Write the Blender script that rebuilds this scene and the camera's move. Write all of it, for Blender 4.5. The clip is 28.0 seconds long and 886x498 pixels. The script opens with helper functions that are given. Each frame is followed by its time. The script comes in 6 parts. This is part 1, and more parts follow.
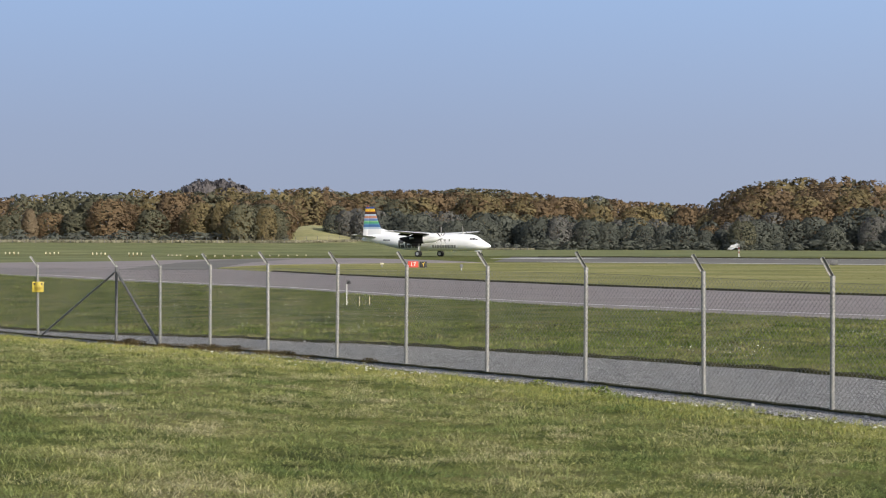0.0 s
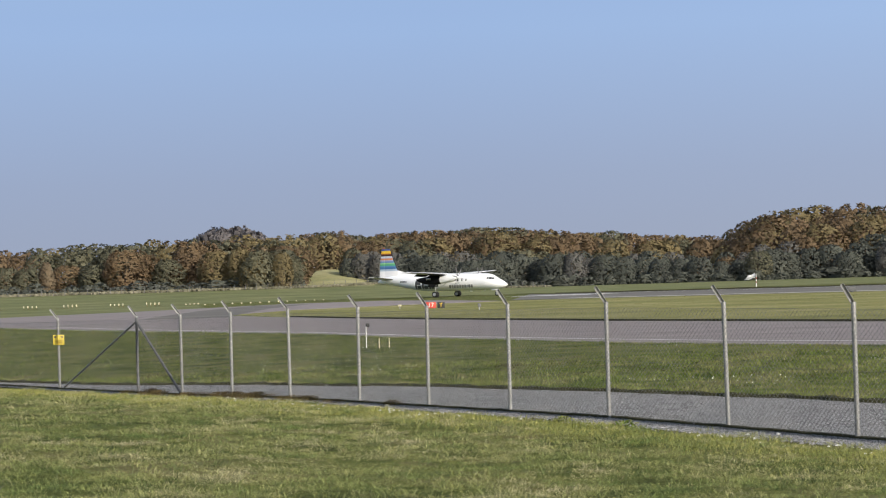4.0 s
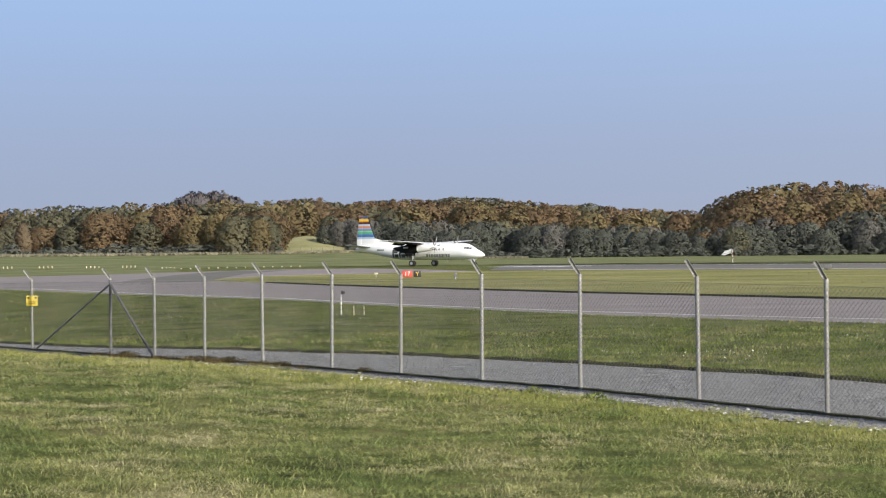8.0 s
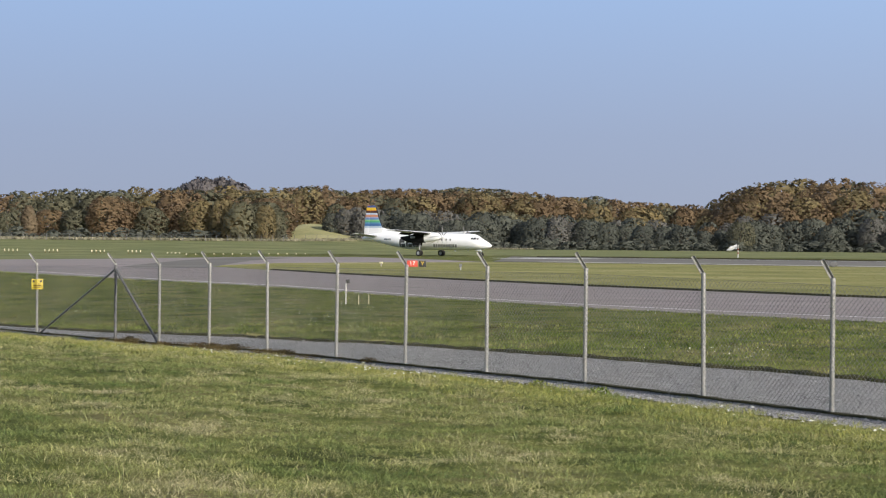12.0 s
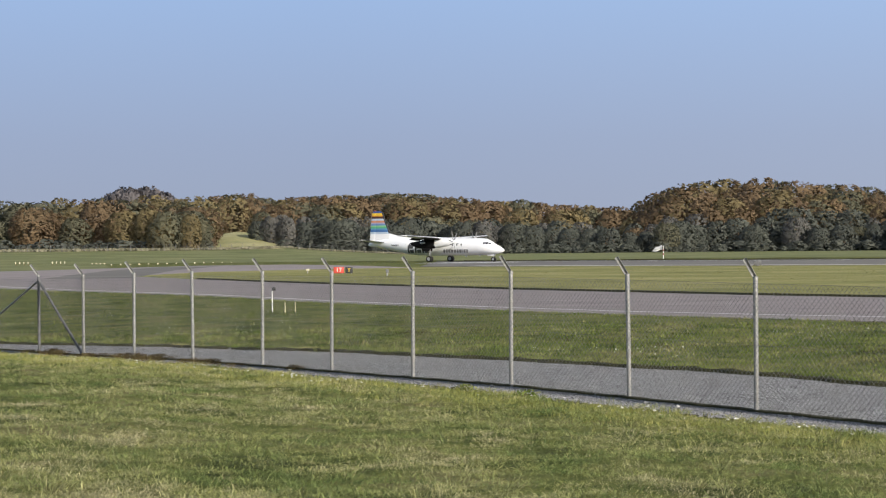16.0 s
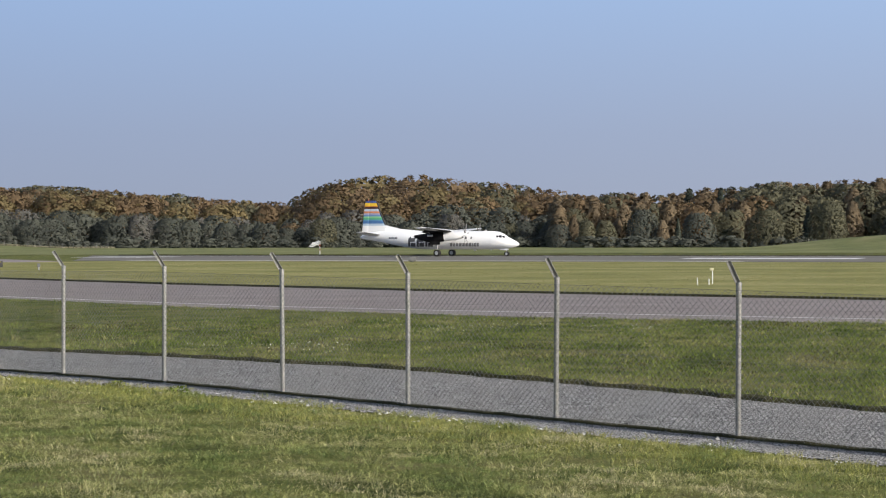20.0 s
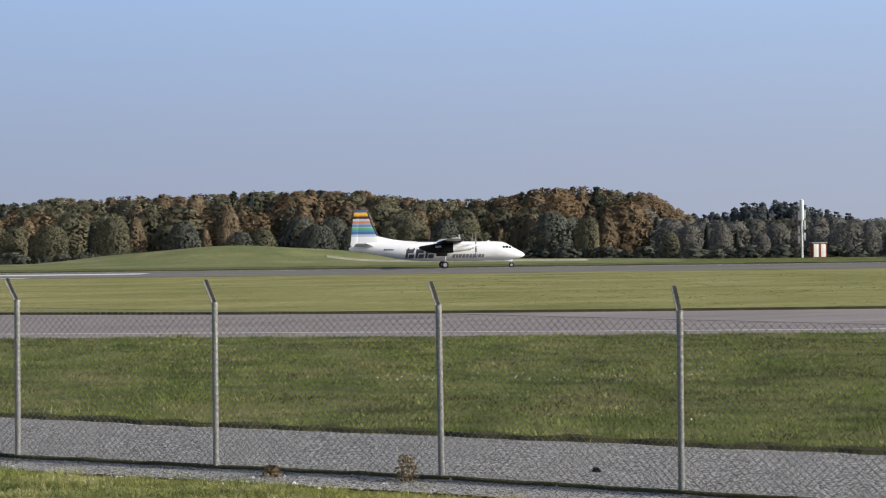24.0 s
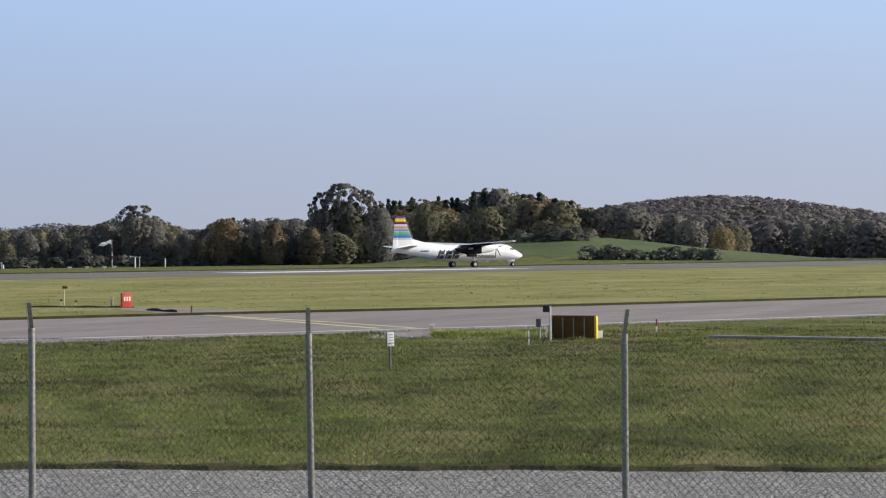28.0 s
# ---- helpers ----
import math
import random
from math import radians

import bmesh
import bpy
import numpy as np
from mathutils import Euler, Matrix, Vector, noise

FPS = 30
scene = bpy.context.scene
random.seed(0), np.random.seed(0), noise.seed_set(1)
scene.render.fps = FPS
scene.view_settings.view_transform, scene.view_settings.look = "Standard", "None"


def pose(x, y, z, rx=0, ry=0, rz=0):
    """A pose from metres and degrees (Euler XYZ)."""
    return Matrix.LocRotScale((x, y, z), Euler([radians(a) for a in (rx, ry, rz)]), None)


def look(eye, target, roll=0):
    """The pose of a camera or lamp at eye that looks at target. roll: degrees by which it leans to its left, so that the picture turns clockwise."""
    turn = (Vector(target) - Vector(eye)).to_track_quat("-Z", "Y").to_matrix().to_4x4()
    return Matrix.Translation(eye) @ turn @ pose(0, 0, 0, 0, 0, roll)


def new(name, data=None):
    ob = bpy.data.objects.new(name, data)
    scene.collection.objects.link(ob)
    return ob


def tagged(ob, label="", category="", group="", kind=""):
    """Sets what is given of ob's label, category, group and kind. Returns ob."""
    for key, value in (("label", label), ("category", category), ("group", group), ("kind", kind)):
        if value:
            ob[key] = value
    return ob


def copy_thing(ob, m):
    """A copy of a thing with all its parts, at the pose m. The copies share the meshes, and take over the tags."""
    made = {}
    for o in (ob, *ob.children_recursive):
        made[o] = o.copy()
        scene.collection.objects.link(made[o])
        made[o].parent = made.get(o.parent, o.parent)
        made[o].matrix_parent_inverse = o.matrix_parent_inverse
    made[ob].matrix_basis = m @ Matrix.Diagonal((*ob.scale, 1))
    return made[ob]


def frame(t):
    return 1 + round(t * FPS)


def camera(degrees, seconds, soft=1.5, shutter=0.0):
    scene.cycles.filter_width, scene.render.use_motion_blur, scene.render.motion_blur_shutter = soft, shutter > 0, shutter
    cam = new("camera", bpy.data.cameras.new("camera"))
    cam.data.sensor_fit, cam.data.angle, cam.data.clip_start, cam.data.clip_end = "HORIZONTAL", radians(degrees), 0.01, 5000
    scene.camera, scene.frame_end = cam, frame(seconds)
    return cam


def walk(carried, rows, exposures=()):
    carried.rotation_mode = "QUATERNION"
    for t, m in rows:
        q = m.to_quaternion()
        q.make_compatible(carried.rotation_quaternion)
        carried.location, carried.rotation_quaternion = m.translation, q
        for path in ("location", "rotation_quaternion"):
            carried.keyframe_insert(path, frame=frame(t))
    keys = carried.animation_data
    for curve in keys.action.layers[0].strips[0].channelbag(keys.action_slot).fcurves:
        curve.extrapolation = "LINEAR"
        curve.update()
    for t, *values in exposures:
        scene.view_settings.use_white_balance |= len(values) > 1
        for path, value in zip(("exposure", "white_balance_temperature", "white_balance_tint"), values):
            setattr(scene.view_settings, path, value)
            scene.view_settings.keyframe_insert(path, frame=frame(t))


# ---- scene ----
cam = camera(26.019, 28.0, soft=1.15)
PATH = [
    (0, -0.050, 0.014, 2.584, 89.776, -0.127, -0.286),
    (0.5, -0.039, 0.002, 2.581, 89.744, -0.341, -0.493),
    (1, -0.055, -0.000, 2.580, 89.951, -0.004, -0.510),
    (1.5, -0.055, 0.001, 2.586, 89.927, -0.213, -0.265),
    (2, -0.058, -0.019, 2.583, 90.047, 0.659, -0.830),
    (2.5, -0.065, -0.010, 2.585, 90.252, 0.368, 0.354),
    (3, -0.060, 0.000, 2.585, 89.949, 1.107, -0.412),
    (3.5, -0.050, -0.005, 2.585, 89.839, 0.649, -0.337),
    (4, -0.095, -0.043, 2.576, 90.984, 1.787, 0.208),
    (4.5, -0.097, -0.042, 2.570, 89.444, 1.728, 1.682),
    (6.5, -0.054, -0.012, 2.550, 90.092, 1.281, 1.563),
    (7, -0.035, 0.003, 2.562, 88.170, -0.198, -0.271),
    (7.5, -0.046, 0.027, 2.572, 89.265, 0.966, -0.620),
    (8, -0.043, -0.000, 2.569, 90.053, 0.591, -0.469),
    (8.5, -0.018, -0.003, 2.563, 88.022, -0.031, -4.768),
    (9, 0.065, -0.013, 2.547, 85.946, -0.091, -14.443),
    (9.5, -0.040, -0.018, 2.542, 86.736, 2.636, -5.796),
    (10, -0.035, -0.003, 2.596, 87.382, 5.056, -4.300),
    (10.5, -0.053, 0.017, 2.591, 89.449, 0.654, -1.096),
    (11, -0.083, 0.029, 2.588, 89.770, -0.207, 1.008),
    (11.5, -0.068, 0.065, 2.592, 89.341, -0.116, 0.851),
    (12, -0.066, 0.043, 2.595, 89.754, -0.463, -0.312),
    (12.5, -0.047, 0.041, 2.590, 89.777, 0.500, -0.419),
    (14.5, -0.072, 0.032, 2.592, 89.826, 0.775, -1.008),
    (15, -0.061, 0.045, 2.592, 89.913, 0.695, -1.349),
    (15.5, -0.032, 0.046, 2.586, 89.789, 0.374, -1.976),
    (16, -0.026, 0.061, 2.587, 89.914, 0.543, -2.503),
    (16.5, -0.013, 0.079, 2.597, 89.905, 0.496, -3.380),
    (17, -0.033, 0.062, 2.586, 90.068, 0.277, -3.835),
    (17.5, -0.023, 0.052, 2.597, 90.292, 0.415, -5.473),
    (18, -0.017, 0.059, 2.595, 89.782, 0.873, -6.385),
    (18.5, -0.014, 0.055, 2.588, 89.787, 0.807, -7.354),
    (19, -0.002, 0.051, 2.587, 89.872, 0.130, -8.646),
    (19.5, 0.016, 0.045, 2.594, 89.546, 0.306, -11.313),
    (20, 0.009, 0.035, 2.594, 89.709, 0.127, -12.725),
    (20.5, 0.019, 0.027, 2.590, 90.215, 0.119, -14.683),
    (21, 0.034, 0.031, 2.594, 89.957, 0.559, -16.380),
    (21.5, 0.039, -0.008, 2.582, 89.908, 0.137, -19.441),
    (23.5, 0.134, 0.005, 2.595, 90.086, 0.776, -31.039),
    (24, 0.072, -0.002, 2.593, 90.041, 0.689, -33.864),
    (24.5, 0.085, -0.015, 2.585, 90.171, 0.537, -37.405),
    (25, 0.108, -0.056, 2.597, 90.266, 0.383, -40.823),
    (25.5, 0.135, -0.061, 2.591, 89.968, 0.523, -44.721),
    (26, 0.130, -0.106, 2.590, 89.964, 0.467, -49.040),
    (26.5, 0.147, -0.100, 2.593, 90.240, 0.707, -52.025),
    (27, 0.159, -0.099, 2.594, 89.604, 0.409, -53.299),
    (27.5, 0.169, -0.147, 2.596, 89.825, 0.540, -56.658),
    (28, 0.190, -0.159, 2.595, 90.093, 0.642, -60.892),
]
EXPOSURES = [(0.0, 0.0), (4.0, 0.0), (7.0, -0.06), (8.0, 0.13), (9.0, -0.17), (10.0, 0.15), (11.0, 0.09), (12.0, 0.05), (15.0, 0.03), (17.0, 0.03), (19.0, -0.02), (21.0, -0.04), (24.0, -0.09), (25.0, -0.10), (26.0, -0.09), (27.0, -0.07), (28.0, -0.04)]
walk(cam, [(t, pose(x, y, z, a, b, c)) for t, x, y, z, a, b, c in PATH], EXPOSURES)

# ---- light ----
SUN_AZ, SUN_EL = 143.0, 23.0
world = bpy.data.worlds.new("sky")
scene.world = world
world.use_nodes = True
wn, wl = world.node_tree.nodes, world.node_tree.links
sky = wn.new("ShaderNodeTexSky")
sky.sky_type = 'NISHITA'
sky.sun_disc = False
sky.sun_elevation, sky.sun_rotation = radians(SUN_EL), radians(SUN_AZ)
sky.air_density, sky.dust_density, sky.ozone_density = 0.9, 2.5, 0.8
bgn = wn["Background"]
bgn.inputs["Strength"].default_value = 0.14
# hazy lilac-blue air near the horizon, clear sky above
tc = wn.new("ShaderNodeTexCoord")
sxyz = wn.new("ShaderNodeSeparateXYZ")
wl.new(tc.outputs["Generated"], sxyz.inputs[0])
haze = wn.new("ShaderNodeValToRGB")
for k, (p, c) in enumerate([(0.0, (0.338, 0.382, 0.497)), (0.055, (0.334, 0.410, 0.580)), (0.13, (0.342, 0.486, 0.757)), (0.30, (0.24, 0.40, 0.75))]):
    e = haze.color_ramp.elements[k] if k < 2 else haze.color_ramp.elements.new(p)
    e.position, e.color = p, (*c, 1)
wl.new(sxyz.outputs["Z"], haze.inputs["Fac"])
gain = wn.new("ShaderNodeMix")
gain.data_type, gain.blend_type = 'RGBA', 'MULTIPLY'
gain.inputs["Factor"].default_value = 1.0
wl.new(haze.outputs["Color"], gain.inputs["A"])
# the haze brightens towards the sun
glow = wn.new("ShaderNodeVectorMath")
glow.operation = 'DOT_PRODUCT'
glow.inputs[1].default_value = (math.sin(radians(SUN_AZ)), math.cos(radians(SUN_AZ)), 0)
wl.new(tc.outputs["Generated"], glow.inputs[0])
lift = wn.new("ShaderNodeMapRange")
lift.inputs["From Min"].default_value, lift.inputs["From Max"].default_value = -0.8, 0.6
wl.new(glow.outputs["Value"], lift.inputs["Value"])
tone = wn.new("ShaderNodeMix")
tone.data_type = 'RGBA'
tone.inputs["A"].default_value, tone.inputs["B"].default_value = (7.02, 7.02, 7.02, 1), (10.75, 9.98, 9.0, 1)
wl.new(lift.outputs["Result"], tone.inputs["Factor"])
wl.new(tone.outputs["Result"], gain.inputs["B"])
fade = wn.new("ShaderNodeMapRange")
fade.inputs["From Min"].default_value, fade.inputs["From Max"].default_value = 0.14, 0.30
fade.inputs["To Min"].default_value, fade.inputs["To Max"].default_value = 1.0, 0.0
wl.new(sxyz.outputs["Z"], fade.inputs["Value"])
airmix = wn.new("ShaderNodeMix")
airmix.data_type = 'RGBA'
wl.new(fade.outputs["Result"], airmix.inputs["Factor"])
wl.new(sky.outputs[0], airmix.inputs["A"])
wl.new(gain.outputs["Result"], airmix.inputs["B"])
wl.new(airmix.outputs["Result"], bgn.inputs["Color"])
sun = new("sun", bpy.data.lights.new("sun", "SUN"))
sun.data.energy, sun.data.angle, sun.data.color = 4.9, radians(0.5), (1.0, 0.93, 0.82)
SUN_DIR = Vector((math.sin(radians(SUN_AZ)) * math.cos(radians(SUN_EL)), math.cos(radians(SUN_AZ)) * math.cos(radians(SUN_EL)), math.sin(radians(SUN_EL))))
sun.matrix_world = look(SUN_DIR * 100, (0, 0, 0))


# ---- materials ----
def material(name, stops, scale=1.0, rough=0.8, metal=0.0, bump=0.0, bump_scale=None, fine=0.0, fine_scale=None, rand=0.0, island=False, translucent=0.0, stretch=None, coat=0.0, detail=6.0, bump_depth=0.02):
    """Noise-driven colours: stops are (position, colour); fine: strength of a second, finer noise; rand: brightness spread from piece to piece."""
    m = bpy.data.materials.new(name)
    m.use_nodes = True
    n, l = m.node_tree.nodes, m.node_tree.links
    b = n["Principled BSDF"]
    b.inputs["Roughness"].default_value, b.inputs["Metallic"].default_value = rough, metal
    b.inputs["Coat Weight"].default_value = coat
    b.inputs["Specular IOR Level"].default_value = 0.5 if rough < 0.7 else 0.12
    geo = n.new("ShaderNodeNewGeometry")
    vec = geo.outputs["Position"]
    if stretch:
        mp = n.new("ShaderNodeMapping")
        mp.inputs["Scale"].default_value, mp.inputs["Rotation"].default_value = stretch[0], (0, 0, radians(stretch[1]))
        l.new(vec, mp.inputs["Vector"])
        vec = mp.outputs[0]
    tex = n.new("ShaderNodeTexNoise")
    tex.inputs["Scale"].default_value, tex.inputs["Detail"].default_value, tex.inputs["Roughness"].default_value = scale, detail, 0.62
    l.new(vec, tex.inputs["Vector"])
    ramp = n.new("ShaderNodeValToRGB")
    for k, (p, c) in enumerate(stops):
        e = ramp.color_ramp.elements[k] if k < 2 else ramp.color_ramp.elements.new(p)
        e.position, e.color = p, (*c, 1)
    l.new(tex.outputs["Fac"], ramp.inputs["Fac"])
    col = ramp.outputs["Color"]

    def shade(factor, low, high, col):
        r = n.new("ShaderNodeMapRange")
        r.inputs["To Min"].default_value, r.inputs["To Max"].default_value = low, high
        l.new(factor, r.inputs["Value"])
        mx = n.new("ShaderNodeMix")
        mx.data_type, mx.blend_type = 'RGBA', 'MULTIPLY'
        mx.inputs["Factor"].default_value = 1.0
        l.new(col, mx.inputs["A"])
        l.new(r.outputs["Result"], mx.inputs["B"])
        return mx.outputs["Result"]
    if fine:
        t2 = n.new("ShaderNodeTexNoise")
        t2.inputs["Scale"].default_value, t2.inputs["Detail"].default_value = fine_scale or scale * 9, 4.0
        l.new(vec, t2.inputs["Vector"])
        col = shade(t2.outputs["Fac"], 1 - fine, 1 + fine, col)
    if rand:
        if island:
            src = geo.outputs["Random Per Island"]
        else:
            src = n.new("ShaderNodeObjectInfo").outputs["Random"]
        col = shade(src, 1 - rand, 1 + rand, col)
    l.new(col, b.inputs["Base Color"])
    if bump:
        t3 = n.new("ShaderNodeTexNoise")
        t3.inputs["Scale"].default_value, t3.inputs["Detail"].default_value = bump_scale or scale * 12, 5.0
        l.new(geo.outputs["Position"], t3.inputs["Vector"])
        bp = n.new("ShaderNodeBump")
        bp.inputs["Strength"].default_value, bp.inputs["Distance"].default_value = bump, bump_depth
        l.new(t3.outputs["Fac"], bp.inputs["Height"])
        l.new(bp.outputs[0], b.inputs["Normal"])
    if translucent:
        tr = n.new("ShaderNodeBsdfTranslucent")
        l.new(col, tr.inputs["Color"])
        ms = n.new("ShaderNodeMixShader")
        ms.inputs[0].default_value = translucent
        l.new(b.outputs[0], ms.inputs[1])
        l.new(tr.outputs[0], ms.inputs[2])
        l.new(ms.outputs[0], n["Material Output"].inputs["Surface"])
    return m


def leaf(name, a, b, c):
    """Leaves: tone drifts from tree to tree and from spray to spray; waxy enough to take some sky."""
    m = material(name, [(0.3, a), (0.5, b), (0.72, c)], 0.11, 0.85, fine=0.20, fine_scale=0.55, rand=0.10, island=True, translucent=0.5)
    m.node_tree.nodes["Principled BSDF"].inputs["Specular IOR Level"].default_value = 0.5
    return m


GRASS = [(0.355, (0.145, 0.200, 0.066)), (0.44, (0.228, 0.268, 0.094)), (0.505, (0.312, 0.324, 0.127)), (0.565, (0.405, 0.392, 0.195)), (0.65, (0.48, 0.440, 0.262))]
M_LONG = [(0.35, (0.25, 0.275, 0.075)), (0.5, (0.345, 0.35, 0.105)), (0.65, (0.45, 0.42, 0.18))]
M = {}
M["ground"] = material("field_grass", [(0.38, (0.066, 0.080, 0.021)), (0.47, (0.120, 0.138, 0.036)), (0.54, (0.156, 0.168, 0.052)), (0.63, (0.185, 0.170, 0.072))], 0.45, 0.95, bump=1.0, bump_scale=16, fine=0.6, fine_scale=9, detail=11, bump_depth=0.07)
M["infield"] = material("dry_infield_grass", [(0.32, (0.175, 0.182, 0.062)), (0.5, (0.255, 0.248, 0.092)), (0.68, (0.35, 0.322, 0.148))], 0.10, 0.95, bump=1.0, bump_scale=9, bump_depth=0.06, fine=0.5, fine_scale=2.5, stretch=((0.8, 1.1, 1), 30.9), detail=12)
# outfield and meadow greens are paled: distance haze is mixed into their colour
M["outfield"] = material("hazed_outfield_grass", [(0.32, (0.125, 0.148, 0.060)), (0.5, (0.178, 0.192, 0.080)), (0.68, (0.245, 0.240, 0.115))], 0.06, 0.95, fine=0.3, fine_scale=0.8)
M["pasture"] = material("green_pasture", [(0.32, (0.072, 0.102, 0.046)), (0.5, (0.096, 0.128, 0.058)), (0.68, (0.130, 0.150, 0.074))], 0.05, 0.95, fine=0.3, fine_scale=0.7)
M["meadow"] = material("hazed_meadow", [(0.32, (0.25, 0.255, 0.12)), (0.5, (0.33, 0.315, 0.155)), (0.68, (0.42, 0.39, 0.22))], 0.08, 0.95, fine=0.3, fine_scale=1.0)
M["bank_blade"] = material("bank_grass", GRASS, 0.85, 0.7, fine=0.42, fine_scale=3.6, rand=0.40, island=True, translucent=0.25)
M["field_blade"] = material("mown_grass", [(0.38, (0.078, 0.118, 0.026)), (0.47, (0.176, 0.226, 0.056)), (0.54, (0.260, 0.290, 0.090)), (0.61, (0.355, 0.330, 0.155))], 0.48, 0.8, fine=0.5, fine_scale=1.9, rand=0.42, island=True, translucent=0.35)
M["thatch"] = material("matted_thatch", [(0.38, (0.048, 0.047, 0.018)), (0.5, (0.090, 0.080, 0.034)), (0.62, (0.158, 0.134, 0.066))], 0.7, 0.85, fine=0.35, fine_scale=4, rand=0.4, island=True, translucent=0.25)
M["long_blade"] = material("long_grass", M_LONG, 0.8, 0.7, fine=0.25, fine_scale=3.0, rand=0.25, island=True, translucent=0.3)
M["tussock"] = material("tussock_grass", [(0.38, (0.105, 0.135, 0.052)), (0.5, (0.185, 0.215, 0.085)), (0.60, (0.34, 0.32, 0.165))], 1.3, 0.7, fine=0.35, fine_scale=6, rand=0.45, island=True, translucent=0.25)
M["weed"] = material("weed", [(0.3, (0.10, 0.07, 0.035)), (0.55, (0.16, 0.125, 0.055)), (0.75, (0.24, 0.15, 0.08))], 2.0, 0.8, rand=0.4, island=True, translucent=0.2)
M["cloth"] = material("white_cloth", [(0.3, (0.80, 0.80, 0.80)), (0.7, (0.87, 0.87, 0.87))], 3.0, 0.8, translucent=0.45)
M["flower"] = material("flower", [(0.3, (0.75, 0.75, 0.70)), (0.7, (0.85, 0.85, 0.8))], 5.0, 0.7)
M["gravel"] = material("gravel", [(0.42, (0.036, 0.035, 0.034)), (0.50, (0.216, 0.215, 0.210)), (0.57, (0.55, 0.545, 0.535))], 36.0, 0.9, bump=1.0, bump_scale=60, fine=0.35, fine_scale=2.6, bump_depth=0.02, detail=3)
M["stone"] = material("stone", [(0.3, (0.22, 0.215, 0.21)), (0.7, (0.45, 0.44, 0.42))], 3.0, 0.85, rand=0.4, island=True)
M["asphalt"] = material("taxi_asphalt", [(0.3, (0.232, 0.205, 0.200)), (0.55, (0.295, 0.262, 0.256)), (0.75, (0.360, 0.324, 0.312))], 0.25, 0.85, bump=0.5, bump_scale=30, fine=0.2, fine_scale=6, stretch=((0.25, 1.6, 1), 50))
M["runway"] = material("runway_asphalt", [(0.3, (0.14, 0.132, 0.118)), (0.55, (0.195, 0.185, 0.168)), (0.75, (0.25, 0.238, 0.218))], 0.10, 0.85, bump=0.4, bump_scale=20, fine=0.2, fine_scale=3, stretch=((0.12, 2.2, 1), 30.9))
M["concrete"] = material("concrete", [(0.3, (0.25, 0.245, 0.235)), (0.7, (0.42, 0.41, 0.39))], 1.6, 0.85, bump=0.4, fine=0.2)
M["pale_strip"] = material("pale_concrete", [(0.3, (0.42, 0.40, 0.37)), (0.7, (0.60, 0.58, 0.54))], 0.4, 0.85, fine=0.15)
M["dark_pad"] = material("dark_asphalt", [(0.3, (0.06, 0.058, 0.056)), (0.7, (0.12, 0.115, 0.11))], 1.0, 0.85, bump=0.4, fine=0.25)
M["white_line"] = material("white_marking", [(0.3, (0.60, 0.60, 0.58)), (0.6, (0.80, 0.80, 0.78))], 1.2, 0.7, fine=0.15)
M["yellow_line"] = material("yellow_marking", [(0.3, (0.50, 0.46, 0.24)), (0.6, (0.66, 0.62, 0.36))], 1.5, 0.7, fine=0.2)
M["pale_track"] = material("pale_track", [(0.3, (0.32, 0.305, 0.22)), (0.7, (0.47, 0.45, 0.35))], 0.3, 0.9, fine=0.2)
M["zinc"] = material("galvanised_steel", [(0.36, (0.235, 0.233, 0.228)), (0.5, (0.30, 0.296, 0.285)), (0.64, (0.40, 0.393, 0.375))], 26.0, 0.38, 0.3, bump=0.15, fine=0.2, fine_scale=70, rand=0.10)
M["wire"] = material("mesh_wire", [(0.3, (0.105, 0.105, 0.102)), (0.7, (0.19, 0.19, 0.182))], 6.0, 0.45, 0.0, rand=0.3, island=True)
M["brace"] = material("brace_steel", [(0.3, (0.10, 0.10, 0.105)), (0.7, (0.20, 0.20, 0.205))], 6.0, 0.6, 0.3, fine=0.2)
# soil taken near-black so that edges and fence foot carry painted shade
M["soil"] = material("shaded_turf_soil", [(0.3, (0.035, 0.036, 0.018)), (0.7, (0.075, 0.07, 0.034))], 1.2, 0.95, bump=0.8, fine=0.4)
M["sign_yellow"] = material("yellow_plate", [(0.3, (0.50, 0.38, 0.03)), (0.7, (0.58, 0.46, 0.06))], 8.0, 0.5)
M["sign_red"] = material("red_plate", [(0.3, (0.48, 0.055, 0.038)), (0.7, (0.57, 0.08, 0.05))], 4.0, 0.5)
M["black"] = material("black_paint", [(0.3, (0.015, 0.015, 0.016)), (0.7, (0.035, 0.035, 0.036))], 5.0, 0.5)
M["white"] = material("white_paint", [(0.3, (0.72, 0.72, 0.71)), (0.7, (0.82, 0.82, 0.80))], 3.0, 0.5, fine=0.06)
M["ochre"] = material("ochre_panel", [(0.3, (0.110, 0.058, 0.016)), (0.7, (0.165, 0.088, 0.026))], 3.0, 0.7, fine=0.2, rand=0.08)
M["yellow_paint"] = material("yellow_paint", [(0.3, (0.70, 0.47, 0.03)), (0.7, (0.80, 0.58, 0.06))], 5.0, 0.5)
M["cream"] = material("cream_paint", [(0.3, (0.55, 0.50, 0.32)), (0.7, (0.65, 0.60, 0.42))], 4.0, 0.6)
M["grey_paint"] = material("grey_paint", [(0.3, (0.30, 0.31, 0.32)), (0.7, (0.42, 0.43, 0.44))], 4.0, 0.6)
M["red_hut"] = material("red_hut", [(0.3, (0.22, 0.05, 0.035)), (0.7, (0.34, 0.08, 0.05))], 2.0, 0.7)
M["bark"] = material("bark", [(0.3, (0.07, 0.055, 0.04)), (0.7, (0.17, 0.14, 0.11))], 2.0, 0.9, bump=0.8)
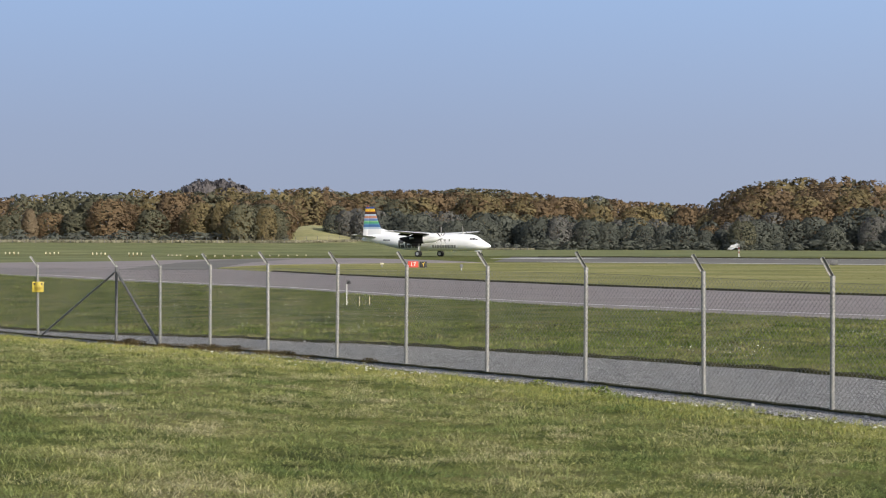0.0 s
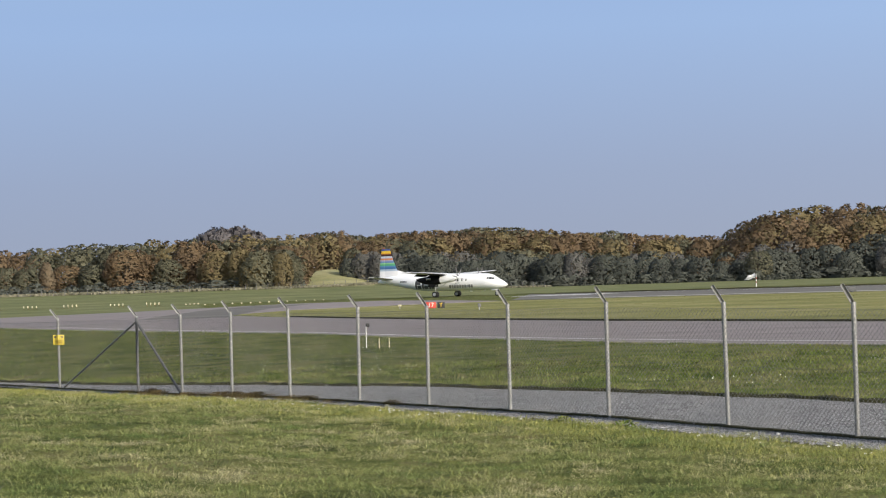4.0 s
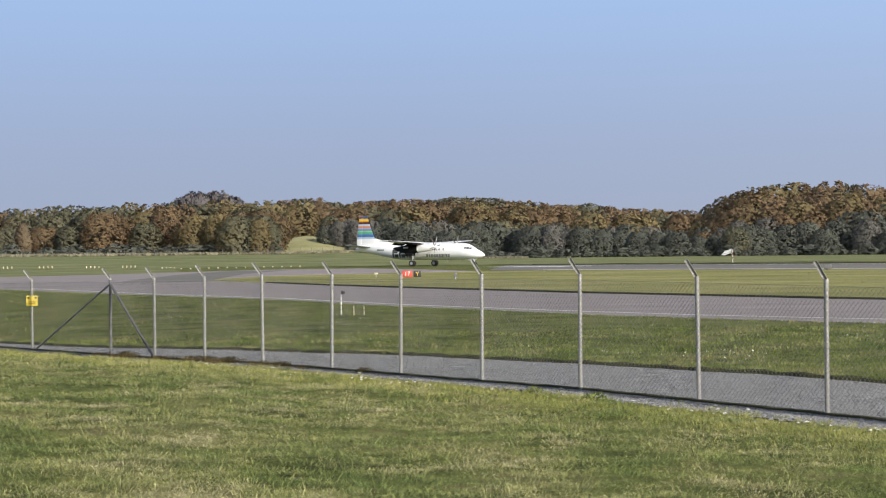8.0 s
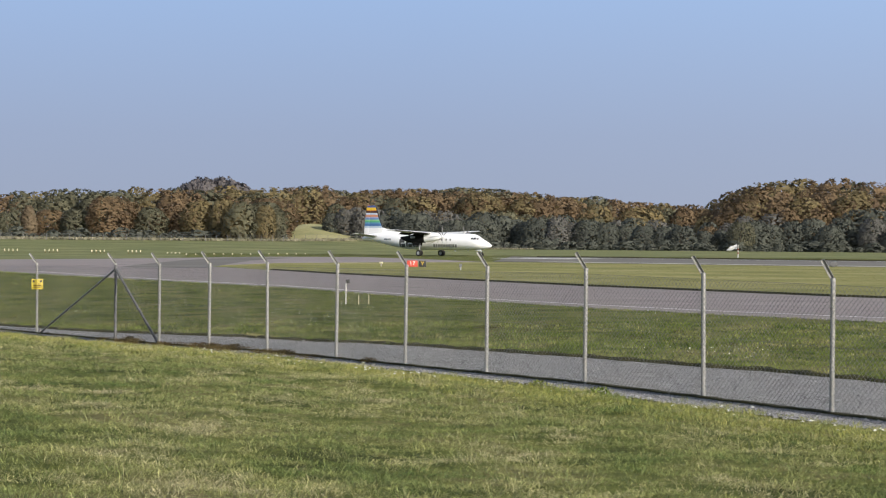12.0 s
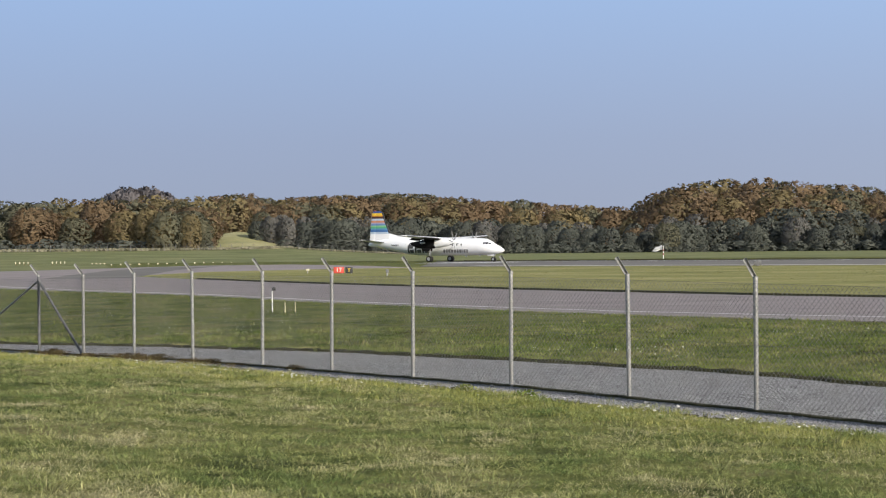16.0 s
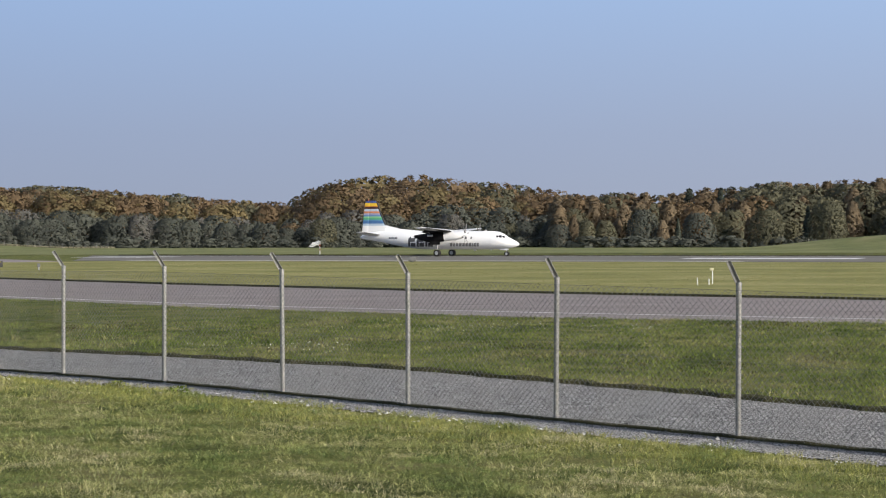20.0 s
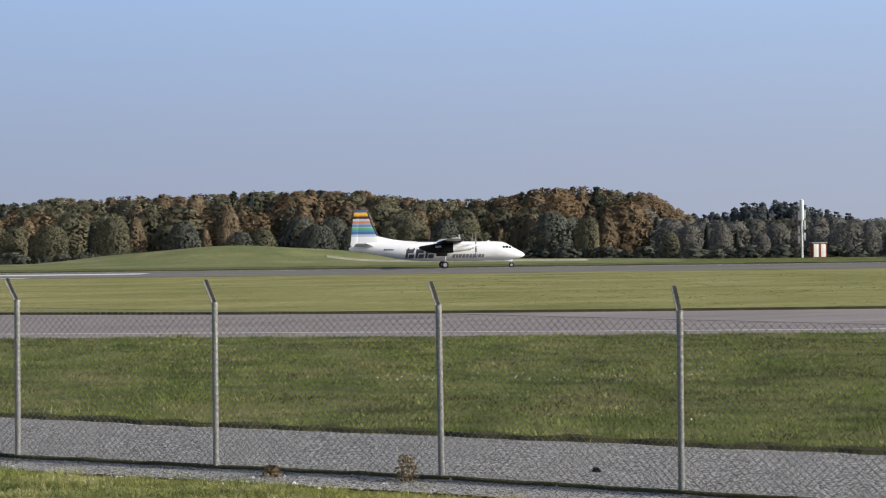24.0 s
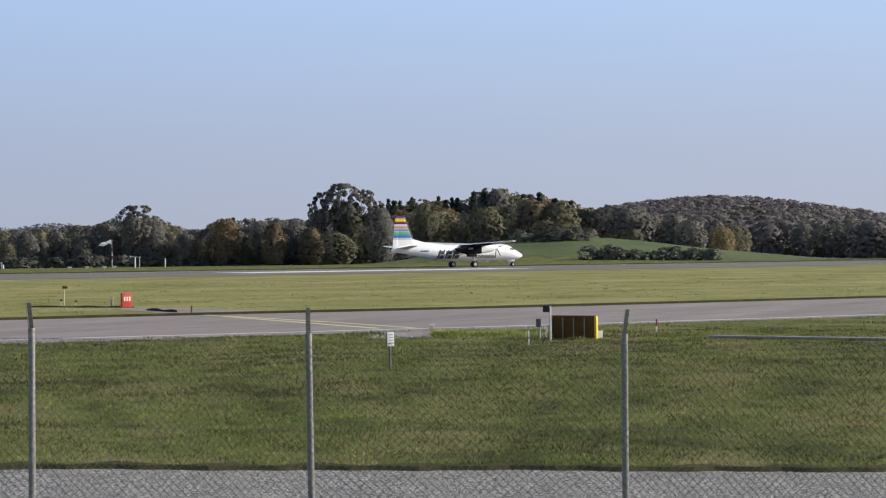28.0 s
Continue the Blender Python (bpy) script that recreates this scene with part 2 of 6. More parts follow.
M["birch_bark"] = material("birch_bark", [(0.35, (0.10, 0.09, 0.08)), (0.5, (0.42, 0.40, 0.37)), (0.8, (0.55, 0.53, 0.50))], 1.5, 0.8)
M["oak"] = leaf("oak_leaves", (0.150, 0.104, 0.064), (0.212, 0.150, 0.086), (0.285, 0.205, 0.115))
M["gold"] = leaf("gold_leaves", (0.165, 0.136, 0.070), (0.235, 0.190, 0.094), (0.315, 0.255, 0.126))
M["green"] = leaf("green_leaves", (0.118, 0.118, 0.080), (0.160, 0.158, 0.102), (0.212, 0.202, 0.127))
# sallow, and dark further down: tones lifted and drawn close to imitate haze
M["sallow"] = leaf("sallow_leaves", (0.100, 0.109, 0.095), (0.119, 0.130, 0.109), (0.143, 0.154, 0.125))
M["spruce"] = leaf("spruce_needles", (0.066, 0.080, 0.066), (0.094, 0.112, 0.088), (0.132, 0.150, 0.112))
M["birch"] = leaf("birch_leaves", (0.175, 0.138, 0.092), (0.245, 0.192, 0.124), (0.32, 0.252, 0.162))
M["dark"] = leaf("dark_leaves", (0.158, 0.157, 0.148), (0.184, 0.181, 0.166), (0.212, 0.206, 0.182))
# far kinds greyed and lifted: distance haze is put into their leaf colour
M["far_wood"] = leaf("hazed_hill_leaves", (0.168, 0.158, 0.164), (0.192, 0.178, 0.183), (0.216, 0.198, 0.200))
M["hill_spruce"] = leaf("hazed_hill_needles", (0.075, 0.090, 0.098), (0.098, 0.114, 0.122), (0.122, 0.138, 0.142))
M["far_blue"] = leaf("hazed_distant_leaves", (0.19, 0.20, 0.21), (0.23, 0.24, 0.25), (0.27, 0.28, 0.28))
M["infield_blade"] = material("dry_mown_grass", [(0.35, (0.19, 0.20, 0.062)), (0.5, (0.30, 0.285, 0.105)), (0.65, (0.46, 0.41, 0.22))], 0.25, 0.7, fine=0.3, fine_scale=1.2, rand=0.3, island=True, translucent=0.5)
M["dock"] = material("dock", [(0.3, (0.13, 0.098, 0.058)), (0.55, (0.21, 0.158, 0.095)), (0.75, (0.29, 0.225, 0.14))], 3.0, 0.8, rand=0.35, island=True, translucent=0.25)
M["mark"] = material("grey_lettering", [(0.3, (0.20, 0.205, 0.22)), (0.7, (0.27, 0.275, 0.29))], 2.0, 0.4)
M["dry_grass"] = material("dry_grass", [(0.35, (0.15, 0.145, 0.095)), (0.5, (0.20, 0.19, 0.13)), (0.65, (0.27, 0.25, 0.18))], 0.3, 0.8, rand=0.25, island=True, translucent=0.25)
M["paint"] = material("aircraft_white", [(0.3, (0.90, 0.91, 0.93)), (0.7, (0.93, 0.94, 0.955))], 0.6, 0.32, fine=0.03, coat=0.3)
M["wing"] = material("wing_grey", [(0.3, (0.52, 0.53, 0.54)), (0.7, (0.62, 0.63, 0.64))], 0.8, 0.4, fine=0.05)
# near-black: shade below wing and nacelle is put into this colour
M["under"] = material("shaded_underside", [(0.3, (0.007, 0.007, 0.008)), (0.7, (0.014, 0.014, 0.015))], 1.0, 0.75)
M["boot"] = material("deicing_boot", [(0.3, (0.02, 0.02, 0.021)), (0.7, (0.04, 0.04, 0.041))], 3.0, 0.55)
M["livery"] = material("charcoal_lettering", [(0.3, (0.075, 0.077, 0.085)), (0.7, (0.105, 0.107, 0.115))], 2.0, 0.4)
M["tyre"] = material("tyre", [(0.3, (0.018, 0.018, 0.018)), (0.7, (0.035, 0.035, 0.034))], 6.0, 0.85)
M["metal"] = material("bare_metal", [(0.3, (0.45, 0.45, 0.45)), (0.7, (0.6, 0.6, 0.6))], 4.0, 0.4, 0.7)
M["glass"] = material("dark_glass", [(0.3, (0.012, 0.014, 0.018)), (0.7, (0.02, 0.023, 0.03))], 3.0, 0.08)
M["bar"] = material("pale_bar", [(0.3, (0.75, 0.75, 0.73)), (0.7, (0.82, 0.82, 0.8))], 5.0, 0.6)


def fin_paint():
    """Livery bands on the fin, by height over the ground."""
    m = bpy.data.materials.new("fin_bands")
    m.use_nodes = True
    n, l = m.node_tree.nodes, m.node_tree.links
    b = n["Principled BSDF"]
    b.inputs["Roughness"].default_value = 0.35
    geo = n.new("ShaderNodeNewGeometry")
    sep = n.new("ShaderNodeSeparateXYZ")
    l.new(geo.outputs["Position"], sep.inputs[0])
    r = n.new("ShaderNodeMapRange")
    r.inputs["From Min"].default_value, r.inputs["From Max"].default_value = 4.4, 8.4
    l.new(sep.outputs["Z"], r.inputs["Value"])
    ramp = n.new("ShaderNodeValToRGB")
    ramp.color_ramp.interpolation = 'CONSTANT'
    bands = [(0.0, (0.80, 0.80, 0.80)), (0.07, (0.42, 0.52, 0.62)), (0.15, (0.06, 0.15, 0.34)), (0.24, (0.10, 0.24, 0.42)), (0.30, (0.10, 0.40, 0.20)), (0.37, (0.25, 0.52, 0.25)), (0.42, (0.14, 0.24, 0.46)), (0.49, (0.36, 0.36, 0.50)), (0.54, (0.62, 0.24, 0.11)), (0.61, (0.45, 0.44, 0.52)), (0.64, (0.50, 0.58, 0.70)), (0.70, (0.07, 0.025, 0.018)), (0.79, (0.62, 0.26, 0.03)), (0.83, (0.80, 0.52, 0.04)), (0.93, (0.06, 0.10, 0.30))]
    for k, (p, c) in enumerate(bands):
        e = ramp.color_ramp.elements[k] if k < 2 else ramp.color_ramp.elements.new(p)
        e.position, e.color = p, (*c, 1)
    l.new(r.outputs["Result"], ramp.inputs["Fac"])
    l.new(ramp.outputs["Color"], b.inputs["Base Color"])
    return m


M["fin"] = fin_paint()


# ---- mesh helpers ----
def mesh_of(bm, mat, name, smooth=True):
    me = bpy.data.meshes.new(name)
    bm.normal_update()
    bm.to_mesh(me)
    bm.free()
    me.materials.append(mat)
    if smooth:
        me.polygons.foreach_set("use_smooth", [True] * len(me.polygons))
        me.set_sharp_from_angle(angle=radians(38))
    return me


def part(name, bm, mat, parent, label="", m=None, smooth=True):
    ob = new(name, bm if isinstance(bm, bpy.types.Mesh) else mesh_of(bm, mat, name, smooth))
    ob.parent = parent
    if m is not None:
        ob.matrix_basis = m
    return tagged(ob, label)


def thing(name, m, label, category, group="", kind=""):
    ob = new(name)
    ob.empty_display_size = 0.3
    ob.matrix_basis = m
    return tagged(ob, label, category, group, kind)


def box(bm, c, s, m=None, bevel=0.0):
    g = bmesh.ops.create_cube(bm, size=1.0, matrix=(m or Matrix()) @ Matrix.Translation(c) @ Matrix.Diagonal((*s, 1)))
    if bevel:
        es = list({e for v in g["verts"] for e in v.link_edges})
        bmesh.ops.bevel(bm, geom=es, offset=bevel, segments=2, affect='EDGES', profile=0.6)
    return bm


def tube(bm, p, q, r0, r1=None, seg=10, caps=True):
    p, q = Vector(p), Vector(q)
    d = q - p
    m = Matrix.Translation((p + q) / 2) @ d.to_track_quat("Z", "Y").to_matrix().to_4x4()
    bmesh.ops.create_cone(bm, cap_ends=caps, segments=seg, radius1=r0, radius2=r0 if r1 is None else r1, depth=d.length, matrix=m)
    return bm


def loft(bm, rings, cap=True):
    """Skin through rings of points, all of one count."""
    vs = [[bm.verts.new(p) for p in r] for r in rings]
    k = len(vs[0])
    for a, b in zip(vs, vs[1:]):
        for i in range(k):
            bm.faces.new((a[i], a[(i + 1) % k], b[(i + 1) % k], b[i]))
    if cap:
        bm.faces.new(vs[0][::-1])
        bm.faces.new(vs[-1])
    bmesh.ops.recalc_face_normals(bm, faces=bm.faces)
    return bm


def raw_mesh(name, verts, faces, mat, smooth=False, normals=None):
    """A mesh from arrays: verts (n, 3), faces (m, k), normals (n, 3) where the surface is shaded as a soft mass."""
    me = bpy.data.meshes.new(name)
    verts, faces = np.asarray(verts, np.float32), np.asarray(faces, np.int32)
    me.vertices.add(len(verts))
    me.vertices.foreach_set("co", verts.ravel())
    k = faces.shape[1]
    me.loops.add(faces.size)
    me.loops.foreach_set("vertex_index", faces.ravel())
    me.polygons.add(len(faces))
    me.polygons.foreach_set("loop_start", np.arange(0, faces.size, k, dtype=np.int32))
    if smooth or normals is not None:
        me.polygons.foreach_set("use_smooth", np.ones(len(faces), bool))
    me.update()
    me.validate()
    if normals is not None:
        me.normals_split_custom_set_from_vertices(normals.tolist())
    me.materials.append(mat)
    return me


# ---- the plan: the fence line (u along, v across) and the runway (s along, d across) ----
FU, FN = Vector((0.5455, -0.8381)), Vector((0.8381, 0.5455))
RU, RN = Vector((0.8581, -0.5135)), Vector((0.5135, 0.8581))
FENCE_V = 19.99


def fence_xy(u, v):
    return FU * u + FN * v


def rwy_xy(s, d):
    return RU * s + RN * d


def polar(az, r):
    return Vector((math.sin(radians(az)) * r, math.cos(radians(az)) * r))


def seen(az, r):
    """A place by bearing and distance from where the walk ends."""
    return polar(az, r) + Vector((0.19, -0.16))


FENCE_Z = [(-80, -0.35), (-51, -0.11), (-43, -0.02), (-37.5, 0.09), (-26, 0.15), (-20.2, 0.10), (-14.2, 0.04), (-8.5, -0.02), (-5.7, -0.08), (-2.6, -0.14), (0.2, -0.23), (3.5, -0.29), (16, -0.6)]
# gentle rises behind the runway: azimuth, distance, height, half-widths across and along the view
MOUNDS = [(27.6, 450, 4.0, 21, 26), (30.6, 470, 2.4, 16, 24), (34.5, 455, 3.1, 9, 18), (24.5, 470, 2.0, 18, 24), (64.6, 480, 5.3, 24, 34), (61.6, 470, 2.4, 14, 26), (67.5, 500, 3.0, 22, 34), (70.2, 520, 1.2, 16, 30), (-3.6, 640, 5.6, 14, 40), (68.4, 1500, 34.5, 150, 170), (76.0, 1520, 9, 170, 170)]


def height(x, y):
    """Height of the ground, for arrays of places."""
    x, y = np.asarray(x, float), np.asarray(y, float)
    u, v = x * FU.x + y * FU.y, x * FN.x + y * FN.y
    fu, fz = zip(*FENCE_Z)
    zf = np.interp(u, fu, fz)
    k = np.clip((v - 27.0) / 16.0, 0, 1)
    z = zf * (1 - k * k * (3 - 2 * k))
    b = np.clip((19.0 - v) / 19.0, 0, 1.6)
    z = z + (1.0 - zf) * (0.75 * b + 0.25 * b * b)
    z = z + np.where(v < 18.6, 0.03 * np.sin(1.3 * x + 0.7 * np.sin(y)) * np.cos(1.1 * y) * np.clip((18.6 - v), 0, 1), 0)
    z = z + np.where((v > 26.5) & (v < 44), 0.025 * np.sin(0.9 * x + y * 0.4) * np.cos(0.7 * y - 0.3 * x), 0)
    r, az = np.hypot(x, y), np.degrees(np.arctan2(x, y))
    z = z + 2.2 * np.clip((r - 380) / 180, 0, 1) * np.clip((1.5 - az) / 4.0, 0, 1)
    z = z - 1.0 * np.clip((r - 420) / 200, 0, 1) * np.clip((az - 36) / 6.0, 0, 1)
    for a, d, h, w, l in MOUNDS:
        c = polar(a, d)
        dx, dy = x - c.x, y - c.y
        ca, sa = math.cos(radians(a)), math.sin(radians(a))
        p, q = dx * ca - dy * sa, dx * sa + dy * ca
        z = z + h * np.exp(-(p / w) ** 2 - (q / l) ** 2)
    return z


def ground_z(p):
    return float(height([p[0]], [p[1]])[0])


def at(p, rz=0.0, lift=0.0):
    return pose(p[0], p[1], ground_z(p) + lift, 0, 0, rz)


# ---- ground ----
def build_ground():
    az = np.concatenate([np.arange(-24, 86, 0.5), np.arange(86, 336, 5.0)])
    rad = np.concatenate([np.arange(3, 60, 0.6), 60 * 1.022 ** np.arange(0, 160), [2100, 2600, 3300, 4200]])
    A, Rr = np.meshgrid(np.radians(az), rad)
    x, y = Rr * np.sin(A), Rr * np.cos(A)
    v = np.stack([x, y, height(x, y)], -1).reshape(-1, 3)
    k, n = len(az), len(rad)
    i, j = np.meshgrid(np.arange(n - 1), np.arange(k), indexing="ij")
    j2 = (j + 1) % k
    f = np.stack([i * k + j, (i + 1) * k + j, (i + 1) * k + j2, i * k + j2], -1).reshape(-1, 4)[:, ::-1]
    v = np.vstack([v, [[0, 0, ground_z((0, 0))]]])
    ob = new("ground", raw_mesh("ground", v, f, M["ground"], True))
    bm = bmesh.new()
    bm.from_mesh(ob.data)
    bm.verts.ensure_lookup_table()
    for q in range(k):
        bm.faces.new((bm.verts[len(v) - 1], bm.verts[(q + 1) % k], bm.verts[q]))
    bmesh.ops.recalc_face_normals(bm, faces=bm.faces)
    bm.to_mesh(ob.data)
    bm.free()
    ob.data.polygons.foreach_set("use_smooth", [True] * len(ob.data.polygons))
    tagged(ob, "short yellow-green airfield grass with pale worn patches", "ground", kind="structure")


def slab(name, outline, top, mat, label, category, parent=None, thick=0.06):
    """A flat sheet of paving with an outline in plan."""
    bm = bmesh.new()
    f = bm.faces.new([bm.verts.new((p[0], p[1], top)) for p in outline])
    if f.normal.z < 0:
        f.normal_flip()
    g = bmesh.ops.extrude_face_region(bm, geom=[f])
    bmesh.ops.translate(bm, verts=[e for e in g["geom"] if isinstance(e, bmesh.types.BMVert)], vec=(0, 0, -thick))
    bmesh.ops.triangulate(bm, faces=[q for q in bm.faces if len(q.verts) > 4])
    bmesh.ops.recalc_face_normals(bm, faces=bm.faces)
    if parent:
        return part(name, bm, mat, parent, label, smooth=False)
    return tagged(new(name, mesh_of(bm, mat, name, False)), label, category, kind="structure")


def ribbon(name, line, width, top, mat, parent, label=""):
    """A painted line along a path in plan."""
    bm = bmesh.new()
    pts = [Vector(p[:2]) for p in line]
    rows = []
    for i, p in enumerate(pts):
        d = (pts[min(i + 1, len(pts) - 1)] - pts[max(i - 1, 0)]).normalized()
        nrm = Vector((-d.y, d.x)) * width / 2
        rows.append((bm.verts.new((p.x + nrm.x, p.y + nrm.y, top)), bm.verts.new((p.x - nrm.x, p.y - nrm.y, top))))
    for a, b in zip(rows, rows[1:]):
        bm.faces.new((a[0], a[1], b[1], b[0]))
    bmesh.ops.recalc_face_normals(bm, faces=bm.faces)
    for f in bm.faces:
        if f.normal.z < 0:
            f.normal_flip()
    return part(name, bm, mat, parent, label, smooth=False)


TAXI_NEAR = [(-130, 196), (-75, 182), (-39.4, 157.7), (-27.7, 134.9), (-19.5, 121), (-13, 111), (-7.5, 102), (-3, 91.5), (2, 82.3), (6, 75), (10, 69), (17.5, 60), (26, 53.2), (31.7, 47.8), (41.7, 40), (47, 36.2), (52.5, 32.6), (56.5, 29.8), (60.0, 27.6), (66.5, 23.0), (72.4, 19.2), (110, -4.5), (170, -41)]
TAXI_FAR = [(180, -22.5), (96.4, 27.5), (88.7, 32.3), (80.7, 37.6), (74.4, 42.0), (69, 46.6), (63.9, 50.6), (57.4, 54.6), (50.9, 59.2), (43.4, 65), (37.4, 70.6), (31.4, 78.2), (24.9, 86.4), (19.3, 93.7), (14.4, 102), (8.7, 111.3), (5.0, 119), (-1.8, 132.4), (-8, 146), (-13.6, 160.5), (-17.3, 169.8), (-20.9, 180.5)]
JUNCTION = [(-21.5, 187), (-17, 210), (-6, 225), (6, 236), (0, 262), (-10, 290), (-24, 285), (-33, 260), (-40, 240), (-52, 218), (-72, 206), (-130, 222)]
TAXI_LINE = [(-30, 145), (-17, 120.5), (-8, 106), (-0.6, 90.0), (6.0, 79.0), (10.2, 72.8), (14.1, 68.4), (18.5, 64.0), (26.9, 56.3), (33.4, 50.3), (38.4, 45.6), (43.4, 41.6), (47.5, 38.8), (51.7, 35.4), (55.3, 32.6), (59.5, 29.4), (62.6, 27.2), (66.8, 24.3), (72.4, 20.8), (110, -2.6), (165, -36.5)]


APRON = [tuple(seen(a, r)) for a, r in ((58.8, 62.6), (60.4, 63.4), (62.2, 64.8), (64.0, 67.0), (63.95, 57.4), (62.4, 57.5), (61.0, 57.6), (59.7, 58.2))]
ROAD_FAR = ([-110, -60, -52, -46, -40, -36, -31, -24, -13.4, -7, -1.3, 40], [19.9, 20.9, 21.7, 23.7, 24.4, 24.5, 25.0, 25.1, 24.45, 24.6, 24.95, 25.2])


def build_paving():
    taxi = slab("taxiway", TAXI_NEAR + TAXI_FAR + JUNCTION, 0.030, M["asphalt"], "grey-pink asphalt taxiway with worn joints", "taxiway")
    ribbon("edge_line", TAXI_LINE, 0.28, 0.036, M["white_line"], taxi, "worn white edge line")
    ribbon("lead_line", [(67.5, 49.6), (62.2, 42.3), (55.9, 33.4)], 0.35, 0.036, M["yellow_line"], taxi, "faded yellow guidance line")
    ribbon("lead_line", [(66.0, 47.4), (60.8, 38.6), (56.6, 32.4)], 0.30, 0.036, M["yellow_line"], taxi, "faded yellow guidance line")
    for off in (6.5, 13.0):
        a = [Vector(p) for p in TAXI_LINE[2:]]
        line = [p + FN * off * (0.9 + 0.1 * i / len(a)) for i, p in enumerate(a)]
        ribbon("joint", line, 0.10, 0.034, M["dark_pad"], taxi, "dark tar joint")
    ribbon("patch", [polar(-8.0, 172), polar(-7.3, 196), polar(-6.4, 232), polar(-5.0, 272)], 8.0, 0.036, M["runway"], taxi, "darker resurfaced asphalt patch")
    ribbon("joint", [polar(-13.5, 150), polar(-9.5, 160), polar(-6.0, 180)], 0.35, 0.035, M["dark_pad"], taxi, "dark tar joint")
    ribbon("joint", [polar(-14.5, 172), polar(-10.5, 180), polar(-7.9, 200)], 0.4, 0.035, M["dark_pad"], taxi, "dark tar joint")
    far = [rwy_xy(-155, 285), rwy_xy(700, 285), rwy_xy(700, 212), rwy_xy(-118, 212)]
    run = slab("runway", [(p.x, p.y) for p in far], 0.042, M["runway"], "dark grey asphalt runway with tyre-blackened streaks", "runway")
    ribbon("edge_line", [rwy_xy(-112, 214.5), rwy_xy(-35, 214.5)], 5.5, 0.050, M["pale_strip"], run, "pale concrete edge strip with worn white line")
    ribbon("edge_line", [rwy_xy(-140, 277), rwy_xy(700, 277)], 0.9, 0.050, M["white_line"], run, "white runway edge line")
    ribbon("shoulder", [rwy_xy(-150, 281.2), rwy_xy(700, 281.2)], 7.0, 0.047, M["dark_pad"], run, "dark asphalt shoulder strip")
    for s0, s1, d, w in ((-47.6, -25.3, 247, 13), (107.5, 152.5, 244, 14), (-141, -128, 254, 5), (-141, -128, 262, 5)):
        ribbon("touchdown_stripe", [rwy_xy(s0, d), rwy_xy(s1, d)], w, 0.050, M["white_line"], run, "broad white runway stripe")
    for s in range(-110, 500, 50):
        ribbon("centre_stripe", [rwy_xy(s, 268), rwy_xy(s + 30, 268)], 0.45, 0.050, M["white_line"], run, "white centre line dash")
    # turf lip along the far shoulder, its shadow line put into the dark colour
    bm = bmesh.new()
    rows = []
    for q in np.arange(-150, 700, 4.0):
        z = 0.17 + 0.04 * math.sin(q * 0.31) + 0.03 * math.sin(q * 0.83)
        rows.append([bm.verts.new((*rwy_xy(q, 284.7 + o), h)) for o, h in ((0.0, 0.0), (0.1, z), (1.4, z), (2.4, 0.0))])
    for a, b in zip(rows, rows[1:]):
        for k in range(3):
            bm.faces.new((a[k], a[k + 1], b[k + 1], b[k]))
    bmesh.ops.recalc_face_normals(bm, faces=bm.faces)
    part("turf_edge", bm, M["soil"], run, "turf lip along the runway shoulder, shade in its dark colour", smooth=False)
    edge = [rwy_xy(700, 211.4), rwy_xy(-112, 211.4)]
    global INFIELD
    INFIELD = infield = [(q[0], q[1]) for q in TAXI_FAR[1:]] + [(-21.3, 186), (-17, 209.5), (-6, 224.5)] + [(q.x, q.y) for q in edge[::-1]]
    slab("infield", infield, 0.014, M["infield"], "dry yellow-green mown grass between taxiway and runway", "grass", thick=0.1)
    # turf edge standing proud of the asphalt, its shade painted as dark colour
    field = bpy.data.objects["infield"]
    line = [Vector(q) for q in TAXI_FAR[1:-2]]
    bm = bmesh.new()
    rows = []
    for i, q in enumerate(line):
        d = (line[min(i + 1, len(line) - 1)] - line[max(i - 1, 0)]).normalized()
        nrm = Vector((d.y, -d.x))
        rows.append([bm.verts.new((q.x + nrm.x * o, q.y + nrm.y * o, z)) for o, z in ((0.0, 0.0), (0.04, 0.13), (0.45, 0.13), (0.9, 0.02))])
    for a, b in zip(rows, rows[1:]):
        for k in range(3):
            bm.faces.new((a[k], a[k + 1], b[k + 1], b[k]))
    bmesh.ops.recalc_face_normals(bm, faces=bm.faces)
    part("turf_edge", bm, M["soil"], field, "cut turf edge beside the asphalt, darkened for its shaded face", smooth=False)
    # service road along the fence
    us = np.arange(-110, 40, 1.0)
    far_v = np.interp(us, *ROAD_FAR)
    wob = 0.05 * np.sin(us * 0.9) + 0.05 * np.sin(us * 2.3 + 1)
    near_v = np.interp(us, [-110, -42, -38, -20, 40], [19.6, 19.6, 19.5, 19.0, 18.6])
    cols = np.linspace(0, 1, 9)
    V = []
    for u, a, b, w in zip(us, near_v, far_v, wob):
        for c in cols:
            p = fence_xy(u, a + 0.5 * w + (b - a + 0.8 * w) * c)
            V.append((p.x, p.y, ground_z(p) + 0.02 + 0.02 * math.sin(math.pi * c)))
    n, k = len(us), len(cols)
    i, j = np.meshgrid(np.arange(n - 1), np.arange(k - 1), indexing="ij")
    F = np.stack([i * k + j, (i + 1) * k + j, (i + 1) * k + j + 1, i * k + j + 1], -1).reshape(-1, 4)
    road = new("gravel_road", raw_mesh("gravel_road", V, F, M["gravel"], True))
    bm = bmesh.new()
    bm.from_mesh(road.data)
    if sum(f.normal.z for f in bm.faces) < 0:
        bmesh.ops.reverse_faces(bm, faces=bm.faces)
    bm.to_mesh(road.data)
    bm.free()
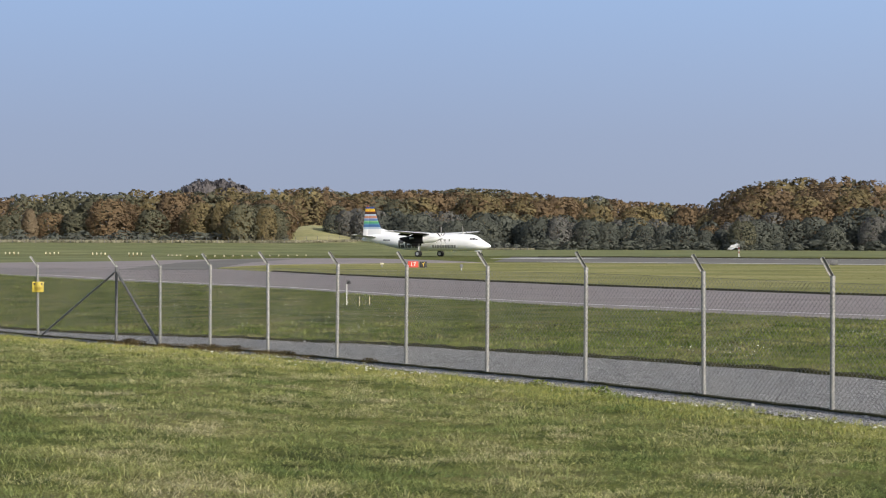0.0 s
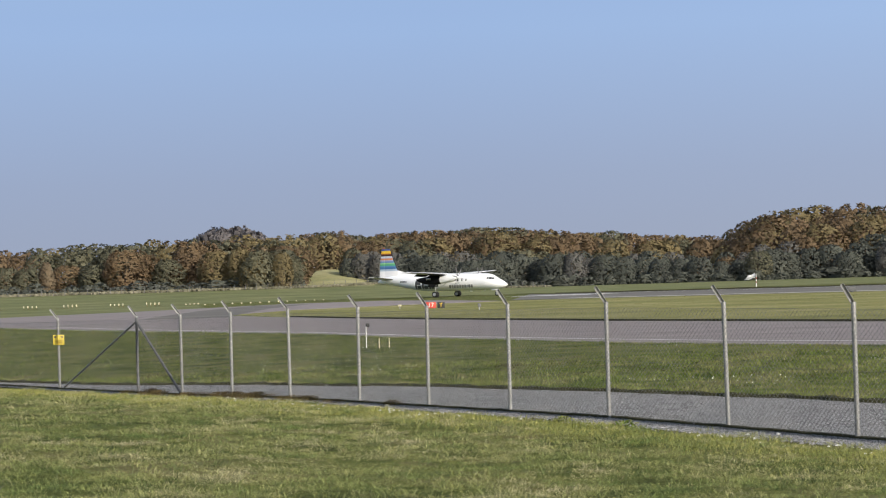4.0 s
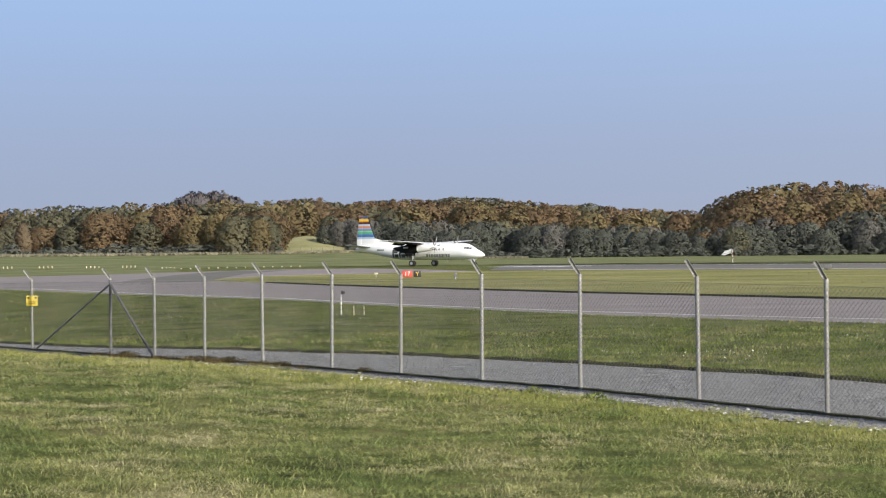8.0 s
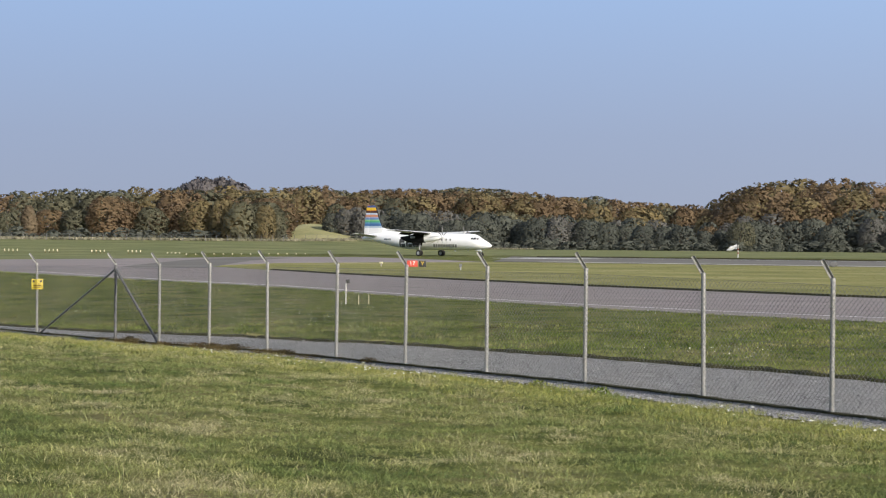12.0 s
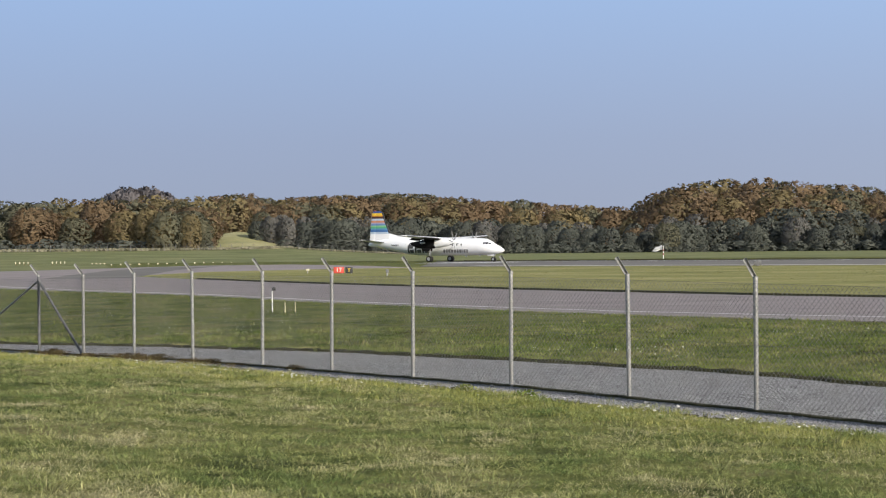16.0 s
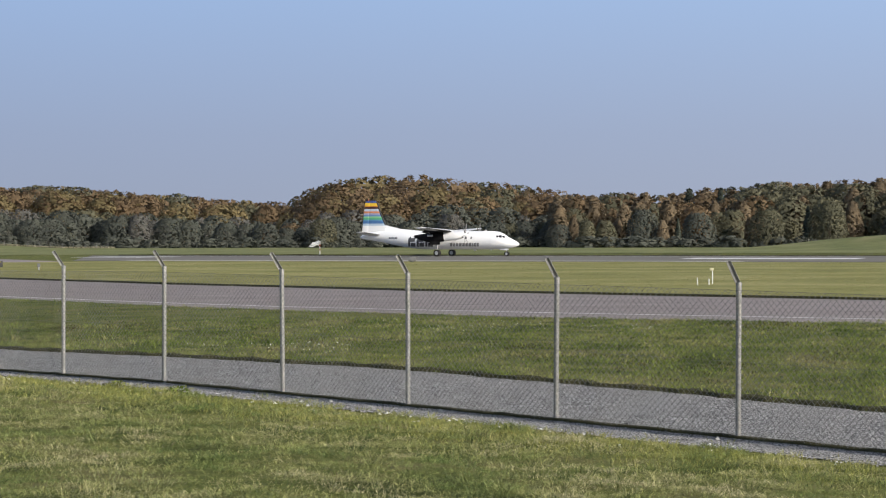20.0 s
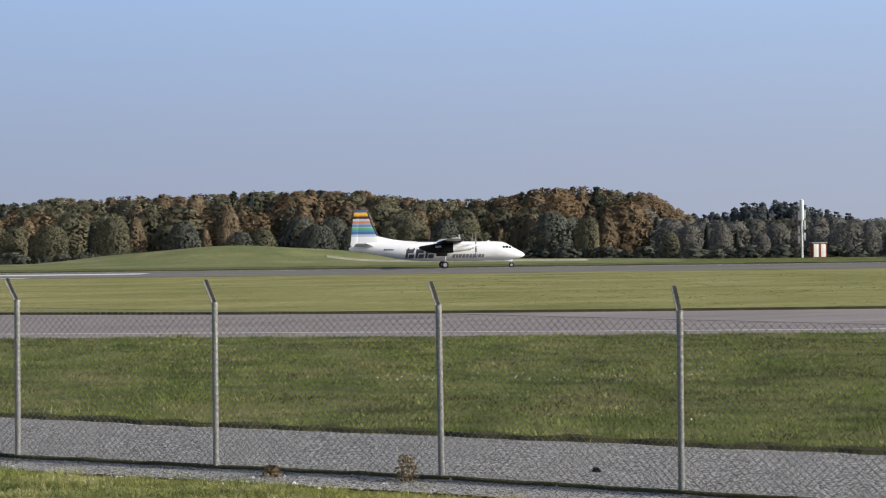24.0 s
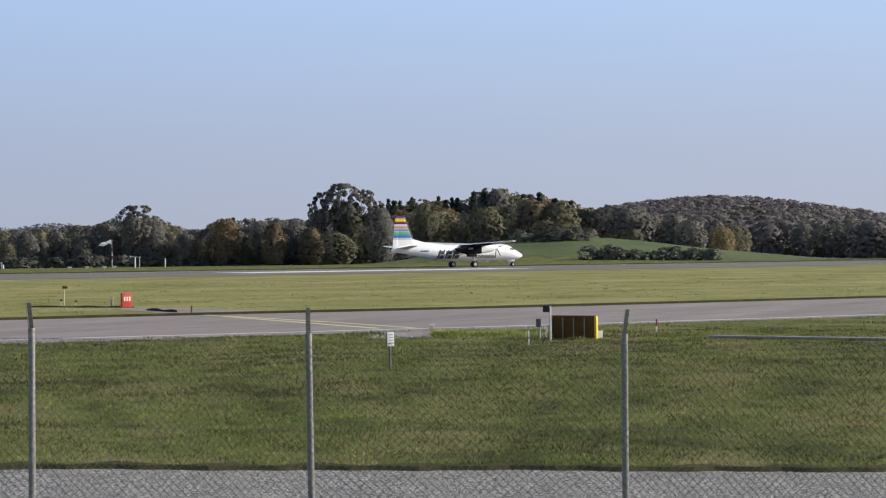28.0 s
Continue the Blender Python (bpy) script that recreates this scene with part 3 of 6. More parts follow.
    tagged(road, "light grey gravel service road beside the fence", "road", kind="structure")
    slab("sign_pad", [(65.5, 50.2), (71.5, 45.2), (72.5, 49.5), (75.6, 57.6), (73.4, 59.0), (69.5, 53.5)], 0.024, M["asphalt"], "worn asphalt pad beside the taxiway", "pavement")
    slab("apron", APRON, 0.026, M["asphalt"], "cracked grey asphalt widening beside the taxiway", "pavement")
    for k, (line, top) in enumerate((([polar(48.8, 100.5), polar(50.2, 98.6), polar(51.2, 97.4), polar(51.95, 96.6)], 0.10), ([polar(52.25, 91.5), polar(52.7, 89.0), polar(53.2, 87.0)], 0.14))):
        bm = bmesh.new()
        rows = []
        for p, q in zip(line, line[1:]):
            for t in range(8):
                a = p.lerp(q, t / 8)
                z = top * (0.8 + 0.2 * math.sin(0.6 * t + 5 * k))
                rows.append([bm.verts.new((a.x * f, a.y * f, h)) for f, h in ((0.996, 0.0), (0.9975, z), (1.002, z), (1.004, 0.0))])
        for a, b in zip(rows, rows[1:]):
            for t in range(3):
                bm.faces.new((a[t], a[t + 1], b[t + 1], b[t]))
        bmesh.ops.recalc_face_normals(bm, faces=bm.faces)
        part("turf_edge", bm, M["soil"], field, "dark rough turf edge", smooth=False)
    slab("cable_cover", [(53.1, 20.4), (52.7, 15.0), (51.9, 8.0), (51.65, 8.0), (52.4, 15.0), (52.8, 20.3)], 0.08, M["concrete"], "grey concrete duct edge in the grass", "kerb", thick=0.11)
    trk = [polar(30.4, 436), polar(31.9, 428), polar(35.9, 412), polar(38.5, 408)]
    bm = bmesh.new()
    rows = []
    for p, q in zip(trk, trk[1:]):
        for k in range(8):
            a = p.lerp(q, k / 8)
            rows.append([bm.verts.new((a.x + RN.x * o, a.y + RN.y * o, ground_z(a) + z)) for o, z in ((-1.6, -0.05), (-0.3, 0.42), (3.0, 0.45), (4.4, -0.05))])
    for a, b in zip(rows, rows[1:]):
        for k in range(3):
            bm.faces.new((a[k], a[k + 1], b[k + 1], b[k]))
    bmesh.ops.recalc_face_normals(bm, faces=bm.faces)
    tagged(new("perimeter_track", mesh_of(bm, M["pale_track"], "perimeter_track")), "pale sandy perimeter track on a low bank below grass mounds", "track", kind="structure")


def draped(name, az0, az1, r0, r1, n, k, lift, mat, label, category):
    """A sheet of grass laid over the ground, between two bearings and two distances."""
    V = []
    for i in range(n):
        for j in range(k):
            edge = 0.1 * math.sin(i * 1.3) if j in (0, k - 1) else 0
            p = polar(az0 + (az1 - az0) * j / (k - 1) + edge, r0 + (r1 - r0) * i / (n - 1) + (4 * math.sin(j * 1.7) if r0 > 300 else 0))
            V.append((p.x, p.y, ground_z(p) + lift))
    i, j = np.meshgrid(np.arange(n - 1), np.arange(k - 1), indexing="ij")
    F = np.stack([i * k + j, i * k + j + 1, (i + 1) * k + j + 1, (i + 1) * k + j], -1).reshape(-1, 4)
    ob = new(name, raw_mesh(name, V, F, mat, True))
    bm = bmesh.new()
    bm.from_mesh(ob.data)
    if sum(f.normal.z for f in bm.faces) < 0:
        bmesh.ops.reverse_faces(bm, faces=bm.faces)
    bm.to_mesh(ob.data)
    bm.free()
    return tagged(ob, label, category, kind="structure")


def build_meadow():
    draped("outfield", -24, 41, 338, 640, 90, 140, 0.06, M["outfield"], "mown grass beyond the runway, paled by haze in its colour", "grass")
    draped("pasture", 57, 77, 440, 640, 60, 60, 0.06, M["pasture"], "muted green pasture rising behind the runway", "grass")
    draped("outfield", -24, -7.4, 150, 342, 40, 40, 0.012, M["outfield"], "paler mown grass beside the taxiway", "grass")
    draped("meadow", -5.2, -2.3, 545, 650, 20, 14, 0.14, M["meadow"], "pale mown meadow slope in the clearing, some haze in its colour", "meadow")


build_ground()
build_paving()
build_meadow()


# ---- fence ----
POST_U = [-69.0, -63.2, -57.5, -51.08, -45.7, -43.06, -40.34, -37.48, -34.46, -31.78, -28.99, -26.04, -22.99, -20.18, -17.29, -14.25, -11.42, -8.50, -5.70, -2.64, 0.22, 3.50, 6.4, 9.4]
ARM = Vector((-FN.x * 0.22, -FN.y * 0.22, 0.29))


def build_fence():
    a = fence_xy(-26, FENCE_V)
    fence = thing("fence", Matrix(), "tall galvanised chain-link airfield fence with out-leaning post tops", "fence")
    bm = bmesh.new()
    turn = pose(0, 0, 0, 0, 0, math.degrees(math.atan2(FU.y, FU.x)))
    tube(bm, (0, 0, -0.15), (0, 0, 1.99), 0.036, seg=18)
    dark_post = mesh_of(bm.copy(), M["brace"], "post")
    post = mesh_of(bm, M["zinc"], "post")
    bm = bmesh.new()
    lean = turn @ pose(0, 0, 1.97, math.degrees(math.atan2(0.22, 0.29)), 0, 0)
    box(bm, (-0.022, 0, 0.17), (0.005, 0.045, 0.38), lean)
    box(bm, (0, 0.022, 0.17), (0.045, 0.005, 0.38), lean)
    tube(bm, (0, 0, 1.96), (0, 0, 2.0), 0.039, seg=16)
    arm = mesh_of(bm, M["zinc"], "arm")
    # wire mesh, one bay of unit length, diamonds of 7 cm
    step, top, low = 0.088, 1.90, 0.03
    bay = 2.9
    verts, faces = [], []
    w = 0.0029

    def strand(p, q, y):
        p, q = Vector((p[0], y, p[1])), Vector((q[0], y, q[1]))
        d = (q - p).normalized()
        e1 = Vector((0, 1, 0))
        e2 = d.cross(e1)
        k = len(verts)
        for c in (p, q):
            for ang in (90, 210, 330):
                verts.append(c + (e1 * math.cos(radians(ang)) + e2 * math.sin(radians(ang))) * w)
        for i in range(3):
            j = (i + 1) % 3
            faces.append((k + i, k + j, k + 3 + j, k + 3 + i))
    span = top - low
    n = int((bay + span) / step)
    for i in range(n + 1):
        x0 = -span + i * step
        lo, hi = max(0.0, -x0), min(span, bay - x0)
        if hi - lo > 0.02:
            strand((x0 + lo, low + lo), (x0 + hi, low + hi), -0.040)
            strand((bay - x0 - lo, low + lo), (bay - x0 - hi, low + hi), -0.045)
    for z in (low + 0.01, 1.0, top):
        strand((0, z), (bay, z), -0.048)
    panel = raw_mesh("mesh_panel", [tuple(v) for v in verts], faces, M["wire"])
    tops = []
    for i, u in enumerate(POST_U):
        p = fence_xy(u, FENCE_V)
        z = ground_z(p)
        m = pose(p.x, p.y, z, random.uniform(-0.5, 0.5), random.uniform(-0.5, 0.5), 0)
        gate = abs(u + 45.7) < 0.1
        ob = part("post", dark_post if gate else post, None, fence, "dark brace post" if gate else "", m)
        part("arm", arm, None, ob)
        tops.append(Vector((p.x, p.y, z)))
    for p, q in zip(tops, tops[1:]):
        d = q - p
        m = Matrix.Translation(p) @ pose(0, 0, 0, 0, -math.degrees(math.atan2(d.z, d.xy.length)), math.degrees(math.atan2(d.y, d.x))) @ Matrix.Diagonal((d.xy.length / bay, 1, 1, 1))
        part("mesh_panel", panel, None, fence, "", m)
    i = POST_U.index(-45.7)
    for j in (i - 1, i + 1):
        bm = bmesh.new()
        e = tops[j] + (tops[i] - tops[j]).normalized() * (0.06 if j > i else 0.25)
        tube(bm, tops[i] + Vector((0, 0, 1.86)), e + Vector((0, 0, 0.05)), 0.034 if j > i else 0.026, seg=10)
        tube(bm, e + Vector((0, 0, -0.12)), e + Vector((0, 0, 0.12)), 0.07, seg=10)
        part("brace", bm, M["brace"] if j > i else M["zinc"], fence, "dark diagonal steel brace" if j > i else "grey diagonal steel brace")
    # soil and dead stalks under the wire, coloured dark as the fence's shadow line
    bm = bmesh.new()
    rows = []
    for u in np.arange(-62, 10, 0.25):
        e = 0.02 * math.sin(u * 5.1) + 0.015 * math.sin(u * 13.7)
        row = []
        for o, z in ((-0.09 + e, 0.045), (-0.03, 0.075 + e * 0.5), (0.03 + e, 0.075), (0.10 + e, 0.04)):
            q = fence_xy(u, FENCE_V + o)
            row.append(bm.verts.new((q.x, q.y, ground_z(q) + z - 0.01)))
        rows.append(row)
    for a, b in zip(rows, rows[1:]):
        for k in range(3):
            bm.faces.new((a[k], a[k + 1], b[k + 1], b[k]))
    bmesh.ops.recalc_face_normals(bm, faces=bm.faces)
    part("soil_ridge", bm, M["soil"], fence, "soil and dead stalks under the wire, dark with the fence's painted shadow")
    # warning plate
    p = tops[POST_U.index(-51.08)]
    plate = thing("warning_sign", pose(p.x * 0.9985, p.y * 0.9985, p.z + 1.40, 0, 0, -math.degrees(math.atan2(p.x, p.y))), "small square yellow warning plate fixed to a fence post", "sign")
    bm = bmesh.new()
    box(bm, (0, 0, 0), (0.31, 0.012, 0.29), bevel=0.004)
    part("plate", bm, M["sign_yellow"], plate)
    for x in (-0.10, 0.10):
        bm = bmesh.new()
        tube(bm, (x, -0.003, 0.085), (x, -0.012, 0.085), 0.03, seg=12)
        part("symbol", bm, M["black"], plate, "small dark symbol")
    bm = bmesh.new()
    box(bm, (0, -0.008, -0.03), (0.20, 0.004, 0.022))
    box(bm, (0, -0.008, -0.08), (0.16, 0.004, 0.018))
    part("text_bar", bm, M["ochre"], plate, "unreadable small print")


build_fence()


# ---- aircraft: nose tip at the origin, facing +x ----
def ring(x, zc, ry, rz, n=24, sq=2.0):
    out = []
    for i in range(n):
        a = 2 * math.pi * i / n
        c, s = math.cos(a), math.sin(a)
        out.append((x, ry * math.copysign(abs(c) ** (2 / sq), c), zc + rz * math.copysign(abs(s) ** (2 / sq), s)))
    return out


def foil(chord, thick, n=9):
    """Closed wing section, leading edge at 0, x backwards negative."""
    up = []
    for i in range(n):
        t = (1 - math.cos(math.pi * i / (n - 1))) / 2
        y = 5 * thick * (0.2969 * math.sqrt(t) - 0.126 * t - 0.3516 * t ** 2 + 0.2843 * t ** 3 - 0.1036 * t ** 4)
        up.append((-t * chord, y * chord))
    return up + [(x, -0.75 * z) for x, z in up[-2:0:-1]]


def build_plane():
    plane = thing("airliner", pose(0, 0, 0), "white twin-turboprop high-wing airliner with rainbow-banded tail fin", "aeroplane")
    P = {}
    body = [(0.0, 1.78, 0.03, 0.03), (-0.12, 1.79, 0.22, 0.20), (-0.5, 1.83, 0.47, 0.42), (-1.1, 1.92, 0.76, 0.66), (-1.7, 2.02, 0.98, 0.86), (-2.15, 2.14, 1.11, 1.03), (-2.6, 2.26, 1.20, 1.19), (-3.2, 2.36, 1.29, 1.31), (-4.2, 2.40, 1.35, 1.37), (-6, 2.40, 1.36, 1.38), (-10, 2.40, 1.36, 1.38), (-14.0, 2.40, 1.36, 1.38), (-16, 2.46, 1.33, 1.34), (-18, 2.60, 1.20, 1.23), (-20, 2.80, 0.98, 1.05), (-22, 2.98, 0.70, 0.82), (-23.6, 3.02, 0.44, 0.58), (-24.8, 2.92, 0.20, 0.34), (-25.2, 2.84, 0.06, 0.12)]
    bm = loft(bmesh.new(), [ring(x, z, a, b, 28) for x, z, a, b in body])
    fus = part("fuselage", bm, M["paint"], plane)
    # fin and rudder
    def surf(sections, mat, name, parent, label=""):
        bm = bmesh.new()
        loft(bm, sections)
        return part(name, bm, mat, parent, label)

    def fin_sec(z, le, te, th):
        return [(le + x, y, z) for x, y in foil(le - te, th)]
    surf([fin_sec(3.4, -20.6, -23.95, 0.10), fin_sec(4.5, -21.0, -23.9, 0.10), fin_sec(6.4, -21.85, -23.75, 0.10), fin_sec(8.2, -22.5, -23.55, 0.10), fin_sec(8.42, -22.75, -23.5, 0.05)], M["fin"], "fin", plane, "fin banded in yellow, orange, green and blue")
    surf([fin_sec(3.3, -23.97, -24.95, 0.10), fin_sec(6.4, -23.78, -24.65, 0.10), fin_sec(8.2, -23.58, -24.35, 0.10), fin_sec(8.42, -23.6, -24.2, 0.05)], M["fin"], "rudder", plane, "rudder banded in yellow, orange, green and blue")
    surf([fin_sec(4.75, -20.98, -21.42, 0.5), fin_sec(6.4, -21.74, -22.12, 0.5), fin_sec(8.2, -22.39, -22.68, 0.5)], M["boot"], "fin_boot", plane, "black rubber leading-edge strip")
    bm = bmesh.new()
    bm2 = [[(-15.2, 0.05, 3.70), (-15.2, -0.05, 3.70), (-15.2, 0, 3.80)], [(-18.6, 0.20, 3.6), (-18.6, -0.20, 3.6), (-18.6, 0, 4.12)], [(-21.2, 0.2, 3.5), (-21.2, -0.2, 3.5), (-21.2, 0, 4.72)]]
    part("dorsal_fin", loft(bm, bm2), M["paint"], plane)
    # tailplane
    for sgn in (1, -1):
        secs = []
        for y, le, te, z in ((0.3, -21.7, -24.5, 3.20), (2.6, -22.3, -24.35, 3.42), (4.75, -22.9, -24.2, 3.62), (4.88, -23.1, -24.15, 3.63)):
            secs.append([(le + x, sgn * y, z + q) for x, q in foil(le - te, 0.11)])
        st = surf(secs, M["wing"], "tailplane", plane, "grey-white tailplane half")
        secs = []
        for y, le, z in ((0.75, -21.76, 3.24), (4.7, -22.84, 3.615)):
            secs.append([(le + x, sgn * y, z + q) for x, q in foil(0.16, 0.6)])
        surf(secs, M["boot"], "tailplane_boot", st, "black rubber leading-edge strip")
    # wing
    for sgn in (1, -1):
        secs = []
        for y, le, ch, z in ((0.0, -9.25, 3.46, 3.62), (1.3, -9.25, 3.46, 3.65), (4.6, -9.3, 3.2, 3.76), (9.0, -9.62, 2.5, 3.95), (13.9, -10.0, 1.62, 4.16), (14.5, -10.3, 1.15, 4.18)):
            secs.append([(le + x, sgn * y, z + q) for x, q in foil(ch, 0.17, 11)])
        wing = surf(secs, M["wing"], "wing", plane, "slim straight high wing")
        # inboard lower faces take the shade-dark colour, tips keep wing grey
        wing.data.materials.append(M["under"])
        wing.data.polygons.foreach_set("material_index", [1 if q.normal.z < -0.25 and abs(q.center.y) < 10.0 else 0 for q in wing.data.polygons])
        secs = []
        for y, le, z in ((4.9, -9.27, 3.775), (9.0, -9.57, 3.95), (13.8, -9.94, 4.155)):
            secs.append([(le + x, sgn * y, z + q) for x, q in foil(0.2, 0.7)])
        surf(secs, M["boot"], "wing_boot", wing, "black rubber leading-edge strip")
        for y0, y1 in ((1.6, 4.4), (5.0, 9.2)):
            bm = bmesh.new()
            z0, z1 = 3.60 + 0.04 * y0 / 1.3, 3.60 + 0.04 * y1 / 1.3
            t0, t1 = -12.55 + 0.10 * y0, -12.55 + 0.10 * y1
            loft(bm, [[(t0, sgn * y0, z0 - 0.1), (t0 - 0.75, sgn * y0, z0 - 0.36), (t0 - 0.72, sgn * y0, z0 - 0.30), (t0, sgn * y0, z0 + 0.04)], [(t1, sgn * y1, z1 - 0.1), (t1 - 0.6, sgn * y1, z1 - 0.32), (t1 - 0.58, sgn * y1, z1 - 0.27), (t1, sgn * y1, z1 + 0.03)]])
            part("flap", bm, M["under"], wing, "lowered trailing-edge flap, dark with shade in its colour")
        # nacelle, propeller, main gear
        ny = sgn * 3.6
        def shell(rows):
            return loft(bmesh.new(), [[(x, ny + y, z) for x, y, z in ring(x, zc, a, b, 20, 2.4)] for x, zc, a, b in rows])
        nacelle = part("nacelle", shell([(-7.45, 3.20, 0.26, 0.26), (-7.8, 3.18, 0.42, 0.46), (-8.5, 3.12, 0.54, 0.64), (-9.6, 3.06, 0.58, 0.72), (-10.5, 3.00, 0.58, 0.76)]), M["paint"], plane, "white engine nacelle")
        part("nacelle_rear", shell([(-10.45, 2.98, 0.57, 0.75), (-11.8, 2.86, 0.56, 0.78), (-13.2, 2.80, 0.48, 0.66), (-14.4, 2.86, 0.32, 0.42), (-15.1, 2.96, 0.14, 0.20), (-15.35, 3.0, 0.04, 0.05)]), M["under"], nacelle, "black rear fairing, deepened by shade in its colour")
        bm = bmesh.new()
        loft(bm, [[(x, ny + y, z) for x, y, z in ring(x, zc, a, b, 14)] for x, zc, a, b in ((-7.62, 2.86, 0.22, 0.10), (-7.95, 2.80, 0.26, 0.13), (-8.6, 2.72, 0.20, 0.10))])
        part("air_intake", bm, M["black"], nacelle, "dark air intake")
        bm = bmesh.new()
        tube(bm, (-12.2, ny + sgn * 0.52, 3.1), (-13.0, ny + sgn * 0.62, 3.05), 0.16, 0.15, 14)
        part("exhaust", bm, M["metal"], nacelle, "bare-metal exhaust pipe")
        prop = new("propeller")
        prop.parent = plane
        prop.matrix_basis = pose(-7.40, ny, 3.20)
        P.setdefault("prop", []).append((prop, -7.40, ny, 3.20))
        bm = loft(bmesh.new(), [ring(x, 0, a, a, 16) for x, a in ((0.62, 0.02), (0.5, 0.12), (0.25, 0.22), (-0.02, 0.27))])
        part("spinner", bm, M["paint"], prop, "white spinner")
        bm = bmesh.new()
        secs = []
        for r, ch, tw in ((0.2, 0.10, 60), (0.6, 0.15, 48), (1.2, 0.17, 34), (1.7, 0.13, 26), (1.83, 0.07, 24)):
            c, s = math.cos(radians(tw)), math.sin(radians(tw))
            secs.append([(0.12 + x * s + z * c, (x * c - z * s), r) for x, z in ((ch / 2, 0), (0, 0.018), (-ch / 2, 0), (0, -0.018))])
        blade = mesh_of(loft(bm, secs), M["brace"], "blade")
        for k in range(6):
            part("blade", blade, None, prop, "", pose(0, 0, 0, 60 * k, 0, 0))
        bm = bmesh.new()
        tube(bm, (-11.65, ny, 0.5), (-11.65, ny, 2.0), 0.075, 0.075, 10)
        tube(bm, (-11.65, ny, 1.5), (-11.55, ny, 3.0), 0.11, 0.12, 12)
        tube(bm, (-11.65, ny - 0.25, 0.5), (-11.65, ny + 0.25, 0.5), 0.06, 0.06, 10)
        tube(bm, (-11.62, ny, 1.35), (-12.6, ny, 2.95), 0.05, 0.05, 8)
        tube(bm, (-11.52, ny, 0.75), (-11.36, ny, 1.15), 0.03, 0.03, 8)
        tube(bm, (-11.36, ny, 1.15), (-11.58, ny, 1.5), 0.03, 0.03, 8)
        gear = part("main_gear", bm, M["metal"], plane, "long steel main gear leg")
        bm = bmesh.new()
        for o in (-0.36, 0.36):
            box(bm, (-12.1, ny + o, 1.98), (1.5, 0.03, 0.5), bevel=0.012)
        part("gear_door", bm, M["under"], gear, "dark gear door")
        for o in (-0.26, 0.26):
            P.setdefault("wheel", []).append((wheel(plane, (-11.65, ny + o, 0.5), 0.50, 0.30), -11.65, ny + o, 0.5))
    # nose gear
    bm = bmesh.new()
    tube(bm, (-1.95, 0, 0.36), (-1.98, 0, 1.5), 0.065, 0.08, 10)
    tube(bm, (-1.95, -0.24, 0.36), (-1.95, 0.24, 0.36), 0.045, 0.045, 8)
    tube(bm, (-1.97, 0, 1.1), (-2.7, 0, 1.5), 0.035, 0.035, 8)
    gear = part("nose_gear", bm, M["metal"], plane, "steel nose gear leg")
    for sgn in (1, -1):
        bm = bmesh.new()
        box(bm, (-2.35, sgn * 0.30, 1.12), (1.15, 0.03, 0.42), bevel=0.01)
        part("gear_door", bm, M["paint"], gear, "white gear door")
    for o in (-0.17, 0.17):
        P["wheel"].append((wheel(plane, (-1.95, o, 0.36), 0.36, 0.19), -1.95, o, 0.36))

    # skin on the flanks: points on the round side at a height
    def flank(x, z, sgn, lift=0.012):
        i = max(k for k in range(len(body)) if body[k][0] >= x)
        j = min(i + 1, len(body) - 1)
        f = (x - body[i][0]) / (body[j][0] - body[i][0]) if j > i else 0
        zc, a, b = (body[i][k] + (body[j][k] - body[i][k]) * f for k in (1, 2, 3))
        q = max(-0.98, min(0.98, (z - zc) / b))
        return Vector((x, sgn * (a * math.sqrt(1 - q * q) + lift), z))

    def patch(name, x0, x1, z0, z1, sgn, mat, label="", slant=0.0, nx=2, nz=3, lift=0.012, rounded=0.0):
        """A thin plate that follows the body's side."""
        bm = bmesh.new()
        vs = [[None] * (nz + 1) for _ in range(nx + 1)]
        for i in range(nx + 1):
            for j in range(nz + 1):
                fz = j / nz
                z = z0 + (z1 - z0) * fz
                x = x0 + (x1 - x0) * i / nx + slant * (z - z0)
                if rounded and i in (0, nx):
                    z = z0 + (z1 - z0) * (rounded + (1 - 2 * rounded) * fz)
                vs[i][j] = bm.verts.new(flank(x, z, sgn, lift))
        for i in range(nx):
            for j in range(nz):
                bm.faces.new((vs[i][j], vs[i + 1][j], vs[i + 1][j + 1], vs[i][j + 1]))
        bmesh.ops.recalc_face_normals(bm, faces=bm.faces)
        bmesh.ops.solidify(bm, geom=bm.faces[:], thickness=-0.008)
        return part(name, bm, mat, fus, label)

    for sgn in (1, -1):
        for k in range(14):
            x = -7.1 - 0.80 * k
            patch("window", x - 0.10, x + 0.10, 2.58, 2.92, sgn, M["glass"], "small oval cabin window", nx=4, nz=3, lift=0.010, rounded=0.25)
        # cockpit glazing
        patch("cockpit_window", -2.32, -2.02, 2.76, 3.02, sgn, M["glass"], "dark cockpit window", slant=-0.35)
        patch("cockpit_window", -2.82, -2.42, 2.78, 3.12, sgn, M["glass"], "dark cockpit window", slant=-0.2)
        patch("cockpit_window", -3.22, -2.92, 2.80, 3.10, sgn, M["glass"], "dark cockpit window", slant=-0.1)
        # doors as thin raised plates
        patch("door", -4.15, -3.45, 1.75, 3.35, sgn, M["paint"], "closed cabin door", lift=0.016, nz=6)
        patch("door", -17.9, -17.1, 1.95, 3.35, sgn, M["paint"], "closed rear door", lift=0.016, nz=6)
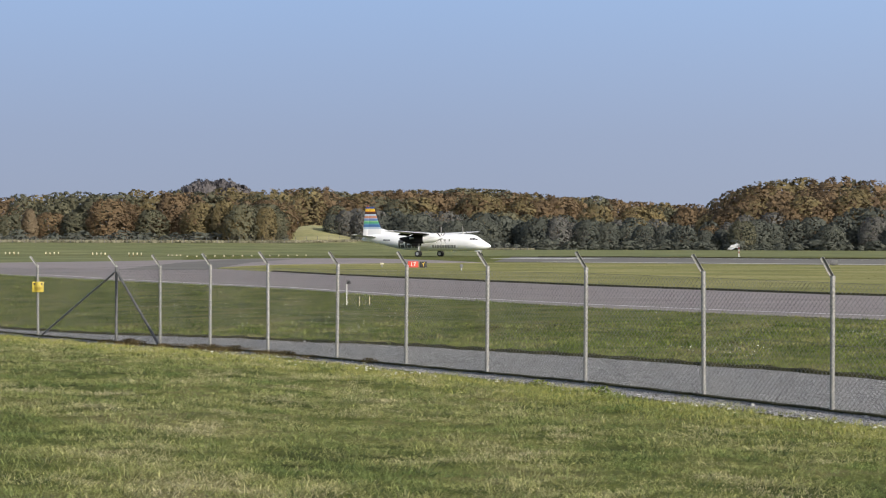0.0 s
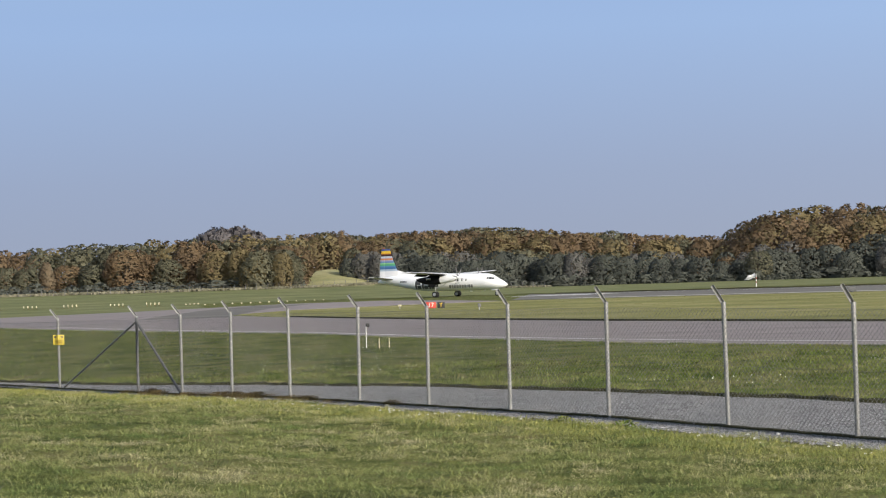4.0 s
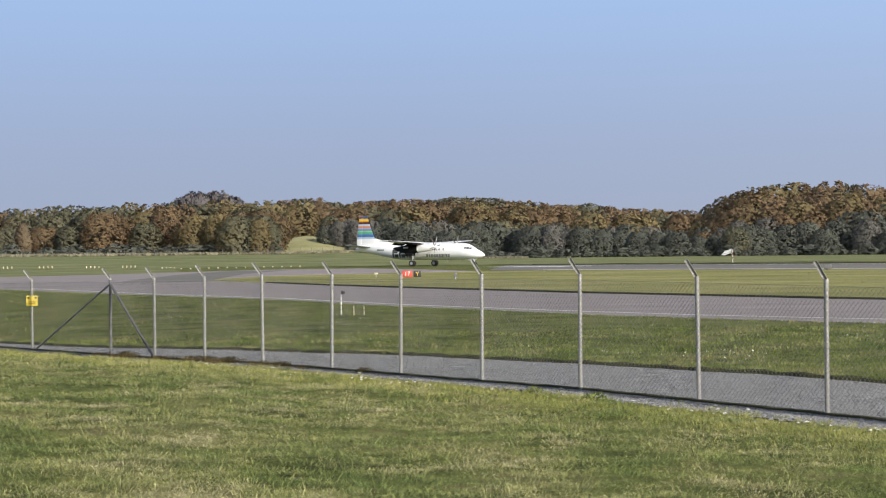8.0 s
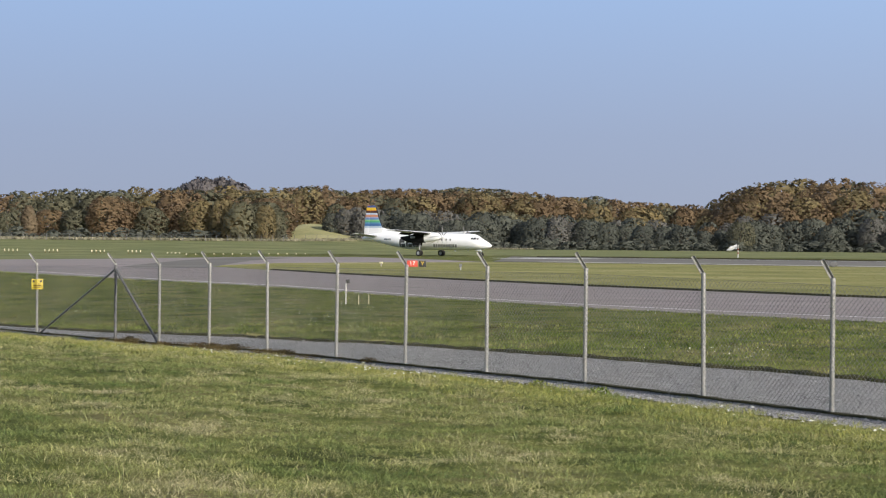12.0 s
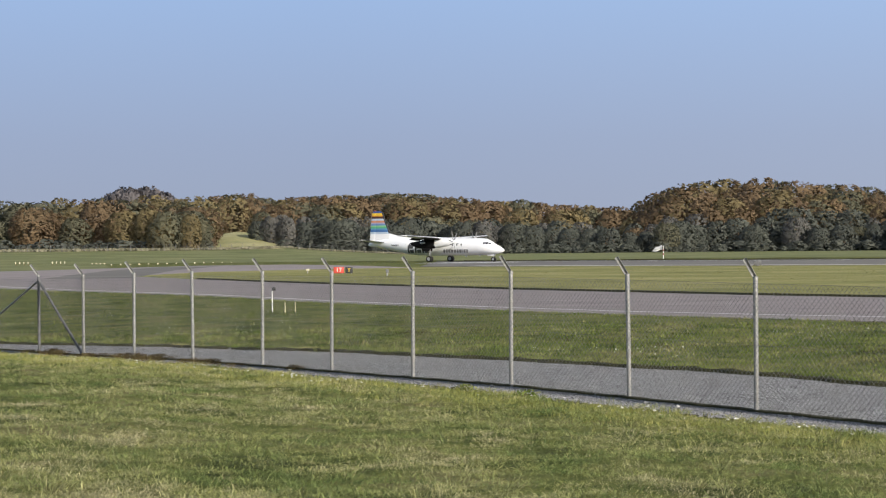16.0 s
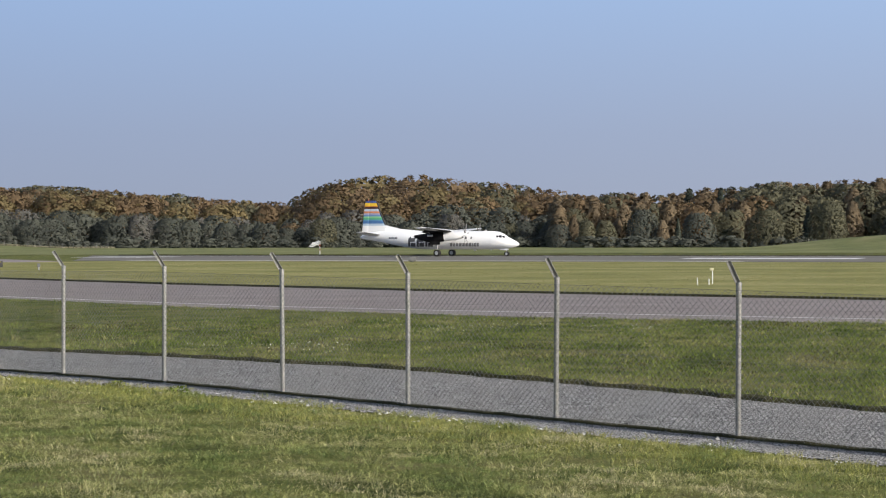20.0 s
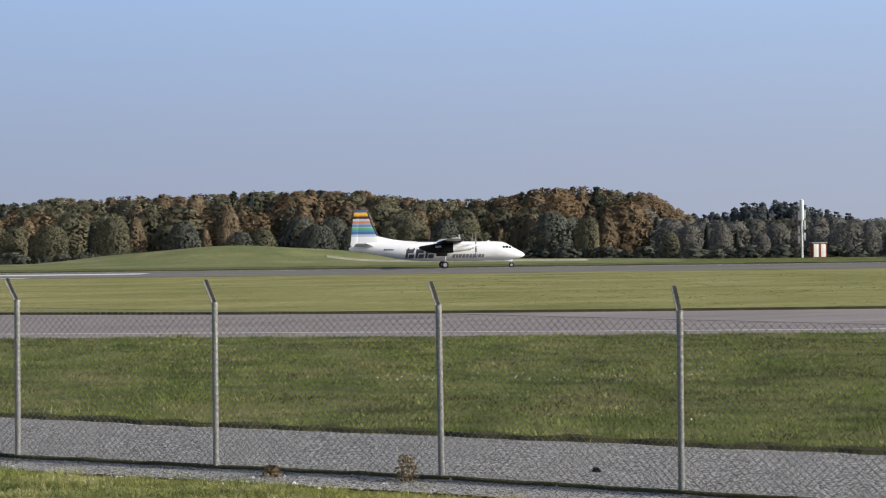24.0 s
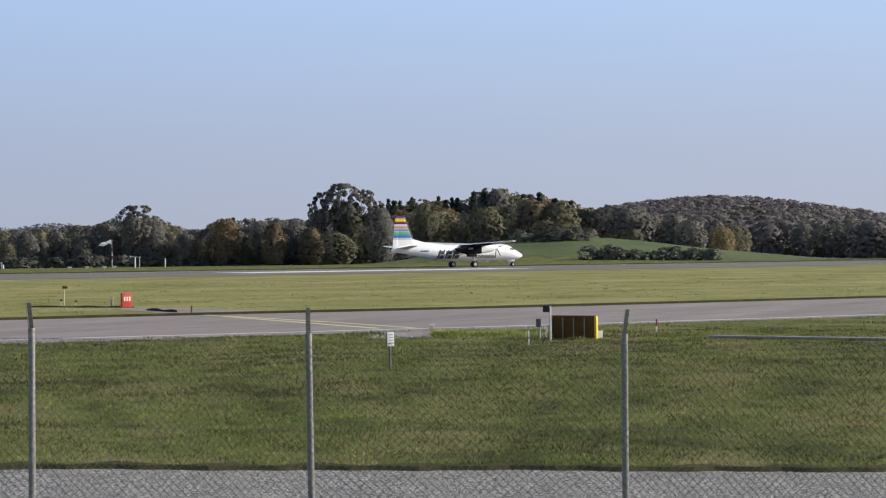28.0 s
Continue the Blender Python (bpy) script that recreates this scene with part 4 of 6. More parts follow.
        # large three-block company mark as plain slanted shapes
        for x0, x1 in ((-17.2, -16.0), (-15.8, -14.6), (-14.4, -13.2)):
            patch("livery_block", x0, x0 + 0.34, 1.45, 2.75, sgn, M["livery"], "charcoal slanted block of the company mark", slant=0.18, nz=5)
            patch("livery_block", x0 + 0.44, x1, 2.18, 2.75, sgn, M["livery"], "charcoal slanted block of the company mark", slant=0.18, nz=4)
            patch("livery_block", x0 + 0.44, x1, 1.45, 2.02, sgn, M["livery"], "charcoal slanted block of the company mark", slant=0.18, nz=4)
        x = -10.5
        for k, wd in enumerate((0.36, 0.28, 0.40, 0.40, 0.38, 0.36, 0.42, 0.12, 0.36, 0.32)):
            patch("livery_bar", x, x + wd, 1.48, 1.98, sgn, M["mark"], "small grey bar of the company mark", slant=0.26)
            x += wd + 0.12
        for k in range(6):
            x = -20.2 + k * 0.24
            patch("tail_bar", x, x + 0.16, 2.62, 2.86, sgn, M["livery"], "small dark painted bar", lift=0.012)
    bm = tube(bmesh.new(), (-5.9, 0, 3.74), (-6.1, 0, 4.05), 0.02, 0.01, 6)
    part("whip_aerial", bm, M["white"], fus, "thin whip aerial")
    for c, q in (((-5.2, 0, 3.83), (0.35, 0.03, 0.22)), ((-4.4, 0, 0.98), (0.3, 0.03, 0.20)), ((-6.9, 0, 0.93), (0.4, 0.03, 0.24))):
        part("aerial", box(bmesh.new(), c, q, bevel=0.01), M["white"], fus, "small blade aerial")
    bm = bmesh.new()
    bmesh.ops.create_icosphere(bm, subdivisions=2, radius=0.09, matrix=Matrix.Translation((-23.9, 0, 8.47)))
    part("beacon", bm, M["sign_red"], fus, "red beacon")
    return plane, P


def wheel(plane, c, r, w):
    ob = new("wheel")
    ob.parent = plane
    ob.matrix_basis = pose(*c)
    bm = bmesh.new()
    prof = [(-w / 2, r * 0.62), (-w / 2, r * 0.9), (-w * 0.36, r * 0.99), (0, r), (w * 0.36, r * 0.99), (w / 2, r * 0.9), (w / 2, r * 0.62)]
    n = 24
    loft(bm, [[(q * math.cos(2 * math.pi * i / n), y, q * math.sin(2 * math.pi * i / n)) for i in range(n)] for y, q in prof])
    part("tyre", bm, M["tyre"], ob)
    bm = bmesh.new()
    tube(bm, (0, -w * 0.52, 0), (0, w * 0.52, 0), r * 0.56, r * 0.56, 16)
    for k in range(6):
        a = 2 * math.pi * k / 6
        for y in (-w * 0.52, w * 0.52):
            tube(bm, (r * 0.35 * math.cos(a), y, r * 0.35 * math.sin(a)), (r * 0.35 * math.cos(a), y * 1.1, r * 0.35 * math.sin(a)), r * 0.06, r * 0.06, 6)
    part("rim", bm, M["metal"], ob, "pale metal rim")
    return ob


PLANE, MOVING = build_plane()


# ---- trees ----
def clumps(pts, nrm, size, rng, flat=0.5, soft=None, corners=4):
    """Leaf sprays as small bent quads (or triangles) round points, turned about the given normals; soft: how far they shade as one mass."""
    n = len(pts)
    d = nrm + rng.normal(0, flat, (n, 3))
    d /= np.linalg.norm(d, axis=1)[:, None] + 1e-9
    a = np.cross(d, rng.normal(0, 1, (n, 3)))
    a /= np.linalg.norm(a, axis=1)[:, None] + 1e-9
    b = np.cross(d, a)
    s = (size * rng.uniform(0.6, 1.35, n))[:, None]
    q = rng.uniform(0.55, 1.0, n)[:, None]
    ring_ = [pts - a * s, pts - b * s * q + d * s * 0.25, pts + a * s, pts + b * s * q + d * s * 0.25]
    if corners == 3:
        ring_ = [pts - a * s * 1.1, pts + a * s * 0.9 - b * s * q, pts + a * s * 0.6 + b * s * q * 1.2]
    v = np.stack(ring_, 1)
    f = np.arange(n * corners).reshape(n, corners)
    if soft is None:
        return v.reshape(-1, 3), f
    o = nrm / (np.linalg.norm(nrm, axis=1)[:, None] + 1e-9)
    o = o * soft + d * (1 - soft)
    o /= np.linalg.norm(o, axis=1)[:, None] + 1e-9
    return v.reshape(-1, 3), f, np.repeat(o, corners, 0)


def leafy_crown(h, w, n, rng, base=0.03, peak=0.4, point=2.0, foot=0.75, lobes=48, lobe=0.11, size=0.30, core=0.70, tall=0.8):
    """A crown of many leafy boughs on an uneven envelope. peak: height of the widest part; point: 2 round-headed, 1 pointed; core: how solid its inside is."""
    def env(t):
        low = foot + (1 - foot) * np.sin(np.pi / 2 * np.clip(t / peak, 0, 1))
        high = np.clip(1 - np.clip((t - peak) / (1.0 - peak), 0, 1) ** point, 0, 1) ** 0.55
        return np.where(t < peak, low, high)
    sway = rng.uniform(0, 6.28, 3)

    def lopsided(a, t):
        return 1 + 0.13 * np.sin(a + sway[0]) + 0.10 * np.sin(2 * a + sway[1] + 3 * t) + 0.07 * np.sin(3 * a + sway[2] - 5 * t)
    low = n < 1500      # trees in the rows behind: most of their leaves are in the upper crown
    inner = int(n * 0.42) if core else 0
    k = np.arange(lobes)
    t = np.clip((k + rng.uniform(0, 1, lobes)) / lobes, 0.015, 0.93) ** (0.62 if low else 1.0)
    a = k * 2.39996 + rng.normal(0, 0.5, lobes)
    e = env(t)
    rad = w * lobe * 0.72 * rng.uniform(0.6, 1.3, lobes) * (0.6 + 0.4 * e)
    r = np.maximum(0, w * 0.5 * e * lopsided(a, t) * rng.uniform(0.88, 1.03, lobes) - 0.6 * rad)
    out = np.stack([np.cos(a), np.sin(a), 0.25 + 0.9 * np.clip((t - peak) / (1 - peak), 0, 1)], 1)
    c = np.stack([r * np.cos(a), r * np.sin(a), h * (base + (1 - base) * t) - 0.5 * rad], 1)
    m = (n - inner) // lobes
    d = rng.normal(0, 1, (lobes, m, 3)) + 0.6 * out[:, None, :]
    d /= np.linalg.norm(d, axis=2)[:, :, None]
    p = c[:, None, :] + d * rad[:, None, None] * np.array([1, 1, tall]) * rng.uniform(0.60, 1.14, (lobes, m, 1))
    nr = 0.28 * d + 0.55 * out[:, None, :] + np.array([0, 0, 0.3])
    P, N = p.reshape(-1, 3), nr.reshape(-1, 3)
    sizes = size * rng.uniform(0.7, 1.25, len(P))
    if core:
        # boughs further in, seen through the gaps
        t = rng.uniform(0.0, 0.9, inner)
        a = rng.uniform(0, 2 * np.pi, inner)
        r = w * 0.5 * env(t) * lopsided(a, t) * rng.uniform(core, core + 0.18, inner)
        P = np.vstack([P, np.stack([r * np.cos(a), r * np.sin(a), h * (base + (1 - base) * t)], 1)])
        N = np.vstack([N, np.stack([np.cos(a), np.sin(a), 0.5 + 0 * a], 1)])
        sizes = np.concatenate([sizes, size * 1.5 * rng.uniform(0.7, 1.2, inner)])
    top = h / np.percentile(P[:, 2], 99.0)
    P[:, 2] = np.clip(P[:, 2] * top, 0.08, h * 1.02)
    return clumps(P, N, sizes, rng, 0.45, 0.93, 3)


def cone_crown(h, w, n, rng, base=0.06, size=0.5):
    """A spruce's tiers of drooping twigs."""
    t = rng.uniform(0, 1, n) ** 0.8
    tier = np.round(t * 13) / 13
    t = 0.65 * tier + 0.35 * t
    z = h * (base + (1 - base) * t)
    a = rng.uniform(0, 2 * np.pi, n)
    r = w * 0.5 * (1 - t) ** 0.85 * (0.55 + 0.5 * rng.uniform(0, 1, n)) * (1 + 0.15 * np.sin(3 * a)) + 0.1
    P = np.stack([r * np.cos(a), r * np.sin(a), z - 0.12 * r], 1)
    N = np.stack([np.cos(a), np.sin(a), 0.5 + 0 * a], 1)
    return clumps(P, N, size, rng, 0.4, 0.85, 3)


SPECIES = {"oak": ("oak", "bark", "oak_tree", "broad oak in rust-brown autumn leaf"), "gold": ("gold", "bark", "maple_tree", "broad tree in golden-yellow autumn leaf"), "green": ("green", "bark", "leafy_tree", "broad olive-green leafy tree"), "airy": ("green", "bark", "tall_ash_tree", "tall airy tree with thinning green leaves"), "sallow": ("sallow", "bark", "willow_tree", "bushy grey-green willow reaching the ground"), "spruce": ("spruce", "bark", "spruce_tree", "dark narrow spruce with drooping twigs"), "birch": ("birch", "birch_bark", "birch_tree", "slender birch with thinning tan leaves"), "dark": ("dark", "bark", "alder_tree", "dark dense alder at the wood's edge"), "bush": ("sallow", "bark", "bush", "low grey-green bushes"), "umbrella": ("dark", "bark", "umbrella_tree", "dark spreading tree with a broad flat crown"), "hill_spruce": ("hill_spruce", "bark", "hill_spruce_tree", "dark spruce on a far hill with haze in its needle colour"), "far_wood": ("far_wood", "bark", "hill_tree", "brown hillside tree with haze greyed into its leaf colour"), "far_blue": ("far_blue", "bark", "distant_tree", "distant tree paled by haze in its leaf colour")}
VARIANTS = {}


def variant(kind, k, n):
    """Crown arrays for a tree of unit height class 16 m, cached."""
    key = (kind, k, n)
    if key not in VARIANTS:
        rng = np.random.default_rng(100 + 17 * k + sum(map(ord, kind)))
        h = 16.0
        fine = 0.33 if n > 1500 else 0.33 * math.sqrt(1600 / n)
        if kind == "bush":
            c = leafy_crown(h, 16, n, rng, 0.0, 0.3, 2.0, 0.8, 30, 0.15, 1.6, 0.8)
        elif kind == "spruce":
            c = cone_crown(h, rng.uniform(5.5, 6.8), n, rng, size=fine * 1.4)
        elif kind == "birch":
            c = leafy_crown(h, rng.uniform(6.0, 8.0), n, rng, 0.05, 0.36, 1.3, 0.6, 64, 0.14, fine, 0.80, 1.4)
        elif kind == "airy":
            c = leafy_crown(h, rng.uniform(9.5, 11), n, rng, 0.28, 0.5, 2.4, 0.45, 110, 0.085, 0.28, 0.62, 0.6)
        elif kind == "umbrella":
            c = leafy_crown(h, 11.5, n, rng, 0.50, 0.45, 1.9, 0.55, 74, 0.10, 0.30, 0, 0.55)
        elif kind == "sallow":
            c = leafy_crown(h, rng.uniform(13, 17), n, rng, 0.0, 0.30, 1.8, 0.85, 90, 0.09, fine * 1.1, 0.86, 1.1)
        elif kind in ("far_wood", "far_blue"):
            c = leafy_crown(h, rng.uniform(12, 15), n, rng, 0.02, 0.4, 2.2, 0.8, 30, 0.14, 1.5 if n < 100 else 0.6, 0.86)
        elif kind == "hill_spruce":
            c = leafy_crown(h, rng.uniform(6.0, 8.0), n, rng, 0.03, 0.25, 1.1, 0.8, 40, 0.14, 0.7, 0.82, 1.3)
        elif kind == "dark":
            c = leafy_crown(h, rng.uniform(10, 13), n, rng, 0.03, 0.42, 1.9, 0.7, 76, 0.11, fine, 0.84, 1.1)
        else:
            c = leafy_crown(h, rng.uniform(11, 14), n, rng, 0.02, 0.42, 2.1, 0.75, 80, 0.10, fine, 0.84, 1.0)
        VARIANTS[key] = c
    return VARIANTS[key]


def trunk_mesh(kind):
    bm = bmesh.new()
    r = 0.16 if kind in ("birch", "sallow") else 0.26
    tube(bm, (0, 0, -0.6), (0.1, 0.05, 7), r, r * 0.7, 7)
    tube(bm, (0.1, 0.05, 6.9), (0, 0.1, 13.5), r * 0.7, r * 0.2, 6)
    for a in (20, 140, 250, 310):
        c, s = math.cos(radians(a)), math.sin(radians(a))
        z = 4.5 + (a % 7)
        tube(bm, (0.06, 0.05, z), (c * 2.6, s * 2.6, z + 2.8), r * 0.4, r * 0.1, 5)
    return mesh_of(bm, M[SPECIES[kind][1]], "trunk")


class Woods:
    """Places trees: single ones as things, the rows behind them joined by species."""

    def __init__(self):
        self.masters, self.rest, self.rng, self.count = {}, {}, random.Random(5), 0

    def single(self, kind, p, h, wide=1.0):
        k = self.rng.randrange(4)
        if (kind, k) not in self.masters:
            crown_mat, _, name, label = SPECIES[kind]
            v, f, o = variant(kind, k, 3000)
            root = thing(name, at(p), label, "tree", "trees along the wood's edge")
            part("trunk", trunk_mesh(kind), None, root)
            part("crown", raw_mesh("crown", v, f, M[crown_mat], normals=o), None, root)
            self.masters[kind, k] = root
            ob = root
        else:
            ob = copy_thing(self.masters[kind, k], at(p))
        s = h / 16.0
        ob.matrix_basis = at(p, self.rng.uniform(0, 360)) @ Matrix.Diagonal((s * wide, s * wide, s, 1))
        self.count += 1

    def joined(self, kind, p, h, wide=1.0, n=600):
        self.rest.setdefault(kind, []).append((p.x, p.y, ground_z(p), h / 16.0, wide, self.rng.uniform(0, 6.283), self.rng.randrange(5), n))

    def finish(self):
        for kind, rows in self.rest.items():
            V, F, N, o = [], [], [], 0
            for x, y, z, s, w, a, k, n in rows:
                v, f, nv = variant(kind, k, n)
                c, q = math.cos(a), math.sin(a)
                t = v @ np.array([[c, q, 0], [-q, c, 0], [0, 0, 1]]) * np.array([s * w, s * w, s]) + np.array([x, y, z])
                V.append(t)
                N.append(nv @ np.array([[c, q, 0], [-q, c, 0], [0, 0, 1]]))
                F.append(f + o)
                o += len(v)
            ob = new("woods", raw_mesh("woods", np.vstack(V), np.vstack(F), M[SPECIES[kind][0]], normals=np.vstack(N)))
            tagged(ob, "dense mixed autumn wood of " + SPECIES[kind][3].replace("broad ", "").replace("dark narrow ", "dark "), "woods", kind="stuff")


# skyline: azimuth and elevation of the treetops, in stretches
SKY_A = [(-24, 1.2), (-14, 1.26), (-12.4, 1.32), (-10.8, 1.39), (-8.6, 1.47), (-5.5, 1.54), (-3.4, 1.60), (-2.4, 1.42), (-1.4, 1.51), (0.3, 1.56), (1.6, 1.57), (3.5, 1.40), (5.1, 1.32), (6.5, 1.17), (8.3, 1.05)]
SKY_B = [(8.3, 1.15), (8.9, 1.57), (10.3, 1.84), (12.0, 1.87), (13.8, 1.71), (15.2, 1.54), (16.2, 1.49)]
SKY_C = [(16.3, 1.27), (18.1, 1.33), (19.7, 1.38), (22.2, 1.60), (24.6, 1.67), (26.9, 1.71), (29.6, 1.81), (31.9, 1.73), (33.6, 1.50), (35.0, 1.50), (36.7, 1.76), (38.1, 1.78), (39.6, 1.66), (40.5, 1.25), (41.1, 0.96)]
SKY_D = [(41.0, 0.84), (42.5, 0.76), (45.3, 0.86), (47.8, 0.72), (49.5, 0.84), (50.5, 0.95), (51.1, 1.10), (52.4, 1.15), (52.9, 0.85), (53.7, 0.75), (54.5, 1.05), (56.5, 1.03), (57.3, 1.1)]
SKY_E = [(57.0, 1.05), (58.9, 1.35), (59.3, 1.50), (61.2, 1.60), (62.4, 1.82), (63.7, 1.74), (64.9, 1.45), (65.5, 1.12), (66.0, 1.36), (66.6, 1.42), (67.0, 1.08), (68.6, 0.92), (69.4, 0.72)]
SKY_F = [(68.6, 0.6), (70.0, 0.80), (71.2, 0.82), (73.8, 0.79), (80, 0.75), (90, 0.7)]


def tree_h(sky, az, d):
    a, e = zip(*sky)
    p = polar(az, d)
    return 2.59 + d * math.tan(radians(float(np.interp(az, a, e)))) - ground_z(p)


def plant():
    w, rnd = Woods(), random.Random(11)

    def row(sky, az0, az1, d, step, mix, single, scale=1.0, jitter=0.12, wide=1.0, cap=None, n=None):
        az = az0
        kinds, weights = zip(*mix)
        while az < az1:
            dd = d + rnd.uniform(-9, 9)
            p = polar(az, dd)
            h = tree_h(sky, az, dd) * scale * rnd.uniform(1 - jitter, 1 + 0.25 * jitter)
            if cap:
                h = min(h, cap * rnd.uniform(0.85, 1.1))
            k = rnd.choices(kinds, weights)[0]
            if h > 2:
                (w.single if single else lambda a, b, c, e: w.joined(a, b, c, e, n or (720 if c < 11 else 1080 if c < 17 else 1440)))(k, p, h, wide * rnd.uniform(1.05, 1.45))
            az += math.degrees(step / d) * rnd.uniform(0.7, 1.3)
    mixed = [("oak", 5), ("gold", 2), ("green", 4), ("dark", 1), ("birch", 2)]
    brown = [("oak", 6), ("gold", 3), ("green", 2)]
    # wood beside the clearing
    row(SKY_A, -24, -4.7, 575, 6.0, mixed, True, 0.80, 0.32, wide=1.1)
    row(SKY_A, -24, -4.6, 592, 5.5, [("oak", 5), ("gold", 2), ("green", 4)], False, 0.95)
    row(SKY_A, -24, -4.3, 612, 5.5, [("oak", 4), ("gold", 2), ("green", 3)], False, 1.0, 0.08)
    row(SKY_A, -6.9, -4.6, 556, 6, [("gold", 4), ("green", 3)], True, 0.80)
    # behind the clearing and along the field
    row(SKY_A, -4.2, 8.2, 672, 6, brown, False, 0.93)
    row(SKY_A, -4.2, 8.6, 700, 6, brown, False, 1.0, 0.06)
    row(SKY_A, -4.2, 8.6, 725, 6, brown, False, 0.98, 0.06)
    row(SKY_A, -2.9, 8.4, 640, 6, [("dark", 3), ("green", 2), ("sallow", 3)], False, 0.64)
    row(SKY_A, -3.0, 8.6, 612, 5.5, [("sallow", 7), ("dark", 1)], True, 0.58, 0.28)
    # rounded hill wood
    row(SKY_B, 8.2, 16.3, 640, 6, brown, False, 0.78)
    row(SKY_B, 8.3, 16.4, 665, 6, brown, False, 0.93)
    row(SKY_B, 8.5, 16.3, 690, 6, brown, False, 1.0, 0.05)
    row(SKY_B, 8.2, 16.6, 606, 5.5, [("sallow", 7), ("green", 1), ("dark", 1)], True, 0.46, 0.28)
    row(SKY_B, 8.2, 16.6, 622, 7, [("sallow", 3), ("oak", 2), ("dark", 2)], False, 0.60, 0.2)
    # mixed wood behind the mounds
    row(SKY_C, 16.2, 41.0, 570, 5.2, [("sallow", 4), ("green", 2), ("birch", 4), ("spruce", 1)], True, 0.64, 0.34, wide=0.82)
    row(SKY_C, 16.2, 41.2, 586, 4.5, [("birch", 5), ("green", 3), ("dark", 1), ("oak", 3), ("spruce", 1)], False, 0.84, 0.16)
    row(SKY_C, 16.2, 41.2, 604, 4.2, [("birch", 5), ("oak", 3), ("green", 3), ("spruce", 1)], False, 1.0, 0.08)
    row(SKY_C, 16.2, 41.2, 625, 4.2, [("birch", 4), ("oak", 4), ("green", 3)], False, 1.0, 0.06)
    # low dark wood beyond the runway's middle
    row(SKY_D, 40.6, 57.4, 540, 5.0, [("dark", 6), ("green", 1), ("spruce", 1)], True, 0.85, 0.3, wide=0.85)
    row(SKY_D, 40.6, 57.4, 558, 5.0, [("dark", 6), ("green", 1)], False, 1.0, 0.12)
    row(SKY_D, 40.6, 57.4, 574, 5.0, [("dark", 5), ("green", 1)], False, 1.0, 0.08)
    row(SKY_D, 40.6, 57.4, 592, 5.5, [("dark", 5), ("spruce", 1)], False, 1.0, 0.08)
    row(SKY_E, 55.0, 66.8, 548, 6, [("dark", 3), ("green", 3), ("oak", 1)], True, 0.62, 0.2)
    row(SKY_E, 56.8, 68.9, 575, 5.5, [("dark", 3), ("green", 3), ("oak", 2)], False, 0.85, 0.15)
    row(SKY_E, 58.8, 65.5, 596, 4.0, [("spruce", 4), ("green", 2)], False, 1.0, 0.06)
    row(SKY_E, 58.8, 66.5, 615, 5.0, [("green", 3), ("oak", 2), ("dark", 1)], False, 0.97, 0.06)
    row(SKY_E, 65.2, 69.6, 556, 6, [("dark", 4), ("green", 1), ("oak", 2)], True, 1.0, 0.1)
    row(SKY_E, 65.2, 69.4, 572, 6, [("dark", 4), ("oak", 1)], False, 1.0, 0.1)
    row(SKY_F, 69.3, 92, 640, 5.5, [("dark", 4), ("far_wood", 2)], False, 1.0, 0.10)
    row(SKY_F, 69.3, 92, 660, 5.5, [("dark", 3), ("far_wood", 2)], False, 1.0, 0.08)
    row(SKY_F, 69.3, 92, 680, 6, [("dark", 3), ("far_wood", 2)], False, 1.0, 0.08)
    # undergrowth at the wood's foot
    az = -24.0
    while az < 66:
        r = np.interp(az, [-24, -4.4, -4, 16, 16.3, 40, 41, 57, 66], [560, 552, 602, 594, 560, 558, 530, 530, 535])
        if not -4.3 < az < -2.6:
            w.joined("bush", polar(az, float(r) + rnd.uniform(-3, 3)), rnd.uniform(1.6, 3.6), rnd.uniform(1.6, 2.6), 110)
        az += math.degrees(3.6 / 560) * rnd.uniform(0.7, 1.3)
    # pale unmown strip along the boundary fence
    rng = np.random.default_rng(91)
    m = 5200
    az = rng.uniform(-16.5, 3.0, m)
    rr = np.interp(az, [-16.5, -4.6, -4.2, -2.6, -2.2, 3.0], [547, 545, 546, 560, 592, 590]) + rng.normal(0, 2.2, m)
    q = np.stack([rr * np.sin(np.radians(az)), rr * np.cos(np.radians(az))], 1)
    P = np.concatenate([q, (height(q[:, 0], q[:, 1]) + 0.35)[:, None]], 1)
    V, F = clumps(P, np.tile([0.2, -1.0, 0.5], (m, 1)), np.where(az > -2.4, 0.3, 0.5), rng, 0.6)
    tagged(new("dry_grass", raw_mesh("dry_grass", V, F, M["dry_grass"])), "tall pale dry grass along the boundary fence", "grass", kind="stuff")
